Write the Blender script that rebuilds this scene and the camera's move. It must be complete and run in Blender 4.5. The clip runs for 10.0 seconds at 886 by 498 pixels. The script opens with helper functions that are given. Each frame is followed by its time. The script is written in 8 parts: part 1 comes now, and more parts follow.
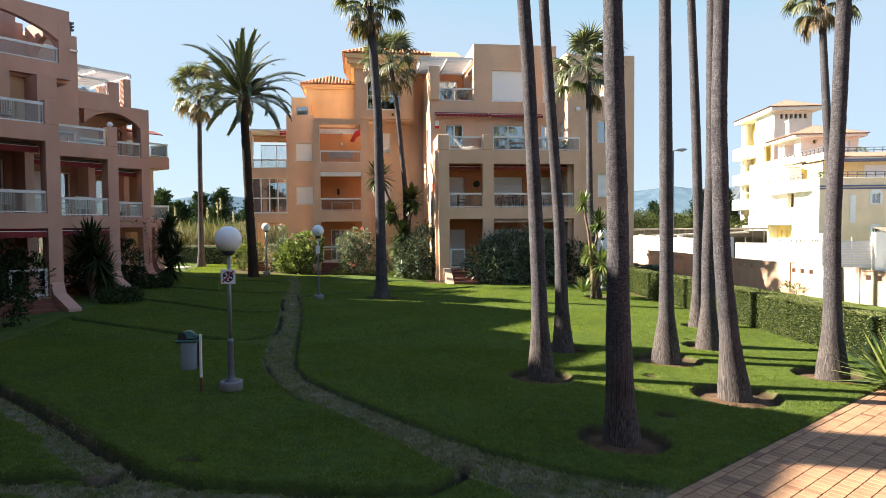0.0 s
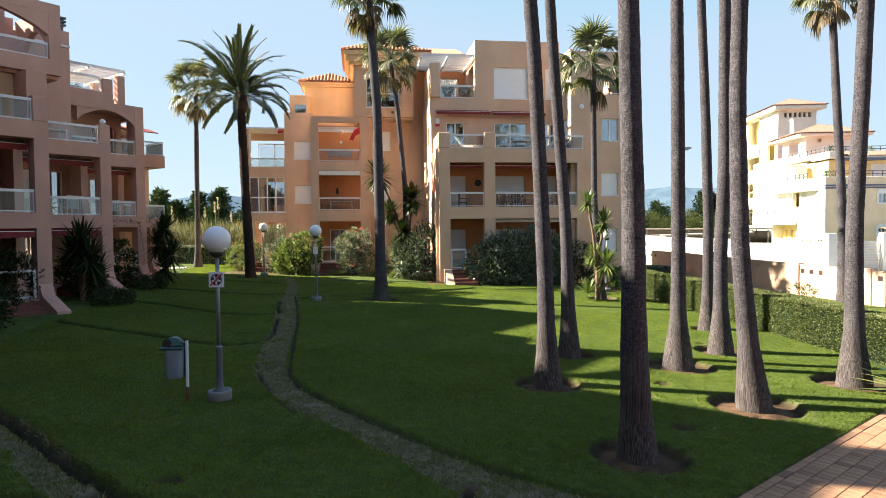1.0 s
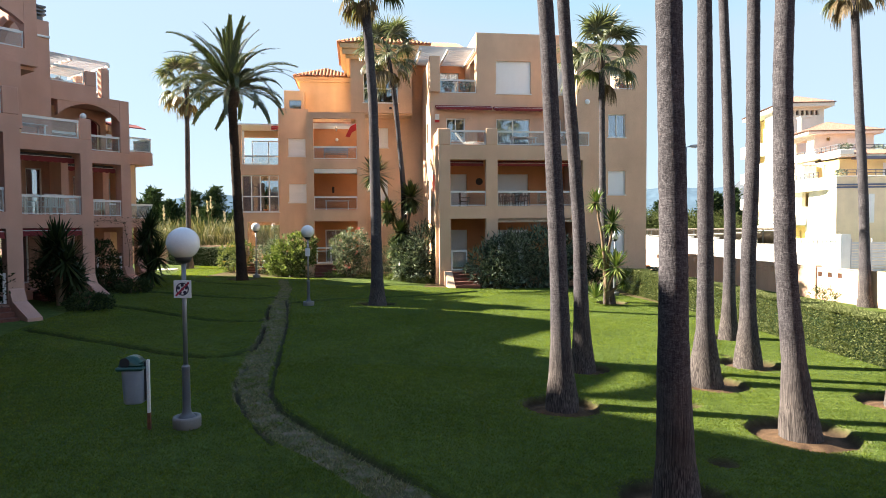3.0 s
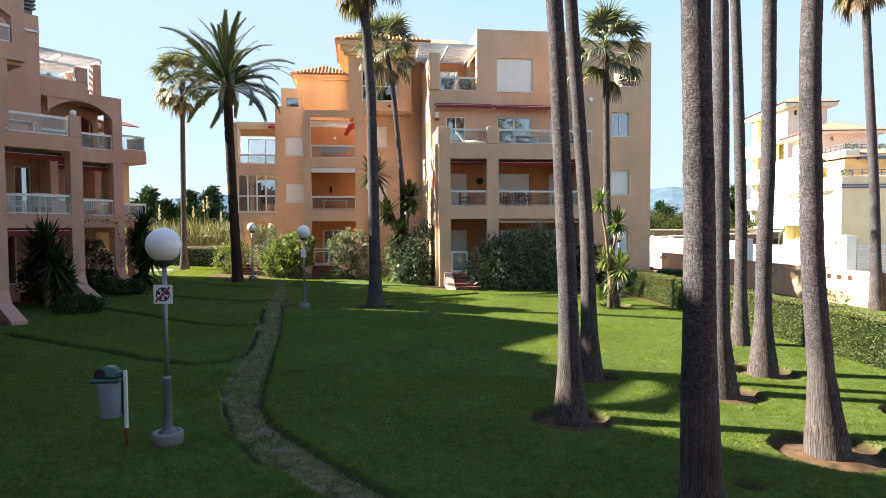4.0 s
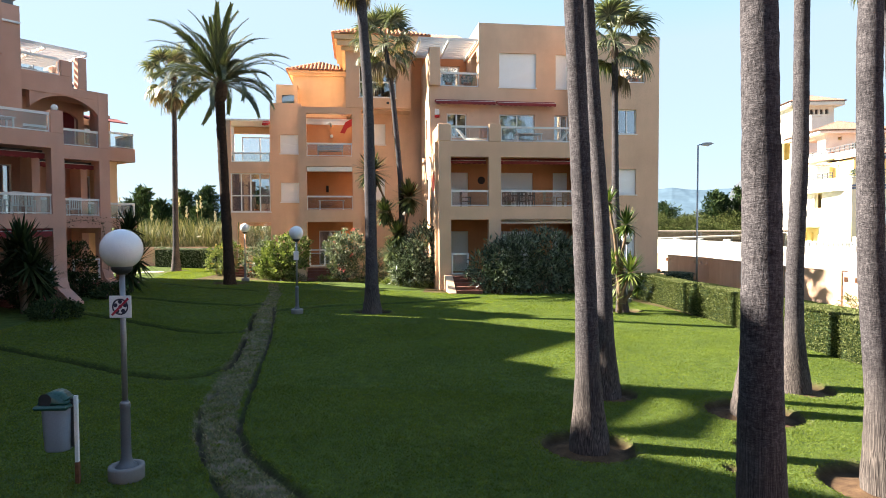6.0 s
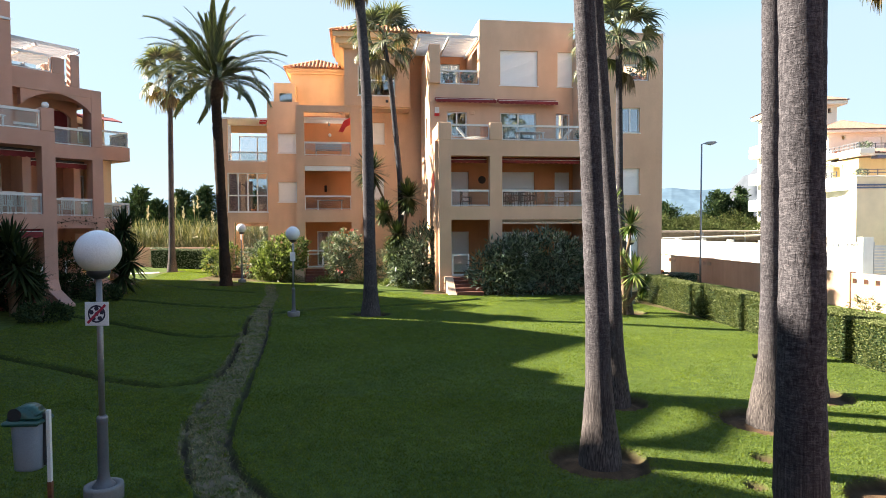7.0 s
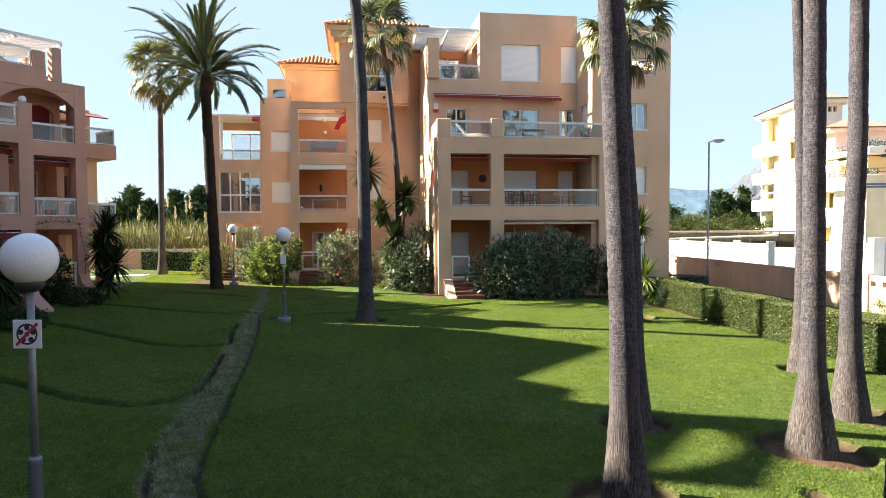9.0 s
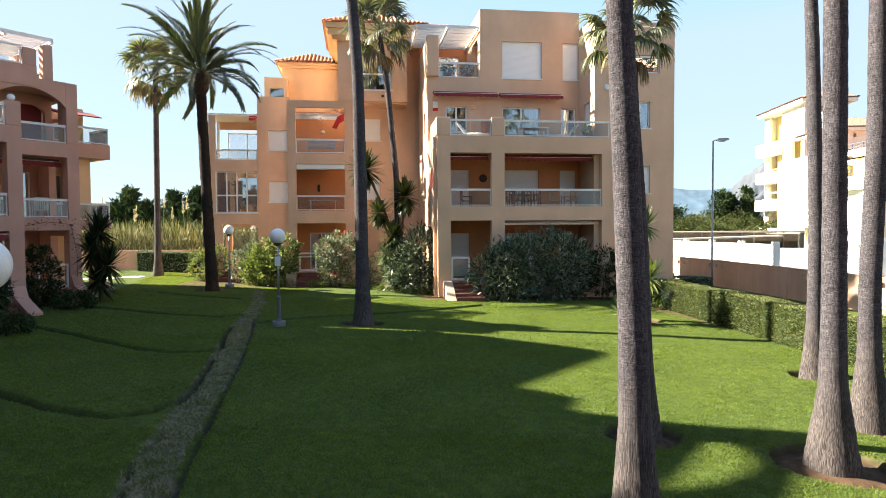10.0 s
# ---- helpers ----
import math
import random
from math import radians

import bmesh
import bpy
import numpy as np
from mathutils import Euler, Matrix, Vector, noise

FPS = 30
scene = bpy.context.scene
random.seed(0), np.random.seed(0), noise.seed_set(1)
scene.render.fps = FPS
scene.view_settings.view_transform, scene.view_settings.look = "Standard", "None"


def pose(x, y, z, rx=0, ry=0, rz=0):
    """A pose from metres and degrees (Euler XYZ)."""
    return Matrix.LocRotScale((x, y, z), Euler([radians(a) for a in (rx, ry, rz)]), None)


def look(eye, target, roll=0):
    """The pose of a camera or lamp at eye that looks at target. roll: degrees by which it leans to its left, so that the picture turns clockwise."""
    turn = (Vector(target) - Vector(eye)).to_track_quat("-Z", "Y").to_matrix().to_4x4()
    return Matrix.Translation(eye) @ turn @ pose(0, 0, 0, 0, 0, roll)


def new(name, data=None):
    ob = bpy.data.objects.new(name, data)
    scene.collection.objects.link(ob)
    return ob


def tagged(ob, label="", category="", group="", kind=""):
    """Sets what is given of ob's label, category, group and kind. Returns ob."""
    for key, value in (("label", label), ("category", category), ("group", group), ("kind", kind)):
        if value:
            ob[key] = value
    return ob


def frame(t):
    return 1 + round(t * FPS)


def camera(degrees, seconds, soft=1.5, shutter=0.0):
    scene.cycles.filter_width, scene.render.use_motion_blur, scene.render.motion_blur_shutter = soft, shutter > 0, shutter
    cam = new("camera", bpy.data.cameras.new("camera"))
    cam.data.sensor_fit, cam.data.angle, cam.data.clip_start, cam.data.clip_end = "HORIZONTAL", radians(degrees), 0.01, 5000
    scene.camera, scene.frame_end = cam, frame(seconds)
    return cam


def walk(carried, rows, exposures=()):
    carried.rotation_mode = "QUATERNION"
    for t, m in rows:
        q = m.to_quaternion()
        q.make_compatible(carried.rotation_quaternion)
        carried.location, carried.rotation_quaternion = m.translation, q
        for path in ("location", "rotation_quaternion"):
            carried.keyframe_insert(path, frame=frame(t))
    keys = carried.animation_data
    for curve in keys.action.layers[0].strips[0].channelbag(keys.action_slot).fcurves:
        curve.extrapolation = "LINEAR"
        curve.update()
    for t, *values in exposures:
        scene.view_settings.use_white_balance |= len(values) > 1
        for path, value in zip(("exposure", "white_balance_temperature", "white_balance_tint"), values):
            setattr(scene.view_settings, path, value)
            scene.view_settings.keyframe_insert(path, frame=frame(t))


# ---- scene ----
# the camera and its walk
cam = camera(70, 10.0, soft=0.9)
PATH = [
    (0.0, 0.085, -0.293, 3.185, 0.83, -2.22, 0.42),
    (1.0, 0.053, 0.398, 3.186, 0.86, -2.24, 0.42),
    (2.5, 0.022, 1.509, 3.202, 0.83, -2.26, 0.40),
    (4.5, -0.046, 2.913, 3.212, 0.72, -2.22, 0.27),
    (5.5, -0.070, 3.529, 3.218, 0.70, -2.19, 0.22),
    (7.5, -0.137, 4.672, 3.227, 0.61, -2.16, 0.25),
    (9.0, -0.165, 5.595, 3.238, 0.52, -2.14, 0.27),
    (10.0, -0.100, 6.169, 3.253, 0.62, -2.11, 0.33),
]
walk(cam, [(t, pose(x, y, z, 90 + pitch, roll, yaw)) for t, x, y, z, yaw, pitch, roll in PATH],
     exposures=[(0.0, 2.12), (1.5, 2.17), (3.0, 2.28), (4.5, 2.36), (7.0, 2.39), (10.0, 2.36)])

# daylight: a low sun from the side, slightly behind the buildings
SUN_AZ = radians(-81.5)
SUN_EL = radians(31.5)
sun_way = Vector((math.sin(SUN_AZ) * math.cos(SUN_EL), math.cos(SUN_AZ) * math.cos(SUN_EL), math.sin(SUN_EL)))
world = bpy.data.worlds.new("sky")
scene.world = world
world.use_nodes = True
wn, wl = world.node_tree.nodes, world.node_tree.links
sky = wn.new("ShaderNodeTexSky")
sky.sky_type, sky.sun_disc = "NISHITA", False
sky.sun_elevation, sky.sun_rotation = SUN_EL, SUN_AZ
sky.air_density, sky.dust_density, sky.ozone_density = 1.0, 0.3, 2.6
# the clear air keeps the low sky from whitening out
haze = wn.new("ShaderNodeMix")
haze.data_type, haze.blend_type = "RGBA", "DARKEN"
haze.inputs[0].default_value = 0.9
haze.inputs[7].default_value = (1.62, 2.07, 2.50, 1)
wl.new(sky.outputs[0], haze.inputs[6])
wl.new(haze.outputs[2], wn["Background"].inputs[0])
wn["Background"].inputs[1].default_value = 0.082
sun = new("sun", bpy.data.lights.new("sun", "SUN"))
sun.data.energy, sun.data.angle, sun.data.color = 5.9, radians(0.6), (1.0, 0.90, 0.74)
sun.matrix_world = look(sun_way * 60, (0, 0, 0))

# ---- materials ----
def shader(name):
    m = bpy.data.materials.new(name)
    m.use_nodes = True
    nt = m.node_tree
    return m, nt.nodes, nt.links, nt.nodes["Principled BSDF"]


def noise_tex(n, l, scale, detail=4, stretch=None, source="Object", rough=0.55):
    co = n.new("ShaderNodeTexCoord")
    tex = n.new("ShaderNodeTexNoise")
    tex.inputs["Scale"].default_value, tex.inputs["Detail"].default_value = scale, detail
    tex.inputs["Roughness"].default_value = rough
    if stretch:
        mp = n.new("ShaderNodeMapping")
        mp.inputs["Scale"].default_value = stretch
        l.new(co.outputs[source], mp.inputs[0])
        l.new(mp.outputs[0], tex.inputs[0])
    else:
        l.new(co.outputs[source], tex.inputs[0])
    return tex


def ramp(n, l, src, stops):
    r = n.new("ShaderNodeValToRGB")
    el = r.color_ramp.elements
    while len(el) < len(stops):
        el.new(0.5)
    for e, (p, c) in zip(el, stops):
        e.position, e.color = p, (*c, 1)
    l.new(src, r.inputs[0])
    return r


def mixc(n, l, a, b, fac, mode="MIX"):
    x = n.new("ShaderNodeMix")
    x.data_type, x.blend_type = "RGBA", mode
    for sock, v in ((x.inputs[0], fac), (x.inputs[6], a), (x.inputs[7], b)):
        if isinstance(v, bpy.types.NodeSocket):
            l.new(v, sock)
        elif isinstance(v, (int, float)):
            sock.default_value = v
        else:
            sock.default_value = (*v, 1)
    return x.outputs[2]


def bump(n, l, bsdf, src, strength, dist=0.02):
    b = n.new("ShaderNodeBump")
    b.inputs["Strength"].default_value, b.inputs["Distance"].default_value = strength, dist
    l.new(src, b.inputs["Height"])
    l.new(b.outputs[0], bsdf.inputs["Normal"])


def plain(name, c, rough=0.6, metal=0.0, var=0.12, scale=3.0, grain=80.0, relief=0.15, spec=0.4, stretch=None):
    """A solid surface with broad stains and fine grain."""
    m, n, l, p = shader(name)
    big = noise_tex(n, l, scale, 5, stretch)
    fine = noise_tex(n, l, grain, 3, stretch)
    dark = tuple(x * (1 - var) for x in c)
    lite = tuple(min(1, x * (1 + var)) for x in c)
    col = ramp(n, l, big.outputs[0], [(0.3, dark), (0.7, lite)]).outputs[0]
    g = ramp(n, l, fine.outputs[0], [(0.3, (0.86,) * 3), (0.7, (1.08,) * 3)]).outputs[0]
    l.new(mixc(n, l, col, g, 1.0, "MULTIPLY"), p.inputs["Base Color"])
    p.inputs["Roughness"].default_value, p.inputs["Metallic"].default_value = rough, metal
    p.inputs["Specular IOR Level"].default_value = spec
    bump(n, l, p, fine.outputs[0], relief, 0.01)
    return m


def stucco(name, c, streak=0.10):
    """Painted render: sandy grain, cloudy fading, faint rain streaks."""
    m, n, l, p = shader(name)
    cloud = noise_tex(n, l, 0.7, 6)
    run = noise_tex(n, l, 1.0, 4, (1.3, 1.3, 0.22))
    fine = noise_tex(n, l, 45, 4)
    a = ramp(n, l, cloud.outputs[0], [(0.3, tuple(x * 0.9 for x in c)), (0.7, tuple(min(1, x * 1.08) for x in c))]).outputs[0]
    s = ramp(n, l, run.outputs[0], [(0.42, (1 - streak, 1 - streak * 1.05, 1 - streak * 1.1)), (0.6, (1, 1, 1))]).outputs[0]
    b = mixc(n, l, a, s, 0.6, "MULTIPLY")
    g = ramp(n, l, fine.outputs[0], [(0.3, (0.9,) * 3), (0.7, (1.06,) * 3)]).outputs[0]
    l.new(mixc(n, l, b, g, 1.0, "MULTIPLY"), p.inputs["Base Color"])
    p.inputs["Roughness"].default_value = 0.92
    p.inputs["Specular IOR Level"].default_value = 0.2
    bump(n, l, p, fine.outputs[0], 0.35, 0.012)
    return m


def leafy(name, c1, c2, c3, rough=0.5, trans=0.25, spec=0.35, glow=(1.0, 1.15, 0.5), patchy=()):
    """Foliage: colour varies leaf by leaf, some light comes through."""
    m, n, l, p = shader(name)
    geo = n.new("ShaderNodeNewGeometry")
    info = n.new("ShaderNodeObjectInfo")
    add = n.new("ShaderNodeMath")
    add.operation = "ADD"
    l.new(geo.outputs["Random Per Island"], add.inputs[0])
    half = n.new("ShaderNodeMath")
    half.operation = "MULTIPLY"
    half.inputs[1].default_value = 0.3
    l.new(info.outputs["Random"], half.inputs[0])
    l.new(half.outputs[0], add.inputs[1])
    col = ramp(n, l, add.outputs[0], [(0.05, c1), (0.6, c2), (1.1 / 1.3, c3)]).outputs[0]
    for size, lo, hi in patchy:
        spot = noise_tex(n, l, size, 4)
        col = mixc(n, l, col, ramp(n, l, spot.outputs[0], [(0.34, lo), (0.66, hi)]).outputs[0], 1.0, "MULTIPLY")
    l.new(col, p.inputs["Base Color"])
    p.inputs["Roughness"].default_value = rough
    p.inputs["Specular IOR Level"].default_value = spec
    tr = n.new("ShaderNodeBsdfTranslucent")
    l.new(mixc(n, l, col, glow, 1.0, "MULTIPLY"), tr.inputs[0])
    mx = n.new("ShaderNodeMixShader")
    mx.inputs[0].default_value = trans
    l.new(p.outputs[0], mx.inputs[1])
    l.new(tr.outputs[0], mx.inputs[2])
    l.new(mx.outputs[0], n["Material Output"].inputs[0])
    return m


def clear(name, tint, gloss=0.1, haze=0.0, rough=0.02):
    """Thin sheet glass: mostly clear, mirror-like gloss, an optional dusty film."""
    m, n, l, p = shader(name)
    tr = n.new("ShaderNodeBsdfTransparent")
    tr.inputs[0].default_value = (*tint, 1)
    gl = n.new("ShaderNodeBsdfGlossy")
    gl.inputs[0].default_value, gl.inputs[1].default_value = (0.95, 0.97, 1, 1), rough
    fr = n.new("ShaderNodeFresnel")
    fr.inputs[0].default_value = 1.45
    ad = n.new("ShaderNodeMath")
    ad.operation = "ADD"
    ad.inputs[1].default_value = gloss
    l.new(fr.outputs[0], ad.inputs[0])
    mx = n.new("ShaderNodeMixShader")
    l.new(ad.outputs[0], mx.inputs[0])
    l.new(tr.outputs[0], mx.inputs[1])
    l.new(gl.outputs[0], mx.inputs[2])
    out = mx.outputs[0]
    if haze:
        df = n.new("ShaderNodeBsdfDiffuse")
        df.inputs[0].default_value = (0.75, 0.78, 0.8, 1)
        m2 = n.new("ShaderNodeMixShader")
        tex = noise_tex(n, l, 3, 4)
        rr = ramp(n, l, tex.outputs[0], [(0.3, (haze * 0.6,) * 3), (0.7, (haze * 1.3,) * 3)])
        l.new(rr.outputs[0], m2.inputs[0])
        l.new(out, m2.inputs[1])
        l.new(df.outputs[0], m2.inputs[2])
        out = m2.outputs[0]
    l.new(out, n["Material Output"].inputs[0])
    return m


def bark(name, c_dark, c_mid, c_lite):
    """Palm bark: fibrous vertical cracks low down, broken ring scars higher up, pale at the foot."""
    m, n, l, p = shader(name)
    co = n.new("ShaderNodeTexCoord")
    sep = n.new("ShaderNodeSeparateXYZ")
    l.new(co.outputs["Object"], sep.inputs[0])
    crack = noise_tex(n, l, 1.0, 5, (95, 95, 1.8))
    rings = noise_tex(n, l, 1.0, 5, (11, 11, 44), rough=0.65)
    rings.inputs["Distortion"].default_value = 1.6
    split = noise_tex(n, l, 1.0, 4, (48, 48, 14))
    split.inputs["Distortion"].default_value = 0.8
    patch = noise_tex(n, l, 1.7, 5)
    low = n.new("ShaderNodeMapRange")
    low.inputs[1].default_value, low.inputs[2].default_value = 0.45, 1.9
    l.new(sep.outputs[2], low.inputs[0])
    high = mixc(n, l, rings.outputs[0], split.outputs[0], 0.45)
    tex = mixc(n, l, mixc(n, l, crack.outputs[0], (0.5, 0.5, 0.5), 0.15), high, low.outputs[0])
    col = ramp(n, l, tex, [(0.35, c_dark), (0.50, c_mid), (0.66, c_lite)]).outputs[0]
    blot = ramp(n, l, patch.outputs[0], [(0.3, (0.70, 0.68, 0.67)), (0.7, (1.18, 1.14, 1.1))]).outputs[0]
    # paler towards the foot, darker above
    by_height = ramp(n, l, low.outputs[0], [(0.0, (1.12, 1.02, 0.95)), (0.9, (0.82, 0.80, 0.86))]).outputs[0]
    col = mixc(n, l, col, by_height, 1.0, "MULTIPLY")
    l.new(mixc(n, l, col, blot, 1.0, "MULTIPLY"), p.inputs["Base Color"])
    p.inputs["Roughness"].default_value = 0.95
    p.inputs["Specular IOR Level"].default_value = 0.12
    bump(n, l, p, tex, 0.9, 0.025)
    return m


TAN = stucco("tan_render", (0.655, 0.445, 0.312))
TAN_LEFT = stucco("rose_tan_render", (0.56, 0.335, 0.26))
ORANGE = stucco("orange_render", (0.60, 0.265, 0.125), 0.08)
PEACH = stucco("peach_render", (0.73, 0.50, 0.30), 0.1)
CREAM = stucco("cream_render", (0.80, 0.775, 0.70), 0.06)
# cream turned beige, with the warm shade of the front put into the colour
CREAM_SHADE = stucco("cream_shade_render", (0.80, 0.66, 0.46), 0.05)
YELLOW = stucco("yellow_render", (0.78, 0.66, 0.34), 0.06)
CREAM_GREY = stucco("pale_wall_render", (0.74, 0.72, 0.66), 0.08)
INNER = stucco("mauve_brown_render", (0.52, 0.325, 0.245))
PINK_WALL = stucco("pink_wall_render", (0.54, 0.36, 0.27), 0.2)
WHITE = plain("white_paint", (0.80, 0.80, 0.79), 0.4, var=0.04, relief=0.05)
SHUTTER = plain("shutter_white", (0.84, 0.85, 0.86), 0.5, var=0.015, grain=60.0, relief=0.0)
RAIL = plain("white_lacquered_rail", (0.72, 0.72, 0.71), 0.35, var=0.05, relief=0.03)
GREY_METAL = plain("grey_galvanised_steel", (0.28, 0.29, 0.31), 0.5, 0.6, var=0.15)
GATE_GREY = plain("pale_grey_gate_paint", (0.50, 0.49, 0.49), 0.5, var=0.08)
POST_GREY = plain("grey_painted_post", (0.12, 0.13, 0.145), 0.5, 0.1, var=0.15)
DARK_METAL = plain("dark_metal", (0.05, 0.05, 0.055), 0.5, 0.4)
RUST = plain("rusty_steel", (0.16, 0.065, 0.03), 0.9, var=0.4, scale=14)
CONCRETE = plain("grey_concrete", (0.22, 0.215, 0.21), 0.95, var=0.15, relief=0.4)
GLOBE = plain("opal_globe", (0.80, 0.81, 0.82), 0.25, var=0.02, relief=0.0)
AWNING = plain("burgundy_canvas", (0.20, 0.028, 0.032), 0.9, var=0.12, relief=0.2)
AWNING_PALE = plain("cream_canvas", (0.70, 0.64, 0.54), 0.9, var=0.08)
BRICK_STEP = plain("clay_step", (0.17, 0.062, 0.042), 0.85, var=0.25, scale=9, relief=0.4)
CLAY_FLOOR = plain("clay_floor", (0.36, 0.17, 0.10), 0.8, var=0.2)
TILE_ROOF = plain("terracotta_roof_tile", (0.42, 0.19, 0.095), 0.9, var=0.3, scale=5, relief=0.3)
TILE_ROOF_PALE = plain("faded_roof_tile", (0.20, 0.115, 0.085), 0.9, var=0.35, scale=5, relief=0.3)
# dark brown paints the unlit depth of rooms behind the openings
ROOM_SHADE = plain("room_shade_paint", (0.16, 0.12, 0.10), 0.9)
CURTAIN = plain("pale_curtain", (0.62, 0.60, 0.56), 0.9, var=0.1, stretch=(12, 12, 0.4))
DARK_CURTAIN = plain("brown_curtain", (0.10, 0.055, 0.05), 0.9, var=0.4, stretch=(7, 7, 0.3))
TEAK = plain("dark_teak", (0.035, 0.022, 0.016), 0.7, var=0.2)
WICKER = plain("straw_wicker", (0.42, 0.30, 0.18), 0.9, var=0.25, scale=20)
TOWEL = leafy("orange_towel", (0.76, 0.36, 0.17), (0.78, 0.40, 0.20), (0.79, 0.46, 0.27), 0.95, 0.5, 0.05, (1, 1, 1))
LINEN = leafy("white_linen", (0.74, 0.72, 0.68), (0.76, 0.74, 0.71), (0.79, 0.77, 0.74), 0.95, 0.4, 0.05, (1, 1, 1))
RED_CLOTH = plain("red_canvas", (0.45, 0.03, 0.03), 0.9, var=0.15)
BIN_GREY = plain("blue_grey_plastic", (0.25, 0.30, 0.37), 0.45, var=0.08)
BIN_GREEN = plain("dark_green_plastic", (0.02, 0.075, 0.06), 0.3, var=0.1)
SIGN_WHITE = plain("sign_white", (0.78, 0.78, 0.78), 0.4, var=0.03, relief=0.0)
SIGN_BLACK = plain("sign_black", (0.03, 0.03, 0.06), 0.4, relief=0.0)
SIGN_RED = plain("sign_red", (0.42, 0.03, 0.06), 0.4, relief=0.0)
BLUE_BAND = plain("slate_blue_band", (0.13, 0.15, 0.23), 0.8)
CLAY_POT = plain("clay_pot", (0.45, 0.16, 0.06), 0.85)
GLASS_RAIL = clear("balustrade_glass", (0.86, 0.88, 0.87), 0.0, 0.025)
GLASS_WIN = clear("window_glass", (0.72, 0.80, 0.84), 0.22)
GLASS_CLEAR = clear("wind_screen_glass", (0.93, 0.95, 0.95), 0.03, 0.05)
BARK_GREY = bark("fan_palm_bark", (0.020, 0.019, 0.021), (0.070, 0.068, 0.073), (0.160, 0.155, 0.160))
BARK_DARK = bark("date_palm_bark", (0.016, 0.012, 0.009), (0.04, 0.029, 0.022), (0.085, 0.062, 0.048))
STEM = plain("woody_stem", (0.15, 0.10, 0.065), 0.95, var=0.3, scale=12, relief=0.4)
BOSS = plain("frond_bases", (0.05, 0.033, 0.024), 0.95, var=0.4, scale=9, relief=0.5)
FAN_GREEN = leafy("fan_palm_leaf", (0.055, 0.066, 0.040), (0.108, 0.120, 0.072), (0.21, 0.21, 0.13), 0.4, 0.24)
FAN_DEAD = leafy("dry_fan_leaf", (0.10, 0.065, 0.036), (0.16, 0.115, 0.068), (0.23, 0.175, 0.11), 0.85)
DATE_GREEN = leafy("date_palm_leaf", (0.026, 0.038, 0.024), (0.048, 0.062, 0.036), (0.11, 0.118, 0.065), 0.4, 0.15)
YUCCA_GREEN = leafy("yucca_leaf", (0.035, 0.065, 0.018), (0.075, 0.12, 0.03), (0.20, 0.23, 0.07), 0.4, 0.2)
OLEANDER = leafy("oleander_leaf", (0.018, 0.028, 0.017), (0.072, 0.098, 0.064), (0.28, 0.32, 0.24), 0.42, 0.15, 0.4)
GREY_SHRUB = leafy("grey_green_leaf", (0.045, 0.058, 0.035), (0.12, 0.145, 0.09), (0.30, 0.32, 0.22), 0.6, 0.12, 0.2)
YUCCA_DEEP = leafy("dark_yucca_leaf", (0.018, 0.03, 0.012), (0.04, 0.06, 0.02), (0.10, 0.12, 0.045), 0.4, 0.15)
LIME_SHRUB = leafy("bright_green_leaf", (0.03, 0.048, 0.014), (0.085, 0.115, 0.03), (0.24, 0.27, 0.10), 0.55, 0.25, 0.2)
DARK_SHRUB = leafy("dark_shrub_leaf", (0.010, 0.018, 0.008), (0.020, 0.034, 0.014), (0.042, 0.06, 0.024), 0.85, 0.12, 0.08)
HEDGE_LEAF = leafy("hedge_leaf", (0.066, 0.080, 0.030), (0.112, 0.130, 0.052), (0.19, 0.205, 0.09), 0.8, 0.2, 0.1)
GRASS_BLADE = leafy("lawn_blade", (0.092, 0.142, 0.036), (0.114, 0.165, 0.045), (0.150, 0.194, 0.058), 0.85, 0.44, 0.05, (1.36, 1.30, 0.16), ((0.45, (0.84, 0.86, 0.88), (1.12, 1.09, 1.0)), (5.5, (0.82, 0.84, 0.86), (1.14, 1.13, 1.08))))
WORN_BLADE = leafy("worn_grass_blade", (0.085, 0.105, 0.042), (0.15, 0.165, 0.075), (0.29, 0.26, 0.15), 0.9, 0.2, 0.05)
REED = leafy("reed_leaf", (0.07, 0.08, 0.03), (0.145, 0.145, 0.065), (0.29, 0.26, 0.14), 0.7, 0.15)
PLUME = leafy("reed_plume", (0.42, 0.34, 0.24), (0.55, 0.46, 0.35), (0.66, 0.58, 0.46), 0.95, 0.2)
CONIFER = leafy("conifer_needles", (0.012, 0.026, 0.012), (0.026, 0.048, 0.022), (0.055, 0.08, 0.035), 0.95, 0.1, 0.05)
FAR_GREEN = leafy("broadleaf_crown", (0.022, 0.032, 0.012), (0.046, 0.062, 0.022), (0.09, 0.10, 0.04), 0.9, 0.2, 0.05)
SLAT = leafy("white_pergola_slat", (0.60, 0.60, 0.61), (0.64, 0.64, 0.65), (0.68, 0.68, 0.69), 0.5, 0.2, 0.3, (1, 1, 1))
FAR_DARK = leafy("far_dark_crown", (0.018, 0.032, 0.014), (0.036, 0.058, 0.026), (0.07, 0.095, 0.04), 0.9, 0.12, 0.05)
FLOWER = leafy("red_flower", (0.45, 0.03, 0.05), (0.60, 0.06, 0.10), (0.70, 0.20, 0.22), 0.7, 0.3)
AUTUMN = leafy("yellowing_leaf", (0.20, 0.15, 0.03), (0.38, 0.27, 0.05), (0.48, 0.30, 0.10), 0.6, 0.3)


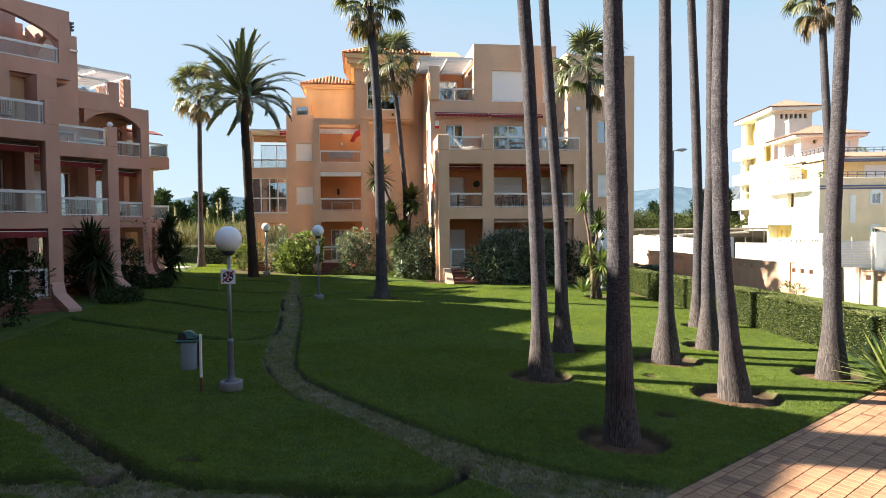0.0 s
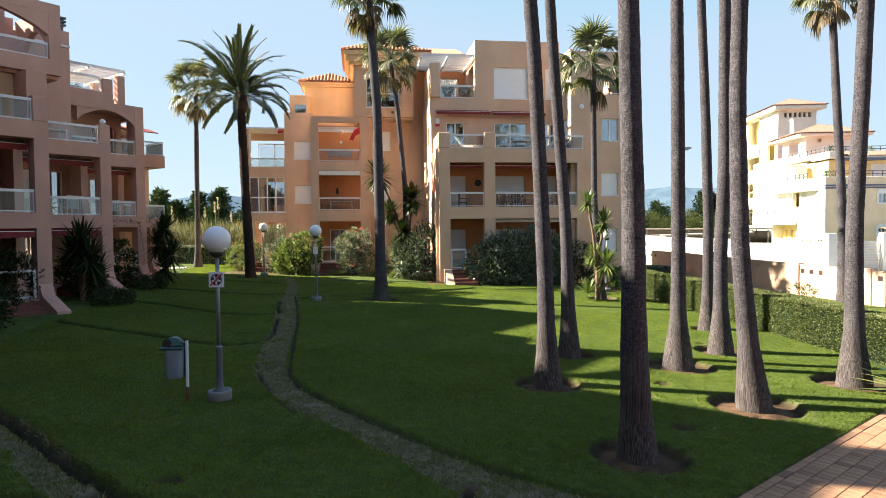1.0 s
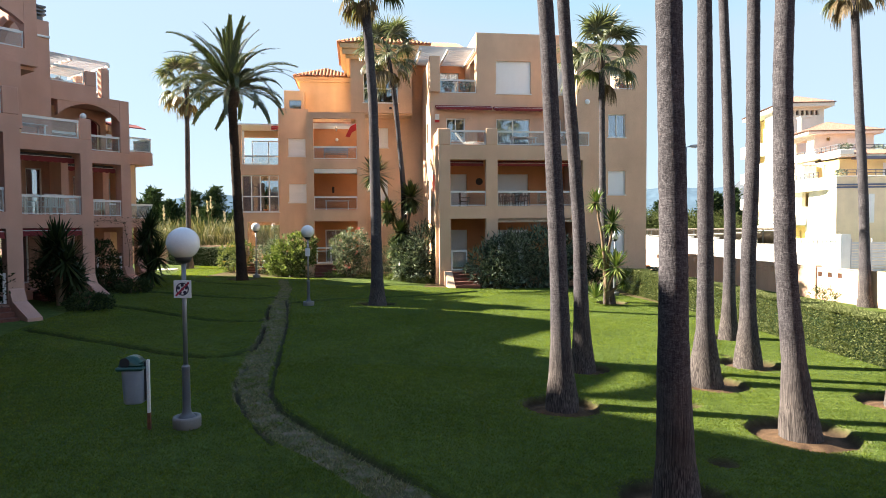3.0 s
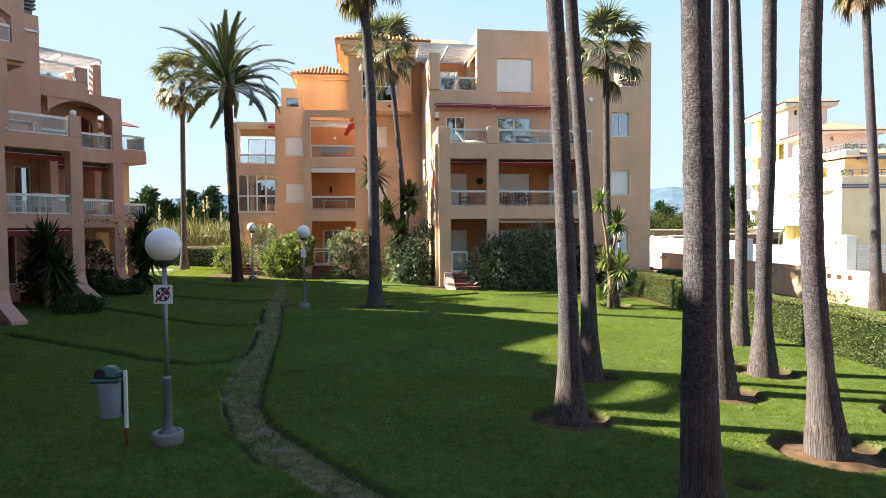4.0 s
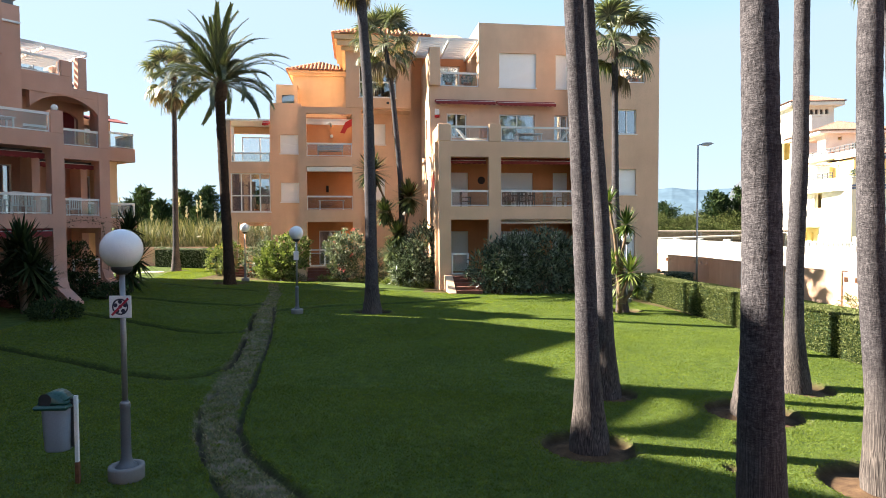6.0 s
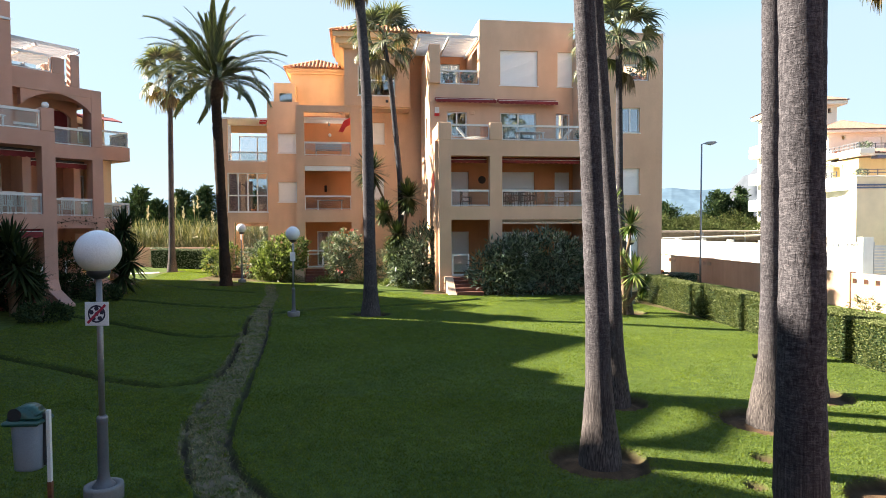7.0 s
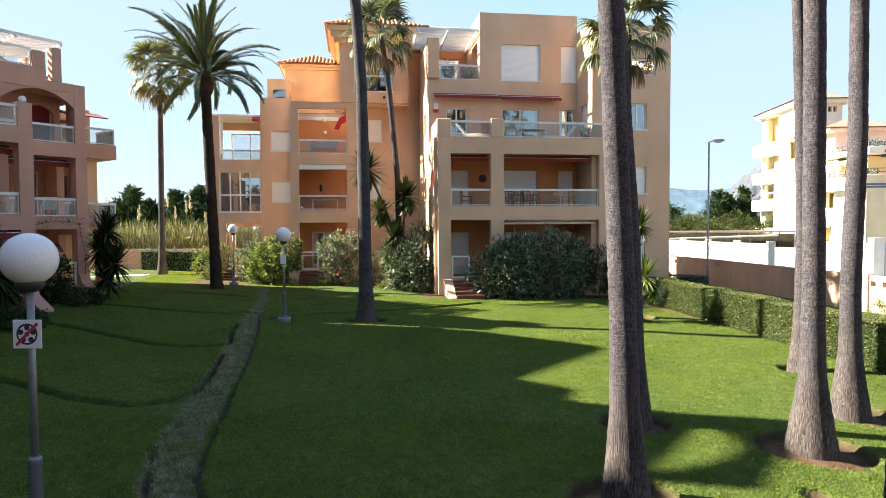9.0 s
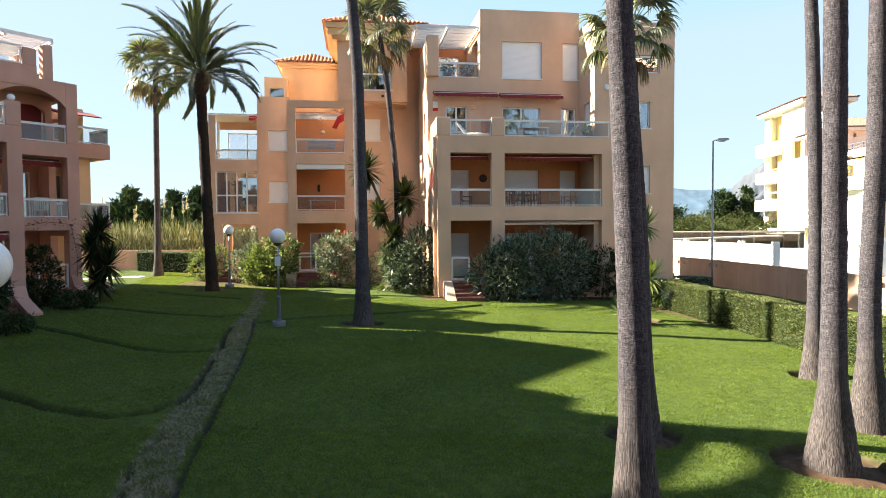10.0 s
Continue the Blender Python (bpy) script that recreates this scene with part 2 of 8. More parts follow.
def far_hill(name, c):
    m, n, l, p = shader(name)
    t = noise_tex(n, l, 0.012, 7)
    col = ramp(n, l, t.outputs[0], [(0.35, tuple(x * 0.85 for x in c)), (0.65, tuple(min(1, x * 1.12) for x in c))]).outputs[0]
    l.new(col, p.inputs["Base Color"])
    p.inputs["Roughness"].default_value = 1.0
    p.inputs["Specular IOR Level"].default_value = 0.0
    return m


# distance haze is painted into these blue and grey base colours
HILL = far_hill("hazy_hills", (0.082, 0.125, 0.17))
CRAG = far_hill("hazy_limestone_crag", (0.078, 0.088, 0.105))
SHEET_ROOF = plain("weathered_sheet_roof", (0.20, 0.165, 0.135), 0.9, var=0.2)
SHEET_PALE = plain("pale_sheet_roof", (0.40, 0.37, 0.34), 0.9, var=0.15)


def ground_mat():
    """Turf, worn turf and bare earth, mixed by the sheet's own map of worn places and painted shade."""
    m, n, l, p = shader("lawn_and_earth")
    at = n.new("ShaderNodeAttribute")
    at.attribute_name = "wear_shade"
    sep = n.new("ShaderNodeSeparateColor")
    l.new(at.outputs["Color"], sep.inputs[0])
    broad = noise_tex(n, l, 0.35, 6)
    mid = noise_tex(n, l, 5, 5)
    fine = noise_tex(n, l, 70, 3)
    turf = ramp(n, l, broad.outputs[0], [(0.3, (0.064, 0.098, 0.023)), (0.7, (0.096, 0.134, 0.034))]).outputs[0]
    tf = ramp(n, l, fine.outputs[0], [(0.3, (0.5, 0.5, 0.5)), (0.7, (1.3, 1.3, 1.2))]).outputs[0]
    clump = ramp(n, l, mid.outputs[0], [(0.34, (0.72, 0.74, 0.76)), (0.66, (1.2, 1.18, 1.1))]).outputs[0]
    turf = mixc(n, l, mixc(n, l, turf, tf, 0.9, "MULTIPLY"), clump, 1.0, "MULTIPLY")
    worn = ramp(n, l, mid.outputs[0], [(0.3, (0.10, 0.080, 0.062)), (0.46, (0.10, 0.105, 0.048)), (0.62, (0.21, 0.165, 0.12))]).outputs[0]
    earth = ramp(n, l, mid.outputs[0], [(0.3, (0.06, 0.036, 0.024)), (0.7, (0.16, 0.10, 0.062))]).outputs[0]
    earth = mixc(n, l, earth, tf, 0.7, "MULTIPLY")
    a = mixc(n, l, turf, worn, sep.outputs[0])
    b = mixc(n, l, a, earth, sep.outputs[1])
    dry = ramp(n, l, mid.outputs[0], [(0.3, (0.20, 0.18, 0.12)), (0.7, (0.33, 0.29, 0.20))]).outputs[0]
    # alpha darkens the earth, with the shade of trenches and pit rims painted in
    b = mixc(n, l, b, (0.035, 0.028, 0.018), at.outputs["Alpha"])
    l.new(mixc(n, l, b, dry, sep.outputs[2]), p.inputs["Base Color"])
    p.inputs["Roughness"].default_value = 0.95
    p.inputs["Specular IOR Level"].default_value = 0.1
    bump(n, l, p, fine.outputs[0], 0.8, 0.03)
    return m


GROUND = ground_mat()


def paver_mat():
    m, n, l, p = shader("clay_paver")
    info = n.new("ShaderNodeObjectInfo")
    geo = n.new("ShaderNodeNewGeometry")
    ad = n.new("ShaderNodeMath")
    ad.operation = "ADD"
    l.new(info.outputs["Random"], ad.inputs[0])
    l.new(geo.outputs["Random Per Island"], ad.inputs[1])
    fr = n.new("ShaderNodeMath")
    fr.operation = "FRACT"
    l.new(ad.outputs[0], fr.inputs[0])
    col = ramp(n, l, fr.outputs[0], [(0.0, (0.13, 0.058, 0.036)), (0.07, (0.24, 0.122, 0.066)), (0.12, (0.285, 0.15, 0.08)), (1.0, (0.35, 0.195, 0.108))]).outputs[0]
    st = noise_tex(n, l, 6, 5)
    g = ramp(n, l, st.outputs[0], [(0.3, (0.8,) * 3), (0.7, (1.08,) * 3)]).outputs[0]
    l.new(mixc(n, l, col, g, 1.0, "MULTIPLY"), p.inputs["Base Color"])
    p.inputs["Roughness"].default_value = 0.75
    bump(n, l, p, st.outputs[0], 0.2, 0.01)
    return m


PAVER = paver_mat()
GROUT = plain("sandy_joint", (0.20, 0.115, 0.07), 0.95)

# ---- mesh helpers ----
def gz(x, y=0.0):
    """Height of the ground, which falls gently to the street side."""
    return -0.0236 * max(-19.0, min(20.0, x))


def thing(name, label, category, m=None, group="", kind=""):
    ob = new(name)
    ob.empty_display_size = 0.2
    if m is not None:
        ob.matrix_basis = m
    return tagged(ob, label, category, group, kind)


def part(name, bm, material, parent, label="", smooth=False):
    """Links a bmesh as one mesh object under a thing or a part."""
    me = bpy.data.meshes.new(name)
    bm.normal_update()
    bm.to_mesh(me)
    bm.free()
    return part_of(name, me, material, parent, label, smooth)


def part_of(name, me, material, parent, label="", smooth=False):
    if material is not None and not me.materials:
        me.materials.append(material)
    if smooth:
        me.polygons.foreach_set("use_smooth", [True] * len(me.polygons))
    ob = new(name, me)
    if parent is not None:
        ob.parent = parent
    if label:
        ob["label"] = label
    return ob


def mesh_from(name, verts, faces):
    """A mesh of equal-sided faces from arrays."""
    verts, faces = np.asarray(verts, "f"), np.asarray(faces, "i")
    me = bpy.data.meshes.new(name)
    k = faces.shape[1]
    me.vertices.add(len(verts))
    me.vertices.foreach_set("co", verts.ravel())
    me.loops.add(faces.size)
    me.loops.foreach_set("vertex_index", faces.ravel())
    me.polygons.add(len(faces))
    me.polygons.foreach_set("loop_start", np.arange(0, faces.size, k, dtype="i"))
    me.polygons.foreach_set("loop_total", np.full(len(faces), k, "i"))
    me.update(calc_edges=True)
    return me


def box(bm, x0, x1, y0, y1, z0, z1, soft=0.0):
    v = [bm.verts.new(p) for p in ((x0, y0, z0), (x1, y0, z0), (x1, y1, z0), (x0, y1, z0), (x0, y0, z1), (x1, y0, z1), (x1, y1, z1), (x0, y1, z1))]
    fs = [bm.faces.new([v[i] for i in q]) for q in ((3, 2, 1, 0), (4, 5, 6, 7), (0, 1, 5, 4), (1, 2, 6, 5), (2, 3, 7, 6), (3, 0, 4, 7))]
    if soft:
        edges = list({e for f in fs for e in f.edges})
        bmesh.ops.bevel(bm, geom=edges, offset=soft, segments=1, affect="EDGES")
    return bm


def boxes(*dims, soft=0.0):
    bm = bmesh.new()
    for d in dims:
        box(bm, *d, soft=soft)
    return bm


def prism(bm, pts, y0, y1):
    """A polygon in x and z, pushed out from y0 to y1."""
    a = [bm.verts.new((x, y0, z)) for x, z in pts]
    b = [bm.verts.new((x, y1, z)) for x, z in pts]
    n = len(pts)
    bm.faces.new(a)
    bm.faces.new(b[::-1])
    for i in range(n):
        bm.faces.new((a[i], b[i], b[(i + 1) % n], a[(i + 1) % n]))
    bmesh.ops.recalc_face_normals(bm, faces=bm.faces)
    return bm


def panel(u0, u1, z0, z1, v0, v1, holes=()):
    """A wall slab in x and z from v0 to v1 with rectangular holes (x0, x1, z0, z1) through it."""
    bm = bmesh.new()
    us = sorted({u0, u1, *[min(max(h[i], u0), u1) for h in holes for i in (0, 1)]})
    zs = sorted({z0, z1, *[min(max(h[i], z0), z1) for h in holes for i in (2, 3)]})

    def solid(i, j):
        if not (0 <= i < len(us) - 1 and 0 <= j < len(zs) - 1):
            return False
        x, z = (us[i] + us[i + 1]) / 2, (zs[j] + zs[j + 1]) / 2
        return not any(h[0] < x < h[1] and h[2] < z < h[3] for h in holes)

    def quad(*ps):
        bm.faces.new([bm.verts.new(p) for p in ps])

    for i in range(len(us) - 1):
        for j in range(len(zs) - 1):
            if not solid(i, j):
                continue
            a, b, c, d = us[i], us[i + 1], zs[j], zs[j + 1]
            quad((a, v0, c), (b, v0, c), (b, v0, d), (a, v0, d))
            quad((b, v1, c), (a, v1, c), (a, v1, d), (b, v1, d))
            if not solid(i - 1, j):
                quad((a, v1, c), (a, v0, c), (a, v0, d), (a, v1, d))
            if not solid(i + 1, j):
                quad((b, v0, c), (b, v1, c), (b, v1, d), (b, v0, d))
            if not solid(i, j - 1):
                quad((a, v0, c), (a, v1, c), (b, v1, c), (b, v0, c))
            if not solid(i, j + 1):
                quad((a, v0, d), (b, v0, d), (b, v1, d), (a, v1, d))
    bmesh.ops.remove_doubles(bm, verts=bm.verts, dist=0.0005)
    return bm


def side_panel(v0, v1, z0, z1, u0, u1, holes=()):
    """The same, for a wall that runs along y."""
    bm = panel(v0, v1, z0, z1, u0, u1, holes)
    for v in bm.verts:
        v.co.x, v.co.y = v.co.y, v.co.x
    bmesh.ops.reverse_faces(bm, faces=bm.faces)
    return bm


def arch_fill(x0, x1, z_spring, z_top, y0, y1, n=14):
    """The masonry between a flat lintel at z_top and a segmental arch that springs at z_spring."""
    bm = bmesh.new()
    top = [(x1, z_top + 0.002), (x0, z_top + 0.002)]
    arc = []
    for i in range(n + 1):
        a = i / n
        arc.append((x0 + (x1 - x0) * a, z_spring + (z_top - 0.03 - z_spring) * math.sin(math.pi * a) ** 0.75))
    return prism(bm, top + arc, y0, y1)


def tube(bm, pts, radii, sides=10, caps=True):
    """A round bar through points."""
    pts = [Vector(p) for p in pts]
    if not hasattr(radii, "__len__"):
        radii = [radii] * len(pts)
    rings = []
    for i, p in enumerate(pts):
        d = (pts[min(i + 1, len(pts) - 1)] - pts[max(i - 1, 0)]).normalized()
        ref = Vector((0, 0, 1)) if abs(d.z) < 0.9 else Vector((1, 0, 0))
        a = d.cross(ref).normalized()
        b = d.cross(a)
        rings.append([bm.verts.new(p + (a * math.cos(2 * math.pi * k / sides) + b * math.sin(2 * math.pi * k / sides)) * radii[i]) for k in range(sides)])
    for r, s in zip(rings, rings[1:]):
        for k in range(sides):
            bm.faces.new((r[k], r[(k + 1) % sides], s[(k + 1) % sides], s[k]))
    if caps:
        bm.faces.new(rings[0][::-1])
        bm.faces.new(rings[-1])
    bmesh.ops.recalc_face_normals(bm, faces=bm.faces)
    return bm


def lathe(bm, profile, sides=24, at=(0, 0, 0)):
    """A turned shape from (radius, z) pairs."""
    rings = []
    for r, z in profile:
        rings.append([bm.verts.new((at[0] + r * math.cos(2 * math.pi * k / sides), at[1] + r * math.sin(2 * math.pi * k / sides), at[2] + z)) for k in range(sides)])
    for a, b in zip(rings, rings[1:]):
        for k in range(sides):
            bm.faces.new((a[k], a[(k + 1) % sides], b[(k + 1) % sides], b[k]))
    bm.faces.new(rings[0][::-1])
    bm.faces.new(rings[-1])
    return bm


def unit(a):
    return a / np.maximum(np.linalg.norm(a, axis=1, keepdims=True), 1e-9)


def leaf_mesh(name, base, way, length, width, rng, fold=0.25):
    """Pointed leaves: base points, directions, lengths and widths as arrays."""
    n = len(base)
    length = np.broadcast_to(length, n)[:, None]
    width = np.broadcast_to(width, n)[:, None]
    way = unit(way)
    side = unit(np.cross(way, rng.normal(size=(n, 3))))
    up = np.cross(side, way)
    mid = base + way * length * 0.45 + up * width * fold
    v = np.stack([base, mid + side * width / 2, base + way * length, mid - side * width / 2], 1).reshape(-1, 3)
    f = np.arange(4 * n).reshape(n, 4)
    return mesh_from(name, v, f)


def blob_points(n, blobs, rng, shell=0.55):
    """Points in and on ellipsoids (x, y, z, rx, ry, rz), thickest near their skins."""
    vol = np.array([b[3] * b[4] + b[4] * b[5] + b[3] * b[5] for b in blobs])
    which = rng.choice(len(blobs), n, p=vol / vol.sum())
    b = np.array(blobs)[which]
    d = unit(rng.normal(size=(n, 3)))
    r = shell + (1.06 - shell) * rng.random(n) ** 0.6
    return b[:, :3] + d * b[:, 3:] * r[:, None], d


# ---- fittings shared by the buildings ----
def window(parent, x0, x1, z0, z1, y, cols=2, fill="glass", sill=True, back=True, transom=0.0, name="window"):
    """A white window in a wall whose outer face lies at y: frame, panes or a roller shutter, sill, curtain behind."""
    w = thing(name, "", "")
    w.parent = parent
    for k in ("label", "category"):
        if k in w:
            del w[k]
    f, d0, d1 = 0.06, y + 0.10, y + 0.17
    part("frame", boxes((x0, x0 + f, d0, d1, z0, z1), (x1 - f, x1, d0, d1, z0, z1), (x0 + f, x1 - f, d0, d1, z1 - f, z1), (x0 + f, x1 - f, d0, d1, z0, z0 + f)), WHITE, w)
    if fill == "shutter":
        bm = bmesh.new()
        n = max(3, int((z1 - z0 - 2 * f) / 0.055))
        h = (z1 - z0 - 2 * f) / n
        prof = []
        for i in range(n):
            a = z0 + f + i * h
            prof += [(a, 0.024), (a + h * 0.10, 0.017), (a + h * 0.5, 0.014), (a + h * 0.90, 0.017)]
        prof.append((z1 - f, 0.024))
        lo = [bm.verts.new((x0 + f, d0 + q, zz)) for zz, q in prof]
        hi = [bm.verts.new((x1 - f, d0 + q, zz)) for zz, q in prof]
        for i in range(len(prof) - 1):
            bm.faces.new((lo[i], hi[i], hi[i + 1], lo[i + 1]))
        part("roller_shutter", bm, SHUTTER, w, "closed white roller shutter")
    else:
        step = (x1 - x0 - 2 * f) / cols
        for i in range(cols):
            a = x0 + f + i * step
            if i:
                part("mullion", boxes((a - 0.035, a + 0.035, d0 - 0.01, d1, z0 + f, z1 - f)), WHITE, w)
            ga, gb = a + (0.035 if i else 0), a + step - (0.035 if i < cols - 1 else 0)
            part("pane", boxes((ga, gb, d0 + 0.03, d0 + 0.036, z0 + f, z1 - f)), GLASS_WIN, w)
        if transom:
            part("transom", boxes((x0 + f, x1 - f, d0 - 0.015, d1 + 0.01, transom - 0.04, transom + 0.04)), WHITE, w)
        if fill == "curtain" and back:
            bm = bmesh.new()
            n = 28
            pts = [(x0 + f + (x1 - x0 - 2 * f) * i / n, d1 + 0.12 + 0.03 * math.sin(i * 1.7)) for i in range(n + 1)]
            for (a, b), (c, d) in zip(pts, pts[1:]):
                bm.faces.new([bm.verts.new(q) for q in ((a, b, z0), (c, d, z0), (c, d, z1), (a, b, z1))])
            part("curtain", bm, CURTAIN, w, "pale hanging curtain")
    if sill:
        part("sill", boxes((x0 - 0.05, x1 + 0.05, y - 0.04, y + 0.10, z0 - 0.05, z0)), WHITE, w)
    return w


def balustrade(parent, x0, x1, y, z0, z1, panes=3, along="x", glass=None):
    """A glass balustrade with a white handrail and slim posts."""
    b = new("balustrade")
    b.parent = parent

    def put(name, d, material):
        bm = boxes(d)
        if along == "y":
            for v in bm.verts:
                v.co.x, v.co.y = v.co.y, v.co.x
            bmesh.ops.reverse_faces(bm, faces=bm.faces)
        part(name, bm, material, b)

    put("handrail", (x0, x1, y - 0.045, y + 0.045, z1 - 0.095, z1), RAIL)
    put("bottom_rail", (x0, x1, y - 0.02, y + 0.02, z0 + 0.03, z0 + 0.07), RAIL)
    step = (x1 - x0) / panes
    for i in range(panes + 1):
        a = min(max(x0 + i * step, x0 + 0.02), x1 - 0.02)
        if i not in (0, panes):
            continue
        w = 0.02
        put("post", (a - w, a + w, y - 0.018, y + 0.018, z0, z1 - 0.096), RAIL)
    for i in range(panes):
        put("pane", (x0 + i * step + (0.006 if i else 0.041), x0 + (i + 1) * step - (0.006 if i < panes - 1 else 0.041), y - 0.004, y + 0.004, z0 + 0.072, z1 - 0.098), glass or GLASS_RAIL)
    return b


def folded_awning(parent, x0, x1, y, z, out=0.45, material=None, drop=0.14, case=None):
    """An awning wound in under its cassette: cassette, canvas, white front bar and a scalloped valance."""
    a = new("awning")
    a.parent = parent
    part("cassette", boxes((x0, x1, y - 0.16, y, z - 0.06, z + 0.06), soft=0.02), case or material or AWNING, a)
    bm = bmesh.new()
    box(bm, x0 + 0.02, x1 - 0.02, y - out, y - 0.12, z - 0.11, z - 0.075)
    part("canvas", bm, material or AWNING, a)
    part("front_bar", boxes((x0 + 0.01, x1 - 0.01, y - out - 0.03, y - out + 0.01, z - 0.098, z - 0.055)), WHITE, a)
    bm = bmesh.new()
    n = max(4, int((x1 - x0) / 0.09))
    for i in range(n):
        xa, xb = x0 + 0.02 + (x1 - x0 - 0.04) * i / n, x0 + 0.02 + (x1 - x0 - 0.04) * (i + 1) / n
        zb = z - 0.10 - drop * (0.75 + 0.25 * abs(math.sin(i * 1.05)))
        zc = z - 0.10 - drop * (0.75 + 0.25 * abs(math.sin((i + 1) * 1.05)))
        for yy in (y - out - 0.032, y - out - 0.04):
            bm.faces.new([bm.verts.new(q) for q in ((xa, yy, zb), (xb, yy, zc), (xb, yy, z - 0.075), (xa, yy, z - 0.075))])
    part("valance", bm, material or AWNING, a)
    return a


def steps(parent, x0, x1, y_top, z_top, z_bot, n=5, run=0.3):
    """Clay steps that come down towards -y."""
    rise = (z_top - z_bot) / n
    for i in range(n):
        part("step", boxes((x0, x1, y_top - run * (i + 1) + 0.0, y_top - run * i + (0.06 if i else 0), z_bot - 0.3, z_top - rise * i - (0.03 if i == 0 else 0.0)), soft=0.012), BRICK_STEP, parent)


def chair(x, y, z, rz, label, material, category="chair", group=""):
    """A garden chair with a slatted back."""
    c = thing("garden_chair", label, category, pose(x, y, z, 0, 0, rz), group)
    for sx in (-0.24, 0.24):
        part("leg", boxes((sx - 0.02, sx + 0.02, -0.24, -0.20, 0, 0.62)), material, c)
        part("leg", boxes((sx - 0.02, sx + 0.02, 0.22, 0.26, 0, 0.95)), material, c)
        part("armrest", boxes((sx - 0.03, sx + 0.03, -0.26, 0.22, 0.62, 0.65)), material, c)
    part("seat", boxes((-0.22, 0.22, -0.24, 0.22, 0.41, 0.45), soft=0.01), material, c)
    part("top_rail", boxes((-0.22, 0.22, 0.225, 0.255, 0.89, 0.95)), material, c)
    for i in range(6):
        a = -0.19 + i * 0.076
        part("slat", boxes((a - 0.018, a + 0.018, 0.23, 0.25, 0.45, 0.89)), material, c)
    return c


def table(x, y, z, rz, label, material, w=1.4, d=0.8, h=0.74):
    t = thing("garden_table", label, "table", pose(x, y, z, 0, 0, rz))
    part("tabletop", boxes((-w / 2, w / 2, -d / 2, d / 2, h - 0.04, h), soft=0.01), material, t)
    for sx in (-1, 1):
        for sy in (-1, 1):
            part("leg", boxes((sx * (w / 2 - 0.08) - 0.03, sx * (w / 2 - 0.08) + 0.03, sy * (d / 2 - 0.08) - 0.03, sy * (d / 2 - 0.08) + 0.03, 0, h - 0.04)), material, t)
    return t

# ---- ground ----
TRACK = [(-9.3, 36.5, 0.25), (-8.6, 34.0, 0.26), (-7.9, 31.9, 0.28), (-7.4, 29.4, 0.28), (-6.55, 25.75, 0.36), (-5.95, 23.2, 0.4), (-5.3, 20.5, 0.4), (-4.85, 18.3, 0.34), (-4.62, 17.0, 0.34), (-4.3, 15.5, 0.34), (-4.0, 14.2, 0.36), (-3.6, 13.2, 0.35), (-3.0, 12.1, 0.33), (-2.2, 11.05, 0.32), (-1.5, 10.3, 0.3), (-0.44, 9.03, 0.32), (0.35, 8.1, 0.42), (1.2, 7.5, 0.5), (2.3, 7.0, 0.6)]
WORN = [
    ([(-9.6, 12.0), (-7.91, 10.65), (-6.7, 9.73), (-5.83, 9.0), (-4.95, 8.15), (-4.3, 7.5), (-3.6, 6.95)], 0.26),
    ([(-12.0, 7.2), (-5.48, 7.05), (-3.34, 6.85), (-1.58, 6.7), (0.4, 6.6), (3.0, 6.6)], 0.2),
]
TRENCH = [
    [(-12.0, 19.4), (-10.2, 18.5), (-8.35, 17.55), (-6.91, 16.77), (-5.76, 16.43), (-5.2, 16.75), (-4.98, 17.5), (-5.15, 18.6), (-5.7, 20.9)],
    [(-13.3, 25.4), (-12.0, 24.55), (-9.41, 22.83), (-7.9, 21.9), (-7.0, 21.55), (-6.15, 21.7), (-6.0, 22.3), (-6.45, 23.7), (-6.9, 25.6)],
    [(-14.2, 29.6), (-13.2, 29.15), (-10.15, 28.03), (-7.9, 27.5), (-7.4, 28.2)],
    [(-14.69, 35.28), (-11.28, 33.44), (-8.91, 32.5)],
    [(-6.3, 26.4), (-5.03, 27.7), (-3.17, 28.8), (-1.14, 30.04), (0.43, 31.2), (1.2, 32.0)],
    [(-9.3, 12.1), (-8.29, 11.16), (-6.99, 10.17), (-5.58, 8.95), (-4.65, 8.18), (-3.75, 7.45), (-2.98, 7.12), (-1.26, 7.0), (-0.21, 7.1), (0.17, 7.58), (0.25, 7.95)],
    [(-9.0, 7.6), (-5.48, 7.27), (-4.82, 7.34), (-4.18, 7.25), (-4.1, 7.58)],
]
EDGE = [(-6.8, 27.6), (-6.15, 25.3), (-5.35, 22.2), (-4.78, 19.8), (-4.42, 18.1), (-4.0, 16.2), (-3.7, 14.85), (-3.39, 13.5), (-2.9, 12.5), (-2.2, 11.65), (-1.5, 10.8), (-0.28, 9.4), (0.62, 8.55), (1.55, 7.93), (2.5, 7.55)]
EDGE_LEFT = [(-2.6, 10.85), (-3.35, 12.05), (-3.9, 13.2), (-4.35, 14.4), (-4.52, 15.3), (-4.55, 15.9)]
PITS = [(1.97, 13.08, 0.72), (2.95, 16.1, 0.62), (2.66, 9.22, 0.72), (5.26, 15.0, 0.85), (8.1, 20.4, 0.55), (7.1, 16.95, 0.75), (5.55, 11.88, 0.85), (8.48, 13.68, 0.85), (-2.95, 26.8, 0.75), (-11.45, 36.2, 0.9), (-17.2, 43.2, 0.7), (6.75, 28.6, 0.7)]
HOLES = [(-3.45, 7.95, 0.22), (4.35, 13.35, 0.20), (6.9, 17.9, 0.2), (3.75, 10.55, 0.25), (3.75, 12.35, 0.16)]
E_DIR = Vector((5.45, 4.80, 0)).normalized()
PAV_O = Vector((2.81, 7.32, 0))


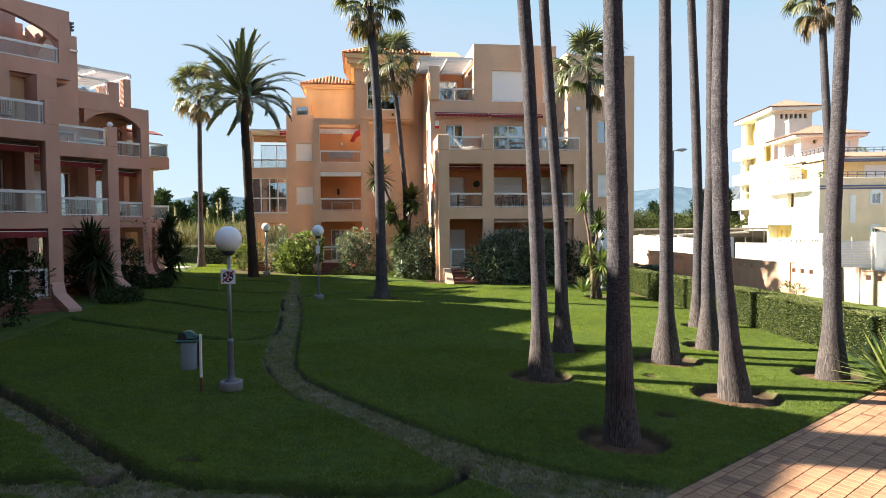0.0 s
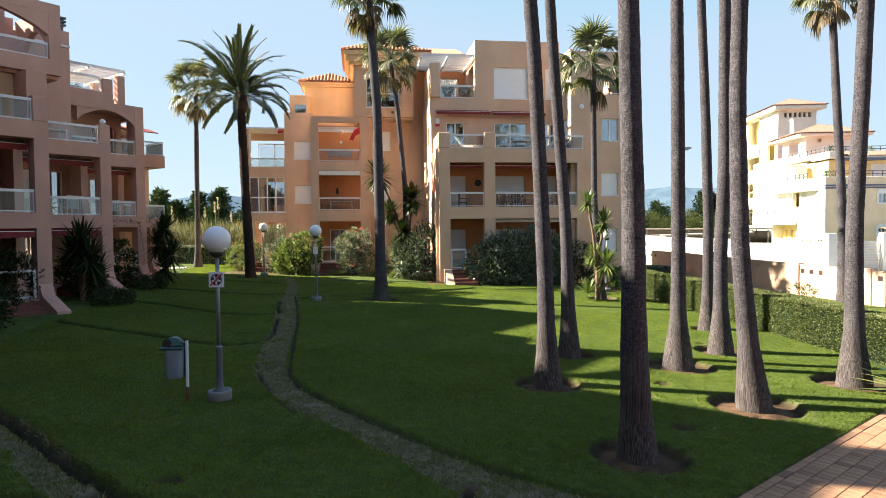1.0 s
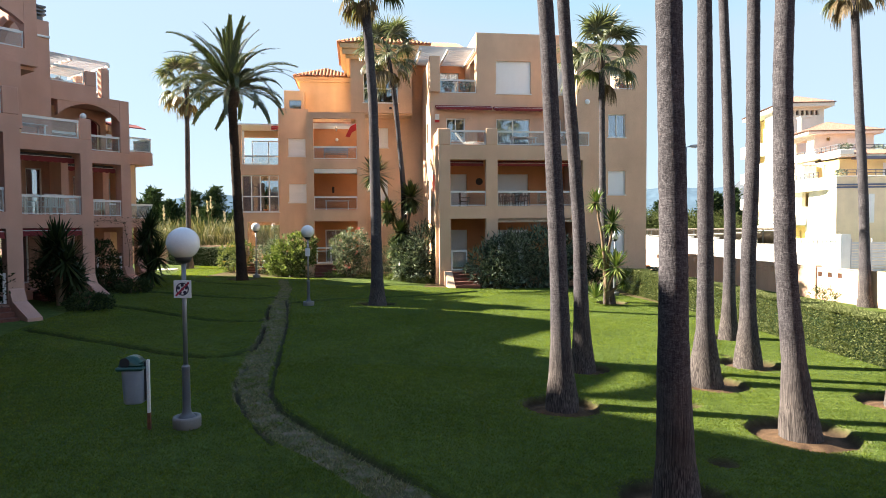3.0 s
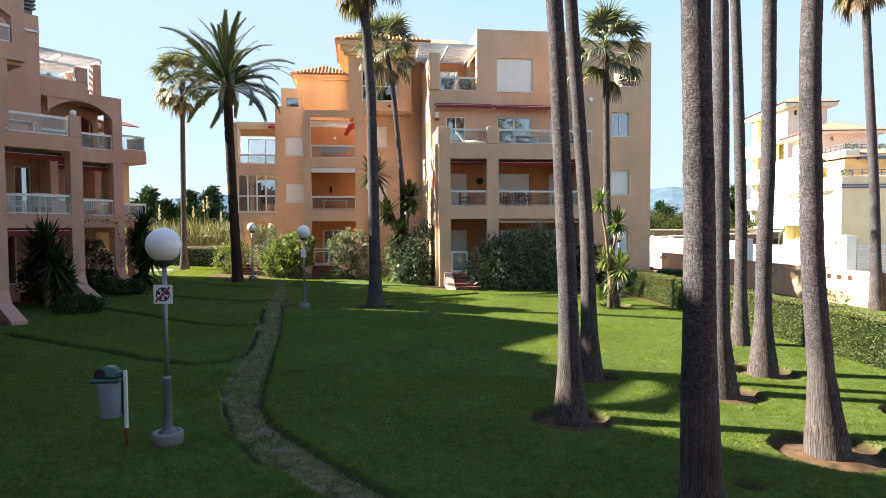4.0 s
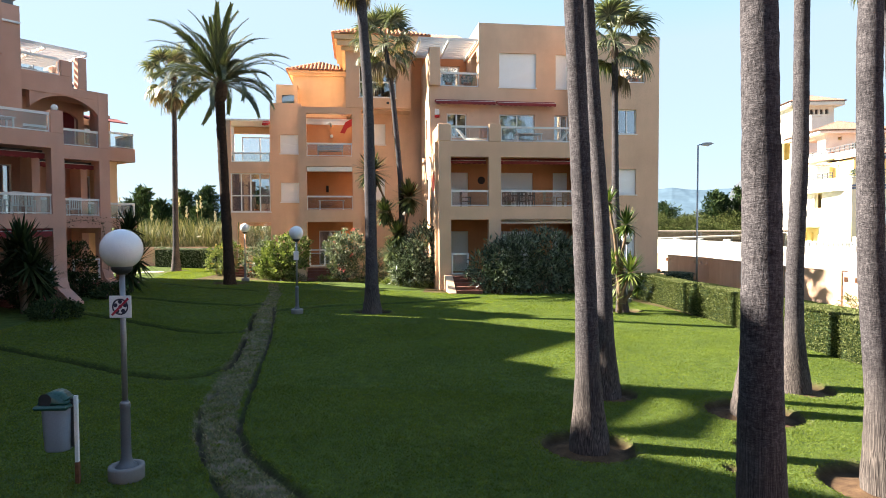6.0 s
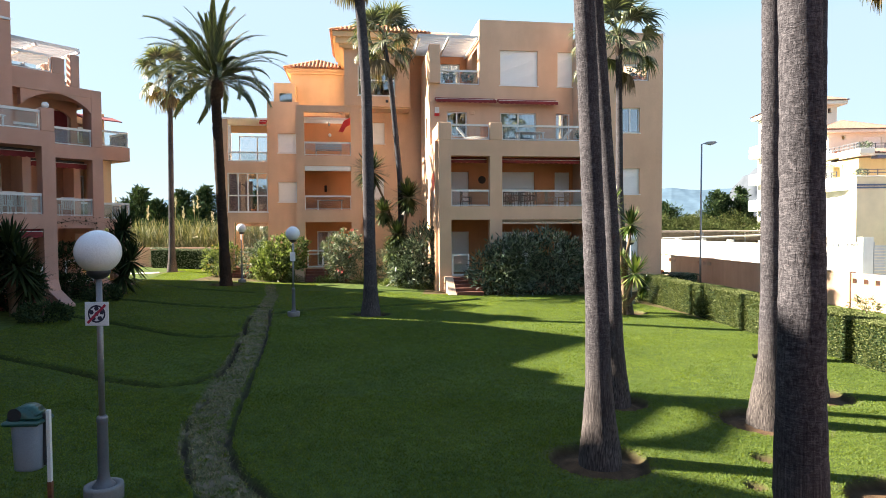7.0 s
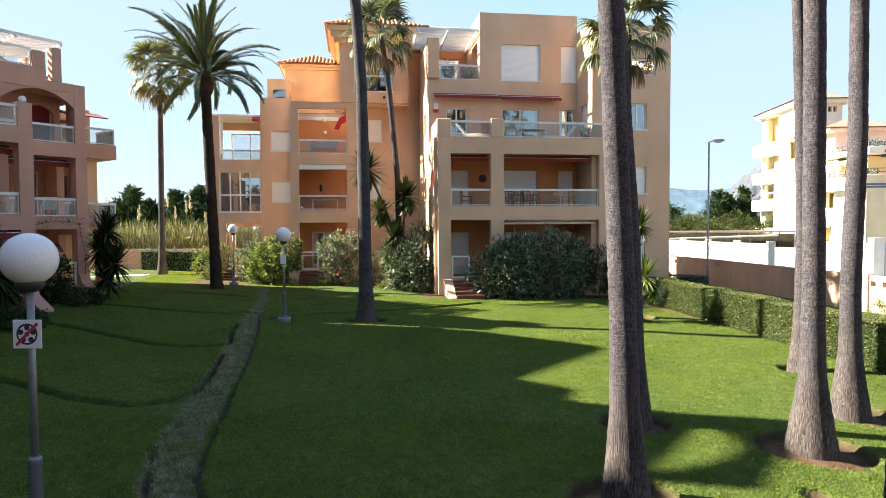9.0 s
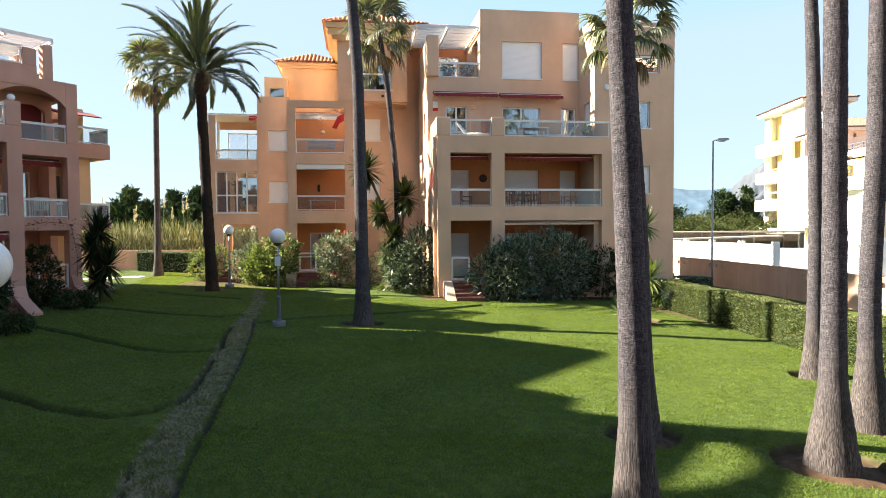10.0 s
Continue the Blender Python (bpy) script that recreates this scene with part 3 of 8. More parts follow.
def poly_dist(px, py, pts):
    best = np.full(px.shape, 1e9)
    for (ax, ay), (bx, by) in zip(pts, pts[1:]):
        dx, dy = bx - ax, by - ay
        t = np.clip(((px - ax) * dx + (py - ay) * dy) / (dx * dx + dy * dy), 0, 1)
        best = np.minimum(best, np.hypot(px - ax - t * dx, py - ay - t * dy))
    return best


def track_dist(px, py):
    """Distance to the trodden track in shares of its half width."""
    best = np.full(px.shape, 1e9)
    for (ax, ay, ar), (bx, by, br) in zip(TRACK, TRACK[1:]):
        dx, dy = bx - ax, by - ay
        t = np.clip(((px - ax) * dx + (py - ay) * dy) / (dx * dx + dy * dy), 0, 1)
        best = np.minimum(best, np.hypot(px - ax - t * dx, py - ay - t * dy) / (ar + (br - ar) * t))
    return best


def wobble(x, y, s=1.0):
    return (np.sin(x * 2.3 * s + 1.3) * np.cos(y * 1.9 * s + 0.4) + 0.6 * np.sin(x * 5.1 * s - y * 4.3 * s) + 0.4 * np.sin(y * 9.7 * s + x * 7.9 * s)) / 2


def smooth(a, lo, hi):
    t = np.clip((a - lo) / (hi - lo), 0, 1)
    return t * t * (3 - 2 * t)


def pavement_side(x, y):
    """Metres beyond the lawn's edge, on the paved side."""
    return (x - PAV_O.x) * E_DIR.y - (y - PAV_O.y) * E_DIR.x


def lawn_map(x, y):
    """Height change, worn turf, bare earth, dry ground and dark earth with painted shade at places of the plan."""
    w = wobble(x, y)
    worn = 1 - smooth(track_dist(x, y) + 0.14 * w, 0.8, 1.15)
    for pts, r in WORN:
        worn = np.maximum(worn, 1 - smooth(poly_dist(x, y, pts) + 0.10 * w, r * 0.75, r * 1.25))
    dz = -0.05 * worn + 0.016 * worn * wobble(x, y, 3.1)
    e = poly_dist(x, y, EDGE) + 0.03 * w
    cut = 1 - smooth(np.minimum(e, poly_dist(x, y, EDGE_LEFT) + 0.04 * w + 0.02), 0.02, 0.075)
    earth = np.zeros(x.shape)
    # dark earth in the cuts, darkened further for the shadow they hold
    soil_shade = 0.9 * cut
    dz -= 0.09 * cut
    for pts in TRENCH:
        c = 1 - smooth(poly_dist(x, y, pts) + 0.025 * w, 0.04, 0.10)
        soil_shade = np.maximum(soil_shade, c)
        dz -= 0.17 * c
        dz += 0.05 * (1 - smooth(poly_dist(x, y - 0.30, pts), 0.1, 0.3))
    for px, py, r in PITS:
        d = np.hypot(x - px, (y - py)) + 0.05 * w
        c = 1 - smooth(d, r * 0.9, r)
        earth = np.maximum(earth, c)
        dz -= 0.13 * c - 0.06 * (1 - smooth(d, r * 0.4, r * 0.75))
        # dark ring paints the shade under the pit's rim
        soil_shade = np.maximum(soil_shade, 0.7 * c * smooth(d, r * 0.66, r * 0.86))
        worn = np.maximum(worn, 0.35 * (1 - smooth(d, r, r * 1.25)))
    for px, py, r in HOLES:
        c = 1 - smooth(np.hypot(x - px, y - py) + 0.05 * w, r * 0.5, r)
        # small holes darkened the same way, earth and shade together
        soil_shade = np.maximum(soil_shade, c * 0.7)
        earth = np.maximum(earth, c)
        dz -= 0.10 * c
    dz += 0.018 * np.sin(x * 0.9 + 0.4) * np.sin(y * 0.7)
    pave = smooth(pavement_side(x, y), -0.06, 0.02) * (y < 30) * (x > -2)
    dz = dz * (1 - pave) - 0.06 * pave
    worn, earth = worn * (1 - pave), np.maximum(earth, pave)
    # beds in front of the houses and the bare strip under the hedge
    bed = smooth(0.149 * (x - 0.3) * -1 + 0.989 * (y - 35.0), -1.35, -1.05) * (x > -1.4) * (x < 11.0)
    bed = np.maximum(bed, smooth(-0.149 * (x - 0.3) + 0.989 * (y - 35.0), 4.1, 4.6) * (x <= -1.4) * (x > -14))
    earth = np.maximum(earth, bed * 0.8)
    hedge = smooth(x - (9.75 - 0.06 * (y - 20.0) + np.minimum(0, 0.16 * (24 - y))), 0.1, 0.4) * (y > 10)
    hedge = hedge * (1 - smooth(x - (9.75 - 0.06 * (y - 20.0) + np.minimum(0, 0.16 * (24 - y))), 1.3, 1.7))
    earth = np.maximum(earth, 0.7 * hedge * (pave < 0.5))
    dry = smooth(np.hypot(x, y - 20), 60, 75) * 0.8
    return dz, worn, earth, dry, soil_shade * (pave < 0.5)


def ground_z(x, y):
    d = lawn_map(np.array([float(x)]), np.array([float(y)]))[0][0]
    return gz(x) + d


def build_ground():
    def axis(lo, hi, fine, far):
        a = [lo - 1e-9]
        core = list(np.arange(lo, hi + fine / 2, fine))
        out, s, p = [], fine, core[-1]
        while p < far:
            s *= 1.35
            p += s
            out.append(p)
        low, s, p = [], fine, core[0]
        while p > -far:
            s *= 1.35
            p -= s
            low.append(p)
        return np.array(low[::-1] + core + out)

    xs, ys = axis(-15.0, 11.0, 0.062, 4200), axis(5.4, 34.0, 0.062, 4200)
    gx, gy = np.meshgrid(xs, ys)
    x, y = gx.ravel(), gy.ravel()
    dz, worn, earth, dry, soil_shade = lawn_map(x, y)
    z = -0.0236 * np.clip(x, -19, 20) + dz
    far = smooth(np.hypot(x, y - 20), 60, 120)
    z = z * (1 - far) - 0.5 * far
    nx, ny = len(xs), len(ys)
    i = np.arange(nx * ny).reshape(ny, nx)
    f = np.stack([i[:-1, :-1], i[:-1, 1:], i[1:, 1:], i[1:, :-1]], -1).reshape(-1, 4)
    me = mesh_from("ground", np.stack([x, y, z], 1), f)
    at = me.color_attributes.new("wear_shade", "FLOAT_COLOR", "POINT")
    at.data.foreach_set("color", np.stack([worn, earth, dry, soil_shade], 1).astype("f").ravel())
    me.polygons.foreach_set("use_smooth", [True] * len(me.polygons))
    ob = part_of("ground", me, GROUND, None)
    tagged(ob, "mown green lawn with worn grass tracks and bare earth rings round the palms", "lawn", kind="structure")


build_ground()


def in_front_of_houses(x, y):
    r = -0.149 * (x - 0.3) + 0.989 * (y - 35.0)
    return np.where(x > -1.5, r < -1.2, r < 4.3 + 12.0 * (x < -13.5)) & (y < 45.5)


def build_grass():
    """Lawn blades, thicker near the walk, and pale ragged blades on the worn tracks."""
    rng = np.random.default_rng(5)
    sets = []
    for y0, y1, n in ((5.6, 10.0, 330000), (10.0, 16.0, 330000), (16.0, 24.0, 230000), (24.0, 29.9, 100000), (29.9, 34.0, 60000), (34.0, 45.5, 60000)):
        x = rng.uniform(-15, 10.6, n) if y0 < 34 else rng.uniform(-20, -7, n)
        y = rng.uniform(y0, y1, n)
        sets.append(np.stack([x, y], 1))
    p = np.concatenate(sets)
    x, y = p[:, 0], p[:, 1]
    keep = in_front_of_houses(x, y) & (x > -12.4 - 0.22 * (y - 20)) & (pavement_side(x, y) < -0.02) & (np.abs(x) < 0.78 * y + 2.5) & (x > -21)
    x, y = x[keep], y[keep]
    dz, worn, earth, dry, soil_shade = lawn_map(x, y)
    earth = np.maximum(earth, soil_shade)
    z = -0.0236 * np.clip(x, -19, 20) + dz - 0.004
    dist = np.hypot(x, y)
    for name, sel, mat_, h0, h1, label in (
        ("grass", ((worn < 0.45) | (wobble(x, y, 1.7) > 0.28)) & (earth < 0.3), GRASS_BLADE, 0.02, 0.036, "short dense green lawn grass"),
        ("worn_grass", (worn >= 0.45) & (earth < 0.6) & (rng.random(len(x)) < 0.28 + 0.5 * (wobble(x, y, 2.3) < 0.2)), WORN_BLADE, 0.02, 0.06, "sparse trodden pale grass on the track"),
    ):
        k = np.flatnonzero(sel)
        n = len(k)
        b = np.stack([x[k], y[k], z[k]], 1)
        h = rng.uniform(h0, h1, n) * (0.85 + 0.25 * wobble(x[k], y[k], 0.8))
        wd = (0.0035 + 0.00045 * dist[k]) * rng.uniform(0.8, 1.3, n)
        a = rng.uniform(0, 2 * math.pi, n)
        s = np.stack([np.cos(a), np.sin(a), np.zeros(n)], 1) * wd[:, None]
        lean = rng.normal(0, 0.75, (n, 2)) * h[:, None]
        tip = b + np.concatenate([lean, h[:, None]], 1)
        v = np.stack([b - s, b + s, tip], 1).reshape(-1, 3)
        ob = part_of(name, mesh_from(name, v, np.arange(3 * n).reshape(n, 3)), mat_, None)
        tagged(ob, label, "grass", kind="stuff")


build_grass()

# ---- tan apartment house across the lawn ----
MAIN = pose(0.3, 35.0, 0, 0, 0, 8.5)


def roof_tiles(parent, x0, x1, y0, y1, z0, z1, pitch_axis="y", material=None, run=0.24, name="roof_tiles"):
    """Rows of barrel tiles from an eave at y0 up to y1."""
    bm = bmesh.new()
    n = max(2, int((x1 - x0) / run))
    w = (x1 - x0) / n
    k = 6
    for i in range(n):
        xa = x0 + i * w
        for a, b in ((xa, xa + w * 0.62), (xa + w * 0.62, xa + w)):
            up = 1 if a == xa else -0.6
            pts = [(a + (b - a) * j / k, up * 0.06 * math.sin(math.pi * j / k)) for j in range(k + 1)]
            lo = [bm.verts.new((px, y0, z0 + pz)) for px, pz in pts]
            hi = [bm.verts.new((px, y1, z1 + pz)) for px, pz in pts]
            for j in range(k):
                bm.faces.new((lo[j], lo[j + 1], hi[j + 1], hi[j]))
    ob = part(name, bm, material or TILE_ROOF, parent, "", True)
    return ob


def hip_roof(parent, x0, x1, y0, y1, z0, rise, material=None):
    """A tiled hip roof: four slopes of barrel tiles over solid slopes."""
    cx, cy = (x0 + x1) / 2, (y0 + y1) / 2
    half = min(x1 - x0, y1 - y0) / 2
    rx = max(0.0, (x1 - x0) / 2 - half)
    ry = max(0.0, (y1 - y0) / 2 - half)
    bm = bmesh.new()
    c = [bm.verts.new(p) for p in ((x0, y0, z0), (x1, y0, z0), (x1, y1, z0), (x0, y1, z0))]
    if rx > 0:
        r = [bm.verts.new((cx - rx, cy, z0 + rise)), bm.verts.new((cx + rx, cy, z0 + rise))]
        for f in ((c[0], c[1], r[1], r[0]), (c[1], c[2], r[1]), (c[2], c[3], r[0], r[1]), (c[3], c[0], r[0]), c[::-1]):
            bm.faces.new(f)
    else:
        r = [bm.verts.new((cx, cy - ry, z0 + rise)), bm.verts.new((cx, cy + ry + 0.001, z0 + rise))]
        for f in ((c[0], c[1], r[0]), (c[1], c[2], r[1], r[0]), (c[2], c[3], r[1]), (c[3], c[0], r[0], r[1]), c[::-1]):
            bm.faces.new(f)
    roof = part("roof", bm, material or TILE_ROOF, parent, "terracotta tiled hip roof")
    # barrel tiles on the slopes, cut to the hips
    bm = bmesh.new()
    slope = rise / half

    def row(ax, ay, bx, by, rad=0.075):
        za, zb = z0 + 0.03, z0 + 0.03 + slope * math.hypot(bx - ax, by - ay)
        d = Vector((bx - ax, by - ay, zb - za))
        if d.length < 0.15:
            return
        d.normalize()
        s = Vector((-d.y, d.x, 0)).normalized()
        u = s.cross(d)
        if u.z < 0:
            u = -u
        prev = None
        for j in range(6):
            a = math.pi * j / 5
            o = s * math.cos(a) * rad + u * math.sin(a) * rad * 0.9
            cur = (bm.verts.new(Vector((ax, ay, za)) + o), bm.verts.new(Vector((bx, by, zb)) + o))
            if prev:
                bm.faces.new((prev[0], cur[0], cur[1], prev[1]))
            prev = cur

    run = 0.23
    for i in range(int((x1 - x0) / run)):
        x = x0 + (i + 0.5) * run
        d = min(half, x - x0, x1 - x)
        row(x, y0 - 0.06, x, y0 + d)
        row(x, y1 + 0.06, x, y1 - d)
    for i in range(int((y1 - y0) / run)):
        y = y0 + (i + 0.5) * run
        d = min(half, y - y0, y1 - y)
        row(x0 - 0.06, y, x0 + d, y)
        row(x1 + 0.06, y, x1 - d, y)
    part("barrel_tiles", bm, material or TILE_ROOF, roof, "", True)
    return roof


def pergola(parent, x0, x1, y0, y1, z, n=9):
    """White boards on edge over slim beams."""
    p = new("pergola")
    p.parent = parent
    for i in range(n):
        t = (i + 0.5) / n
        y = y0 + (y1 - y0) * t
        part("slat", boxes((x0, x1, y - 0.022, y + 0.022, z - 0.04, z + 0.10)), SLAT, p)
    for x in (x0 + 0.1, (x0 + x1) / 2, x1 - 0.1):
        part("beam", boxes((x - 0.04, x + 0.04, y0, y1, z - 0.16, z - 0.042)), WHITE, p)
    return p


def wall_lamp(parent, x, y, z, r=0.13):
    bm = bmesh.new()
    bmesh.ops.create_uvsphere(bm, u_segments=14, v_segments=8, radius=r, matrix=Matrix.Translation((x, y - 0.03, z)) @ Matrix.Diagonal((1, 0.45, 1, 1)))
    return part("wall_lamp", bm, WHITE, parent, "round white bulkhead lamp", True)


def main_house():
    h = thing("apartment_building", "four-storey tan stucco apartment building with glass balconies and tiled roof", "building", MAIN)
    ROOF_R = 13.86
    # wing on the right: balcony frame in front
    part("balcony_wall", panel(-0.95, 7.24, -0.5, 7.33, 0.0, 0.35, [(-0.36, 1.54, 0.75, 3.48), (2.15, 6.82, 0.75, 3.48), (-0.36, 1.54, 4.13, 6.57), (2.15, 6.82, 4.13, 6.57)]), TAN, h)
    part("parapet", boxes((-1.0, -0.36, -0.01, 0.36, 7.34, 8.16), soft=0.02), TAN, h)
    part("parapet", boxes((1.54, 2.15, -0.01, 0.36, 7.34, 8.2), soft=0.02), TAN, h)
    part("parapet", boxes((-1.0, -0.72, 0.37, 2.2, 7.34, 8.1), soft=0.02), TAN, h)
    for z in (0.75, 4.0, 7.18):
        part("floor_slab", boxes((-0.94, 6.56, 0.352, 2.398, z - 0.28, z)), CLAY_FLOOR, h)
    part("loggia_end", boxes((6.57, 6.81, 0.352, 2.64, 0.2, 6.9)), TAN, h)
    # rooms behind the balconies
    holes0 = [(-0.0, 0.93, 0.76, 2.88), (2.68, 4.46, 0.76, 2.86), (5.55, 6.35, 0.76, 2.86)]
    holes1 = [(0.0, 0.92, 4.01, 5.99), (2.69, 4.46, 4.01, 6.0), (5.56, 6.38, 4.01, 6.0)]
    part("inner_wall", panel(-1.1, 6.55, 0.2, 6.9, 2.4, 2.65, holes0 + holes1), ORANGE, h)
    holes2 = [(-0.22, 0.84, 7.85, 9.1), (2.62, 4.55, 7.2, 9.1), (5.62, 6.40, 7.2, 9.1)]
    holes3 = [(2.60, 4.62, 10.52, 12.33), (5.7, 6.52, 10.52, 12.33)]
    part("upper_wall", panel(-1.1, 6.55, 6.9, 10.5, 2.4, 2.65, holes2), TAN, h)
    part("top_wall", panel(1.5, 6.55, 10.5, ROOF_R, 2.4, 2.65, holes3), TAN, h)
    for a, b, c, d in holes0[:1] + holes1[:1]:
        window(h, a, b, c, d, 2.4, 1, "shutter", False)
    for a, b, c, d in holes0[1:] + holes1[1:]:
        window(h, a, b, c, d, 2.4, 2, "shutter", False)
    window(h, *holes2[0], 2.4, 2, "glass")
    window(h, *holes2[1], 2.4, 2, "curtain", False)
    window(h, *holes2[2], 2.4, 2, "curtain", False)
    for q in holes3:
        window(h, *q, 2.4, 1, "shutter")
    # back and ceilings painted dark for the shade indoors
    part("dark_room_back", boxes((-1.0, 6.5, 4.6, 4.7, 0.8, 10.4)), ROOM_SHADE, h)
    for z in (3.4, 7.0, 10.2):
        part("ceiling_slab", boxes((-1.0, 6.5, 2.66, 4.6, z, z + 0.2)), ROOM_SHADE, h)
    # terrace on the top floor
    part("parapet", boxes((-1.15, -0.58, 2.15, 2.66, 10.5, 12.45), soft=0.02), TAN, h)
    part("side_wall", side_panel(2.66, 9.0, 6.9, ROOF_R, 1.5, 1.75, [(3.0, 4.6, 10.5, 12.6)]), TAN, h)
    balustrade(h, -0.56, 1.48, 2.5, 10.5, 11.26, 2)
    part("terrace_wall", panel(-1.1, 1.49, 10.5, 12.9, 6.2, 6.4, [(-0.2, 1.1, 10.55, 12.5)]), ORANGE, h)
    window(h, -0.2, 1.1, 10.55, 12.5, 6.2, 2, "curtain", False)
    part("floor_slab", boxes((-1.09, 1.49, 2.66, 6.2, 10.2, 10.45)), CLAY_FLOOR, h)
    part("floor_slab", boxes((1.76, 6.5, 2.66, 4.99, ROOF_R - 0.5, ROOF_R - 0.3)), CONCRETE, h)
    part("back_wall", panel(-1.1, 1.49, -0.5, ROOF_R - 0.02, 8.8, 9.0), TAN, h)
    part("back_wall", panel(1.76, 6.81, -0.5, ROOF_R - 0.02, 5.0, 5.2), TAN, h)
    part("back_wall", panel(6.82, 10.29, -0.5, 12.84, 11.0, 11.2), TAN, h)
    pergola(h, -1.7, 1.48, 2.3, 6.4, 12.95, 10)
    # sun-struck flank with its stair windows
    part("flank_wall", side_panel(0.36, 6.9, -0.5, 7.33, -1.1, -0.85, [(0.7, 1.7, 4.13, 6.0), (0.7, 1.7, 0.75, 3.0), (3.4, 4.2, 4.6, 5.7), (3.4, 4.2, 1.4, 2.6)]), TAN, h)
    part("flank_wall", side_panel(2.67, 6.9, 7.332, 12.4, -1.1, -0.85, [(3.6, 4.4, 7.9, 9.0)]), TAN, h)
    bm = arch_fill(0.7, 1.7, 5.5, 6.0, -1.1, -0.85)
    for v in bm.verts:
        v.co.x, v.co.y = v.co.y, v.co.x
    part("arch", bm, TAN, h)
    balustrade(h, 0.7, 1.7, -1.0, 4.13, 4.95, 1, "y")
    part("arch_shade", boxes((-0.75, -0.70, 0.75, 1.65, 4.9, 6.5)), RED_CLOTH, h, "red canvas blind")
    for z0, z1, y0, y1 in ((4.6, 5.7, 3.4, 4.2), (1.4, 2.6, 3.4, 4.2), (7.9, 9.0, 3.6, 4.4)):
        part("stair_window", boxes((-0.98, -0.92, y0, y1, z0, z1)), GLASS_WIN, h)
    # right-hand block
    holesR = [(8.35, 9.33, 7.85, 9.1), (8.35, 9.34, 4.75, 6.05), (8.35, 9.3, 1.5, 2.9), (8.45, 9.8, 10.45, 11.3)]
    part("block_wall", panel(7.242, 10.55, -0.5, 12.84, 0.3, 0.55, holesR), TAN, h)
    part("block_wall", panel(6.56, 7.24, 7.35, 12.84, 0.3, 0.55), TAN, h)
    part("block_flank", side_panel(0.552, 2.66, 7.2, 13.0, 6.56, 6.8, [(0.95, 1.75, 7.2, 9.15)]), TAN, h)
    part("flank_door", boxes((6.66, 6.72, 0.95, 1.75, 7.2, 9.15)), WHITE, h, "white balcony door")
    part("block_flank", side_panel(0.552, 11.2, -0.5, 12.84, 10.3, 10.55), TAN, h)
    part("block_floor", boxes((6.82, 10.28, 0.56, 4.59, 10.1, 10.3)), CREAM, h)
    window(h, *holesR[0], 0.3, 2, "glass")
    window(h, *holesR[1], 0.3, 1, "shutter")
    window(h, *holesR[2], 0.3, 1, "shutter")
    balustrade(h, 8.46, 9.79, 0.42, 10.46, 11.28, 2)
    part("terrace_back", boxes((8.3, 10.0, 3.4, 3.5, 10.302, 11.0)), WHITE, h)
    # dark sheet painted as the shade behind the block's windows
    part("dark_room_back", boxes((6.9, 10.2, 2.0, 2.1, 0.8, 10.2)), ROOM_SHADE, h)
    wall_lamp(h, 7.15, 0.28, 9.73, 0.14)
    part("wall_vent", boxes((0.98, 1.24, 2.36, 2.398, 8.95, 9.15), soft=0.02), TAN, h)
    # balcony fittings
    balustrade(h, -0.35, 1.53, 0.12, 4.14, 4.94, 2)
    balustrade(h, 2.16, 6.81, 0.12, 4.14, 4.94, 4)
    balustrade(h, -0.35, 1.53, 0.12, 7.335, 8.1, 2)
    balustrade(h, 2.16, 7.2, 0.12, 7.335, 8.1, 4)
    balustrade(h, 0.4, 2.3, 7.18, 7.335, 8.1, 2, "y")
    folded_awning(h, -0.85, 2.32, 2.4, 9.72)
    folded_awning(h, 2.42, 5.6, 2.4, 9.70)
    folded_awning(h, -0.33, 1.5, 0.8, 6.5, 0.3)
    folded_awning(h, 2.18, 6.8, 0.8, 6.5, 0.3)
    folded_awning(h, 2.18, 6.8, 0.62, 3.42, 0.32, AWNING_PALE, 0.05)
    bm = bmesh.new()
    bmesh.ops.create_circle(bm, cap_ends=True, radius=0.2, segments=18, matrix=Matrix.Translation((1.62, 2.37, 5.58)) @ Matrix.Rotation(math.pi / 2, 4, "X"))
    ext = bmesh.ops.extrude_face_region(bm, geom=list(bm.faces))
    for g in ext["geom"]:
        if isinstance(g, bmesh.types.BMVert):
            g.co.y -= 0.03
    part("wall_plate", bm, TEAK, h, "round carved wall plate")
    part("alarm_box", boxes((-0.85, -0.62, 2.33, 2.4, 9.0, 9.3), soft=0.01), WHITE, h)
    part("alarm_sign", boxes((-0.86, -0.61, 2.34, 2.4, 8.85, 8.98)), RED_CLOTH, h)
    # gate, stairs and wing wall
    gate = new("balcony_gate")
    gate.parent = h
    part("frame", boxes((-0.33, -0.25, 0.08, 0.14, 0.77, 1.82), (0.45, 0.53, 0.08, 0.14, 0.77, 1.82), (-0.25, 0.45, 0.08, 0.14, 1.74, 1.82), (-0.25, 0.45, 0.08, 0.14, 0.77, 0.85)), WHITE, gate)
    part("panel", boxes((-0.25, 0.45, 0.10, 0.12, 0.85, 1.74)), GLASS_RAIL, gate)
    steps(h, -0.32, 0.92, 0.0, 0.74, -0.02, 5)
    bm = bmesh.new()
    prism(bm, [(0, 0.75), (-0.45, 0.72), (-1.6, 0.02), (-1.62, -0.4), (0, -0.4)], -0.72, -0.36)
    for v in bm.verts:
        v.co.x, v.co.y = v.co.y, v.co.x
    bmesh.ops.recalc_face_normals(bm, faces=bm.faces)
    part("wing_wall", bm, TAN, h)
    bm = bmesh.new()
    box(bm, 1.72, 2.2, 3.2, 3.7, ROOF_R - 0.3, ROOF_R + 0.18)
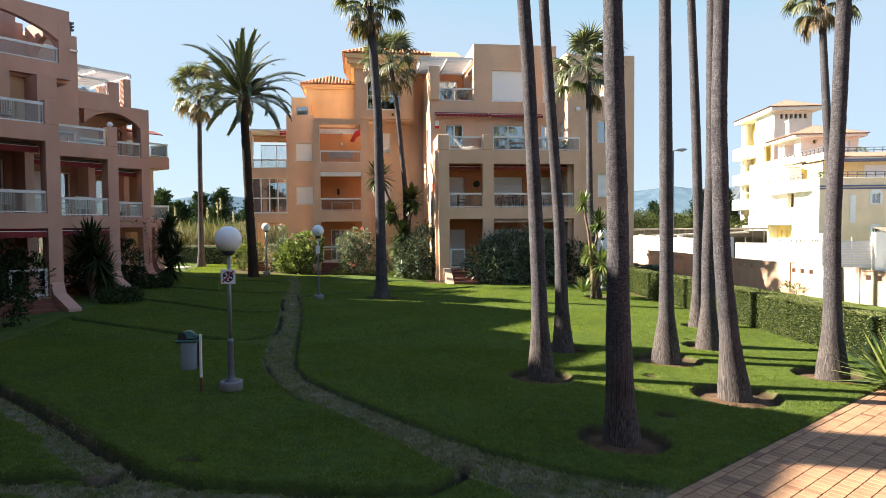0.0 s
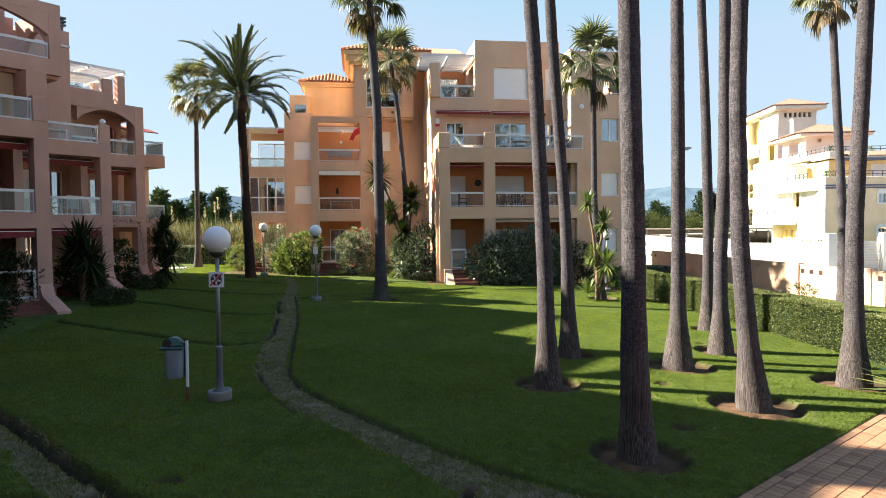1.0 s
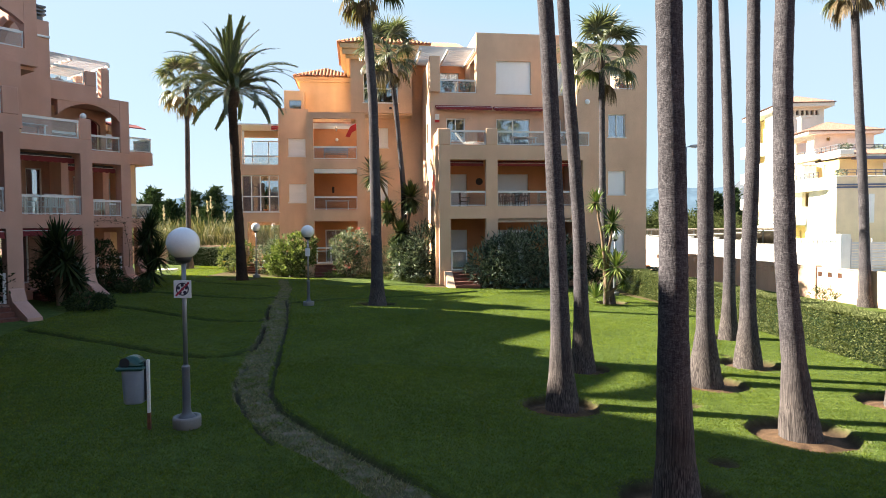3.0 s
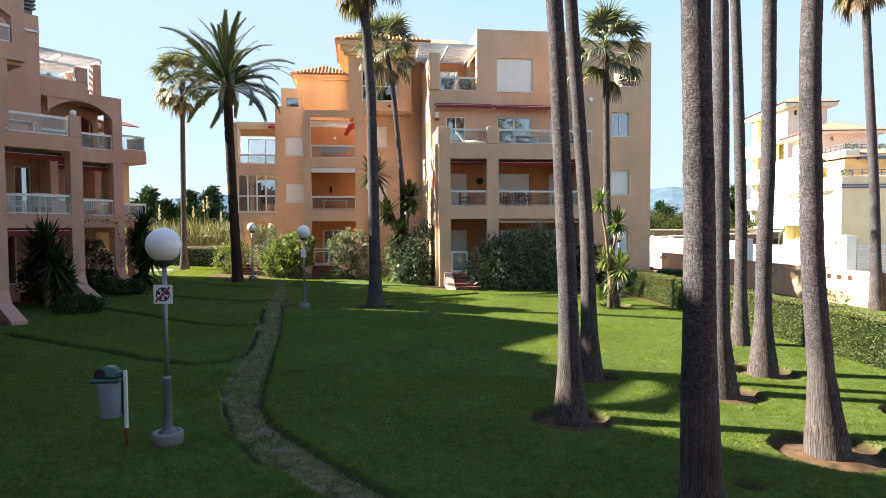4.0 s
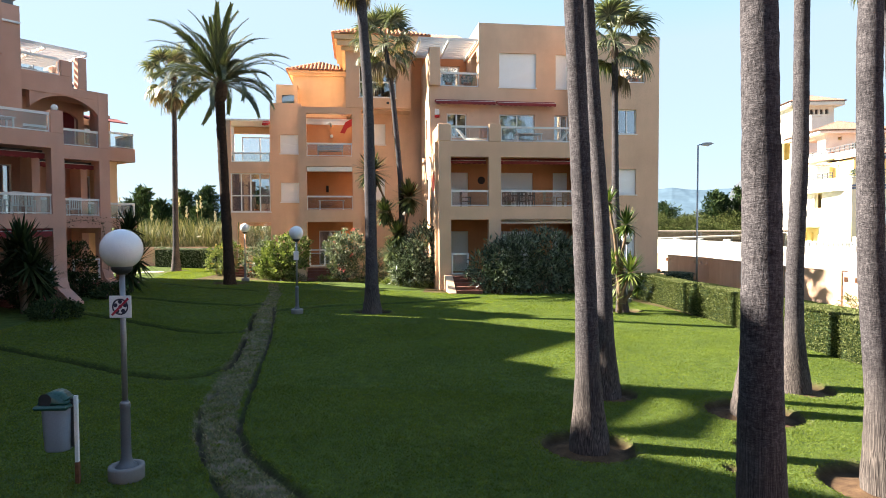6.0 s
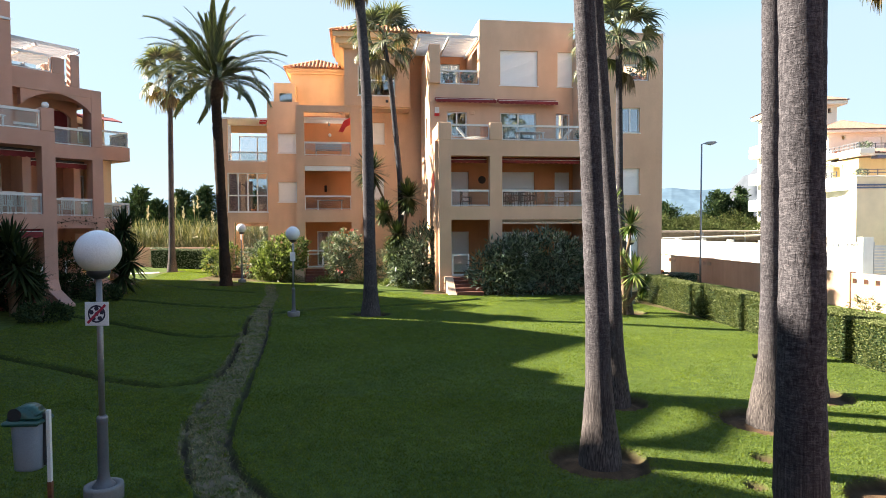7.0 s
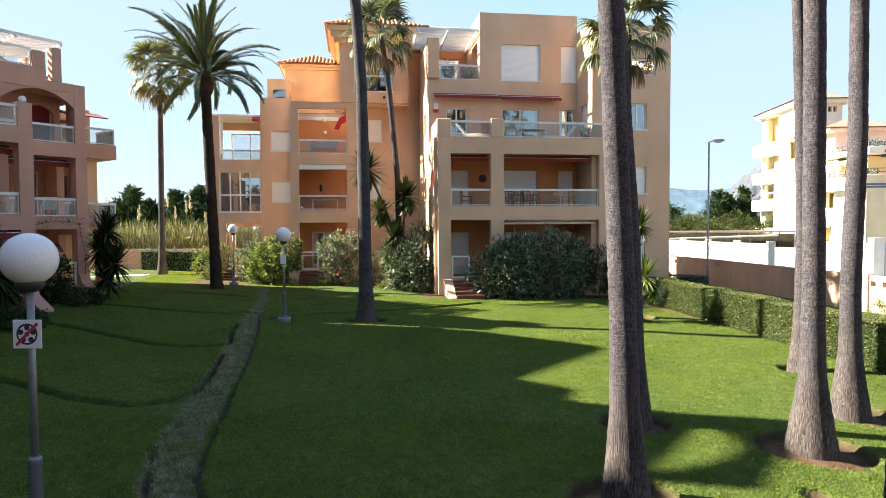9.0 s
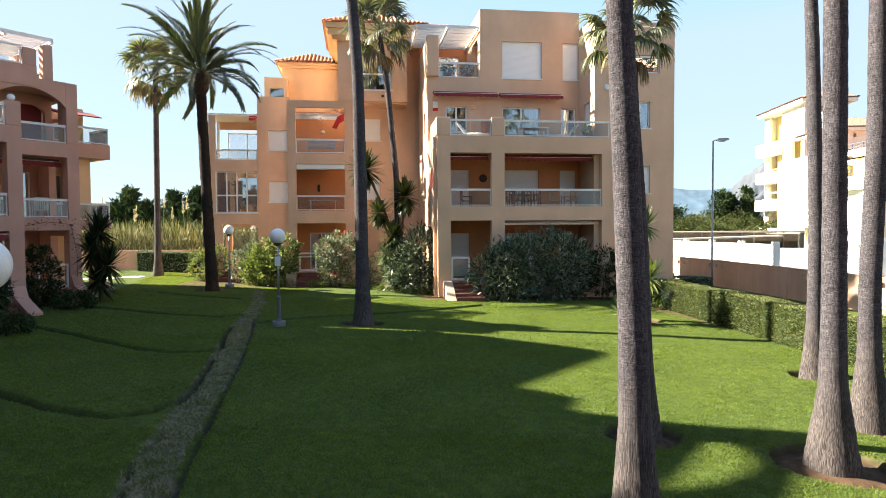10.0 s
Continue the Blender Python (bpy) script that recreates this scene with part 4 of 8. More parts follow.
    part("chimney", bm, DARK_METAL, h)

    # middle part: balcony tower
    t0, t1 = 6.0, 6.32
    part("tower_wall", panel(-8.17, -4.66, -0.5, 9.94, t0, t1, [(-7.75, -5.17, 0.85, 3.42), (-7.75, -5.17, 4.1, 6.58), (-7.75, -5.17, 7.14, 9.58)]), TAN, h)
    part("tower_flank", side_panel(t1 + 0.002, 8.0, -0.5, 9.94, -8.17, -7.95, [(6.5, 7.7, 7.14, 9.58)]), TAN, h)
    part("inner_wall", panel(-7.948, -4.7, 0.5, 9.3, 7.9, 8.1, [(-7.2, -5.9, 0.86, 2.9)]), ORANGE, h)
    for z in (0.84, 4.08, 7.12):
        part("floor_slab", boxes((-7.94, -4.68, t1 + 0.002, 7.898, z - 0.3, z)), CREAM, h)
    # added box, white so that the soffit looks lit
    part("bright_soffit_box", boxes((-7.74, -5.18, 6.05, 6.3, 6.30, 6.57), soft=0.02), WHITE, h, "white box painted bright for the lit cream soffit")
    pergola(h, -8.1, -4.75, 6.35, 8.6, 9.25, 9)
    balustrade(h, -7.74, -5.18, 6.12, 4.11, 4.92, 2)
    balustrade(h, -7.74, -5.18, 6.12, 7.15, 7.93, 2)
    window(h, -7.2, -5.9, 0.86, 2.9, 7.9, 2, "glass", False)
    part("wall_plate", boxes((-6.75, -6.6, 7.86, 7.9, 5.2, 5.6), soft=0.03), TEAK, h)
    wall_lamp(h, -6.4, 7.88, 8.55, 0.1)
    gate = new("balcony_gate")
    gate.parent = h
    part("frame", boxes((-7.66, -7.57, 6.08, 6.14, 0.87, 1.86), (-6.83, -6.74, 6.08, 6.14, 0.87, 1.86), (-7.57, -6.83, 6.08, 6.14, 1.77, 1.86), (-7.57, -6.83, 6.08, 6.14, 0.87, 0.96), (-7.57, -6.83, 6.09, 6.13, 1.6, 1.65)), WHITE, gate)
    part("panel", boxes((-7.57, -6.83, 6.10, 6.12, 0.96, 1.6)), GLASS_RAIL, gate)
    steps(h, -7.7, -6.4, 6.0, 0.83, 0.14, 5)
    part("wing_wall", boxes((-8.2, -7.72, 4.6, 5.998, -0.4, 0.88), soft=0.02), TAN, h)
    # awning hanging half open in the tower's terrace
    bm = bmesh.new()
    prism(bm, [(-5.18, 9.35), (-5.55, 9.15), (-5.85, 8.55), (-5.6, 8.5), (-5.45, 8.8), (-5.18, 8.95)], 6.3, 6.36)
    part("drooping_awning", bm, RED_CLOTH, h, "red awning hanging loose")
    # bay with the arched window over the wall
    part("bay_wall", panel(-5.5, -1.8, 9.942, 13.1, 5.95, 6.2, [(-4.75, -2.65, 10.55, 12.65)]), TAN, h)
    part("bay_arch", arch_fill(-4.75, -2.65, 12.2, 12.65, 6.0, 6.19), TAN, h)
    w = window(h, -4.75, -2.65, 10.55, 12.65, 5.97, 1, "glass", True, True, 11.42)
    bm = bmesh.new()
    n = 30
    for i in range(n):
        if 9 < i < 13:
            continue
        a, b = -4.7 + 2.0 * i / n, -4.7 + 2.0 * (i + 1) / n
        ya, yb = 6.45 + 0.05 * math.sin(i * 1.9), 6.45 + 0.05 * math.sin((i + 1) * 1.9)
        bm.faces.new([bm.verts.new(q) for q in ((a, ya, 10.5), (b, yb, 10.5), (b, yb, 12.7), (a, ya, 12.7))])
    part("curtain", bm, DARK_CURTAIN, w, "dark brown curtain")
    part("bay_floor", boxes((-5.5, -1.8, 6.202, 7.5, 9.85, 9.94)), TAN, h)
    part("bay_flank", side_panel(6.202, 10.6, 9.942, 13.1, -5.5, -5.26, [(6.7, 7.3, 10.9, 12.3)]), PEACH, h)
    part("bay_flank", side_panel(6.202, 10.6, 9.942, 13.1, -2.0, -1.8), TAN, h)
    # painted dark for the shade behind the arched window
    part("dark_room_back", boxes((-5.2, -2.1, 8.4, 8.5, 10.0, 13.0)), ROOM_SHADE, h)
    part("vent", boxes((-3.2, -3.05, 5.9, 5.95, 10.16, 10.3), soft=0.02), DARK_METAL, h)
    # plain wall between tower and wing
    holesW = [(-4.25, -3.2, 8.04, 9.27), (-4.25, -3.25, 4.77, 6.0)]
    part("rear_wall", panel(-4.66, -0.85, -0.5, 13.1, 7.5, 7.75, holesW), TAN, h)
    for q in holesW:
        window(h, *q, 7.5, 1, "shutter")
    # cornice and tiled roof of the middle part
    bm = bmesh.new()
    box(bm, -5.75, -1.0, 5.7, 10.6, 13.102, 13.3)
    box(bm, -5.95, -0.9, 5.5, 10.8, 13.302, 13.62)
    box(bm, -6.1, -0.8, 5.35, 10.95, 13.622, 13.9)
    part("cornice", bm, PEACH, h)
    hip_roof(h, -6.2, -0.75, 5.25, 11.05, 13.91, 1.25)
    # roof terrace wall with dentils on the wing's rear
    bm = bmesh.new()
    box(bm, -0.74, 1.48, 9.02, 9.3, 12.5, 14.2)
    part("rear_parapet", bm, PEACH, h)
    part("terrace_frieze", boxes((-0.74, 1.49, 6.45, 6.7, 12.92, 13.86)), PEACH, h)
    part("frieze_cornice", boxes((-0.74, 1.49, 6.2, 6.72, 13.862, 13.98)), PEACH, h)
    roof_tiles(h, -0.74, 1.49, 6.1, 8.9, 14.02, 15.05)

    # left part: plain wall and glazed bay
    holesL = [(-9.42, -8.36, 7.5, 8.62), (-9.42, -8.34, 4.62, 5.78)]
    part("left_wall", panel(-10.0, -8.17, -0.5, 10.48, 8.0, 8.25, holesL), TAN, h)
    for q in holesL:
        window(h, *q, 8.0, 1, "shutter")
    holesB = [(-12.3, -10.02, 4.04, 6.32), (-12.25, -10.02, 6.98, 9.4), (-11.95, -10.02, 0.85, 3.42)]
    part("bay_wall", panel(-12.6, -10.002, -0.5, 9.4, 7.95, 8.2, holesB), TAN, h)
    w = window(h, -12.3, -10.02, 4.04, 6.32, 7.95, 4, "glass", True, True, 5.0)
    for a in (-12.22,):
        bm = bmesh.new()
        for k in range(9):
            q = [(a + 0.04 * k, 8.3 + 0.025 * (k % 2)), (a + 0.04 * (k + 1), 8.3 + 0.025 * ((k + 1) % 2))]
            bm.faces.new([bm.verts.new(p) for p in ((*q[0], 4.0), (*q[1], 4.0), (*q[1], 6.3), (*q[0], 6.3))])
        part("curtain", bm, DARK_CURTAIN, w, "brown gathered curtain")
    for a in (-12.2, -11.5):
        part("shelf_unit", boxes((a, a + 0.4, 9.2, 9.5, 4.0, 5.9)), TEAK, w)
    balustrade(h, -12.24, -10.03, 8.05, 6.98, 7.55, 2)
    scr = new("wind_screen")
    scr.parent = h
    part("frame", boxes((-12.0, -11.95, 10.3, 10.36, 7.2, 8.75), (-10.95, -10.89, 10.3, 10.36, 7.2, 8.75), (-9.9, -9.84, 10.3, 10.36, 7.2, 8.75), (-11.95, -9.9, 10.3, 10.36, 8.69, 8.75)), WHITE, scr)
    part("pane", boxes((-11.94, -9.9, 10.32, 10.33, 7.2, 8.68)), GLASS_CLEAR, scr)
    part("terrace_parapet", boxes((-12.6, -9.8, 10.25, 10.42, 6.9, 7.15)), PEACH, h)
    part("terrace_beam", boxes((-12.6, -9.8, 10.25, 10.42, 8.95, 9.38)), PEACH, h)
    part("terrace_edge", boxes((-12.62, -10.0, 7.93, 10.42, 9.4, 9.5)), WHITE, h)
    part("flank_wall", side_panel(8.202, 10.25, -0.5, 6.98, -12.6, -12.4, [(8.6, 9.8, 0.85, 3.3), (8.4, 9.9, 4.3, 6.2)]), PEACH, h)
    part("flank_post", boxes((-12.6, -12.45, 10.1, 10.24, 6.98, 9.4)), WHITE, h)
    balustrade(h, 8.25, 10.1, -12.5, 6.985, 7.6, 2, "y")
    for z in (0.8, 3.9, 6.9):
        part("floor_slab", boxes((-12.39, -8.2, 8.26, 10.24, z - 0.3, z)), CLAY_FLOOR, h)
    part("inner_wall", panel(-12.39, -8.2, 0.82, 6.58, 11.0, 11.2, [(-12.0, -9.9, 0.85, 3.2), (-11.6, -9.7, 4.6, 6.2)]), PEACH, h)
    part("screen", boxes((-11.9, -10.05, 8.06, 8.07, 1.75, 3.4)), GLASS_CLEAR, h)
    balustrade(h, -11.94, -10.9, 8.05, 0.86, 1.75, 1)
    folded_awning(h, -10.4, -10.0, 7.95, 9.3, 0.4, RED_CLOTH)
    steps(h, -12.0, -10.6, 7.95, 0.82, 0.25, 4)
    # upper storeys set back
    part("rear_block", boxes((-9.85, -8.55, 10.0, 12.4, 10.0, 12.0)), PEACH, h)
    part("rear_roof", boxes((-10.0, -8.18, 8.26, 13.0, 10.0, 10.2)), CLAY_FLOOR, h)
    part("terrace_floor", boxes((-8.16, -5.51, 8.12, 10.9, 9.5, 9.7)), CLAY_FLOOR, h)
    part("upper_block", panel(-8.9, -5.0, 9.7, 12.75, 10.8, 11.05, [(-9.5, -8.0, 9.7, 9.71)]), PEACH, h)
    part("upper_block", boxes((-8.9, -8.65, 11.06, 14.6, 9.7, 12.75)), PEACH, h)
    part("upper_window", boxes((-9.5, -8.75, 9.96, 9.999, 10.6, 11.35)), GLASS_WIN, h)
    bm = bmesh.new()
    box(bm, -9.05, -5.0, 10.65, 14.7, 12.752, 12.9)
    box(bm, -9.15, -5.0, 10.55, 14.8, 12.902, 13.05)
    part("cornice", bm, PEACH, h)
    hip_roof(h, -9.25, -5.2, 10.45, 14.9, 13.06, 0.95)
    part("wall_vent", boxes((-5.9, -5.7, 10.74, 10.8, 10.25, 10.45), soft=0.03), TAN, h)
    part("back_wall", panel(-10.2, -1.1, -0.5, 9.6, 14.6, 14.8), TAN, h)
    part("back_flank", boxes((-10.2, -9.99, 10.45, 14.6, -0.5, 10.0)), TAN, h)
    return h


main_house()

# ---- stepped apartment house beside the lawn ----
def left_house():
    h = thing("apartment_building", "stepped rose-tan stucco apartment building with arcaded balconies and flared buttresses", "building", pose(-13.72, 21.93, 0, 0, 0, 54.5))
    F0, S1, G1, T1, G2 = 0.75, 3.15, 3.68, 6.18, 6.76

    def buttress(x0, x1, y):
        bm = bmesh.new()
        prism(bm, [(0, 1.25), (-0.05, 1.2), (-0.25, 0.85), (-1.35, 0.42), (-1.4, -0.3), (0, -0.3)], x0, x1)
        for v in bm.verts:
            v.co.x, v.co.y = v.co.y, v.co.x + y
        bmesh.ops.recalc_face_normals(bm, faces=bm.faces)
        part("buttress", bm, TAN_LEFT, h)

    def bay(x0, x1, y, top, col=0.46, deep=3.3):
        """One stepped bay: an open frame, floors, an inner wall and its balconies."""
        a, b = x0 + 0.02, x1 - col
        holes = [(a, b, F0, S1), (a, b, G1, T1)]
        zt = G2
        part("frame_wall", panel(x0 - 0.4, x1, -0.3, zt, y, y + 0.38, holes), TAN_LEFT, h)
        part("pillar", boxes((x1 - col, x1, y, y + 0.38, zt + 0.002, top), soft=0.02), TAN_LEFT, h)
        part("end_wall", side_panel(y + 0.382, y + 5.0, -0.3, zt, x1 - 0.3, x1, [(y + 0.9, y + 2.2, F0, 2.9), (y + 0.9, y + 2.2, G1, 6.0)]), TAN_LEFT, h)
        for z in (F0, G1 - 0.1, G2 - 0.1):
            part("floor_slab", boxes((x0 - 0.4, x1 - 0.31, y + 0.382, y + deep, z - 0.3, z)), TAN_LEFT, h)
        # the wide ground-floor glazing is made up so that this floor looks dark
        inner = [(x0 + 0.4, x1 - 1.2, F0 + 0.02, 2.95), (x1 - 2.6, x1 - 1.75, G1, 5.75), (x1 - 1.25, x1 - 0.6, G1, 5.75)] + ([(x1 - 2.4, x1 - 1.3, G2 + 0.05, 8.75)] if top < 9 else [])
        part("inner_wall", panel(x0 - 0.4, x1 - 0.31, 0.4, 9.2, y + deep, y + deep + 0.2, inner), INNER, h)
        for i, q in enumerate(inner):
            window(h, *q, y + deep, 4 if i == 0 else 1, "shutter" if i == 1 else "glass", False)
        # dark sheet that paints the shade inside the rooms
        part("dark_room_back", boxes((x0 - 0.3, x1 - 0.4, y + deep + 1.6, y + deep + 1.7, 0.5, 9.0)), ROOM_SHADE, h)
        n = max(1, round((b - a) / 1.3))
        balustrade(h, a, b, y + 0.12, G1, 4.46, n)
        balustrade(h, a - 0.3, b, y + 0.12, G2, 7.52, n)
        folded_awning(h, a, b, y + 0.9, T1 - 0.1, 0.35, AWNING, 0.2, DARK_METAL)
        part("low_gate", boxes((b - 1.2, b - 1.12, y + 0.1, y + 0.16, 0.78, 1.75), (b - 0.1, b - 0.02, y + 0.1, y + 0.16, 0.78, 1.75), (b - 1.12, b - 0.1, y + 0.1, y + 0.16, 1.68, 1.75), (b - 1.12, b - 0.1, y + 0.1, y + 0.16, 0.78, 0.86)), WHITE, h, "white low garden gate")
        buttress(x1 - col + 0.02, x1 - 0.02, y)
        steps(h, b - 1.9, b - 0.05, y, F0 - 0.02, 0.28, 3, 0.32)

    bay(-7.6, 0.0, 0.0, 7.62)
    bay(-0.6, 4.26, 4.44, 7.62)
    bay(3.4, 7.73, 8.04, 9.28)
    folded_awning(h, -5.5, -0.5, 0.36, 3.12, 0.34, AWNING, 0.2, AWNING)
    folded_awning(h, 0.1, 3.78, 4.8, 3.12, 0.34, AWNING, 0.2, AWNING)
    # top floor over the first bay: parapet, arch, glass
    part("top_wall", panel(-7.6, 2.05, 9.22, 12.0, 3.7, 4.0, [(-4.2, 1.62, 9.82, 11.62)]), TAN_LEFT, h)
    part("top_arch", arch_fill(-4.2, 1.62, 10.75, 11.62, 3.71, 3.99), TAN_LEFT, h)
    balustrade(h, -4.18, 1.6, 3.82, 9.82, 10.46, 4)
    part("top_floor", boxes((-7.6, 2.03, 4.002, 7.6, 9.1, 9.4)), TAN_LEFT, h)
    part("top_flank", side_panel(4.002, 7.4, 9.402, 12.0, 1.8, 2.05, [(4.5, 6.9, 9.82, 11.3)]), TAN_LEFT, h)
    bm = arch_fill(4.5, 6.9, 10.5, 11.3, 1.81, 2.04)
    for v in bm.verts:
        v.co.x, v.co.y = v.co.y, v.co.x
    part("top_arch", bm, TAN_LEFT, h)
    part("top_inner_wall", panel(-7.6, 0.78, 9.402, 13.5, 5.6, 5.85, [(-2.2, -0.35, 9.45, 11.5)]), TAN_LEFT, h)
    window(h, -2.2, -0.35, 9.45, 11.5, 5.6, 2, "glass", False)
    part("terrace_back", boxes((0.6, 1.79, 7.2, 7.39, 9.402, 11.6)), TAN_LEFT, h)
    # stepped tops are cut to cast shade on the lawn and the arch
    part("shadow_penthouse", boxes((-7.6, 0.1, 7.6, 7.99, 9.402, 13.9), (0.102, 0.6, 7.6, 7.99, 9.402, 13.3), (0.602, 1.0, 7.6, 7.99, 9.402, 12.6), (1.002, 1.79, 7.6, 7.99, 9.402, 12.2)), TAN_LEFT, h)
    part("mid_wall", boxes((-7.6, 1.6, 4.2, 4.4, G2, 9.098)), PEACH, h)
    part("mid_pillar", boxes((0.5, 1.2, 3.0, 4.19, G2, 9.098)), TAN_LEFT, h)
    # chimney block behind
    part("stair_block", boxes((2.2, 4.05, 7.6, 10.0, 6.8, 12.15)), TAN_LEFT, h)
    bm = boxes((3.1, 3.9, 7.8, 8.6, 12.16, 12.35))
    for i in range(3):
        box(bm, 3.0, 4.0, 7.7, 8.7, 12.42 + i * 0.16, 12.50 + i * 0.16)
    box(bm, 3.25, 3.75, 7.95, 8.45, 12.35, 12.88)
    part("chimney", bm, POST_GREY, h)
    part("ledge", boxes((2.6, 4.05, 7.52, 7.598, 11.42, 11.5)), WHITE, h)
    # terrace with the pergola on the third bay
    part("terrace_wall", boxes((3.2, 6.2, 8.02, 8.40, 8.92, 9.74)), TAN_LEFT, h)
    part("pillar", boxes((5.72, 6.2, 8.02, 8.44, 9.742, 10.42), soft=0.02), TAN_LEFT, h)
    part("pillar", boxes((6.45, 6.82, 8.05, 8.46, 9.28, 10.68), soft=0.02), TAN_LEFT, h)
    part("pillar", boxes((6.45, 6.82, 10.6, 11.0, 9.28, 10.68), soft=0.02), TAN_LEFT, h)
    balustrade(h, 3.22, 5.7, 8.14, 9.745, 10.5, 2)
    balustrade(h, 8.5, 10.6, 6.62, 9.28, 9.72, 1, "y")
    part("terrace_floor", boxes((3.2, 7.72, 8.44, 12.6, 8.98, 9.26)), TAN_LEFT, h)
    pergola(h, 3.4, 6.95, 8.1, 12.4, 10.95, 10)
    part("bay_parapet", panel(6.202, 7.27, 8.92, 9.28, 8.04, 8.40), TAN_LEFT, h)
    part("bay_arch", arch_fill(4.5, 7.27, 8.25, 8.92, 8.06, 8.38), TAN_LEFT, h)
    part("bay_flank", side_panel(8.422, 12.6, G2, 9.28, 7.43, 7.73, [(9.2, 11.2, G2 + 0.02, 8.7)]), TAN_LEFT, h)
    part("niche_wall", panel(3.6, 7.42, G2, 8.95, 9.75, 9.95, [(5.95, 7.15, G2 + 0.02, 8.55)]), INNER, h)
    part("niche_arch", arch_fill(5.95, 7.15, 8.2, 8.55, 9.76, 9.94), TAN_LEFT, h)
    part("blind", boxes((6.1, 7.1, 10.0, 10.04, G2, 8.5)), AWNING, h, "burgundy roller blind")
    part("bay_ceiling", boxes((3.6, 7.42, 8.42, 9.74, 8.93, 8.975)), TAN_LEFT, h)
    bm = bmesh.new()
    bmesh.ops.create_uvsphere(bm, u_segments=20, v_segments=12, radius=0.125, matrix=Matrix.Translation((4.03, 4.63, 7.74)))
    part("pillar_globe", bm, GLOBE, h, "small white globe lamp on a pillar", True)
    # last bay, lower and set back, with corner balconies
    for z0, z1 in ((3.14, 3.6), (6.5, 7.17)):
        part("corner_balcony", boxes((7.735, 10.25, 10.5, 12.4, z0, z1)), TAN_LEFT, h)
    balustrade(h, 7.8, 10.2, 10.58, 3.602, 4.4, 2)
    balustrade(h, 10.6, 12.3, 10.17, 3.602, 4.4, 1, "y")
    balustrade(h, 7.8, 10.2, 10.58, 7.172, 7.95, 2)
    balustrade(h, 10.6, 12.3, 10.17, 7.172, 7.95, 1, "y")
    part("corner_block", panel(7.2, 9.55, -0.3, 8.9, 12.4, 12.65, [(7.9, 8.9, 3.7, 5.8), (7.9, 8.9, 7.2, 8.4)]), PEACH, h)
    part("corner_pillar", boxes((8.85, 9.55, 11.0, 12.39, 3.602, 6.498)), PEACH, h)
    part("corner_pillar", boxes((8.85, 9.55, 11.6, 12.39, 7.172, 8.9)), PEACH, h)
    part("corner_pillar", boxes((9.3, 9.7, 10.52, 10.9, -0.3, 3.138)), TAN_LEFT, h)
    buttress(9.32, 9.68, 10.52)
    window(h, 7.9, 8.9, 3.7, 5.8, 12.4, 1, "glass", False)
    bm = bmesh.new()
    prism(bm, [(11.5, 8.75), (10.5, 8.45), (10.5, 8.40), (11.5, 8.62)], 8.0, 9.9)
    for v in bm.verts:
        v.co.x, v.co.y = v.co.y, v.co.x
    bmesh.ops.recalc_face_normals(bm, faces=bm.faces)
    part("sun_awning", bm, AWNING, h)
    # core of the building; the unseen tall part is raised to cast lawn shade
    part("core", boxes((-7.6, -0.6, 8.0, 11.0, -0.3, 14.5)), TAN_LEFT, h)
    part("core", boxes((1.02, 7.2, 12.7, 16.0, -0.3, 9.2)), TAN_LEFT, h)
    part("core", boxes((7.22, 9.5, 12.7, 16.0, -0.3, 8.8)), TAN_LEFT, h)
    # the row goes on towards the street behind, unseen, cut to cast the lawn's shade
    part("unseen_bay", boxes((-9.5, -4.26, -4.44, 4.0, -0.3, 9.3)), TAN_LEFT, h)
    bm = bmesh.new()
    # plan drawn from the shadow outline wanted on the lawn
    plan = ((-2.65, 3.5), (-2.65, 2.2), (-3.45, 2.0), (-3.35, 1.25), (-3.0, 0.02), (-6.1, 0.02), (-6.3, 0.5), (-6.95, 0.5), (-6.95, -1.2), (-6.65, -4.6), (-6.65, -5.37), (-9.49, -5.37), (-9.49, 3.5))
    lo = [bm.verts.new((x, y, 9.302)) for x, y in plan]
    hi = [bm.verts.new((x, y, 12.0)) for x, y in plan]
    bm.faces.new(lo)
    bm.faces.new(hi[::-1])
    for i in range(len(plan)):
        j = (i + 1) % len(plan)
        bm.faces.new((lo[i], hi[i], hi[j], lo[j]))
    bmesh.ops.recalc_face_normals(bm, faces=bm.faces)
    part("shadow_bay_top", bm, TAN_LEFT, h)
    # unseen parapet added to shade the nearest trunk's lower part
    part("shadow_parapet", boxes((-9.4, -7.8, -5.37, -4.9, 12.002, 12.97)), TAN_LEFT, h)
    # its unseen terrace wall; the low arched opening shapes a lit patch on the lawn
    part("shadow_arch_wall", panel(-6.1, -2.65, -0.3, 12.5, -0.9, -0.6, [(-5.9, -3.4, 11.62, 12.3)]), TAN_LEFT, h)
    part("shadow_arch", arch_fill(-5.9, -3.4, 11.75, 12.3, -0.88, -0.62), TAN_LEFT, h)
    bm = bmesh.new()
    prism(bm, [(-2.648, -0.3), (-2.3, -0.3), (-2.3, 10.6), (-2.648, 11.5)], -0.9, -0.6)
    part("shadow_arch_pier", bm, TAN_LEFT, h)
    part("unseen_bay", boxes((-16.0, -8.5, -8.9, 2.0, -0.3, 9.0)), TAN_LEFT, h)
    part("shadow_bay_top", boxes((-16.0, -9.5, -5.37, 2.0, 9.31, 12.0)), TAN_LEFT, h)
    # unseen masses added to hold sky light off the near lawn
    part("unseen_bay", boxes((-24.0, -12.8, -13.3, 0.0, -0.3, 12.0)), TAN_LEFT, h)
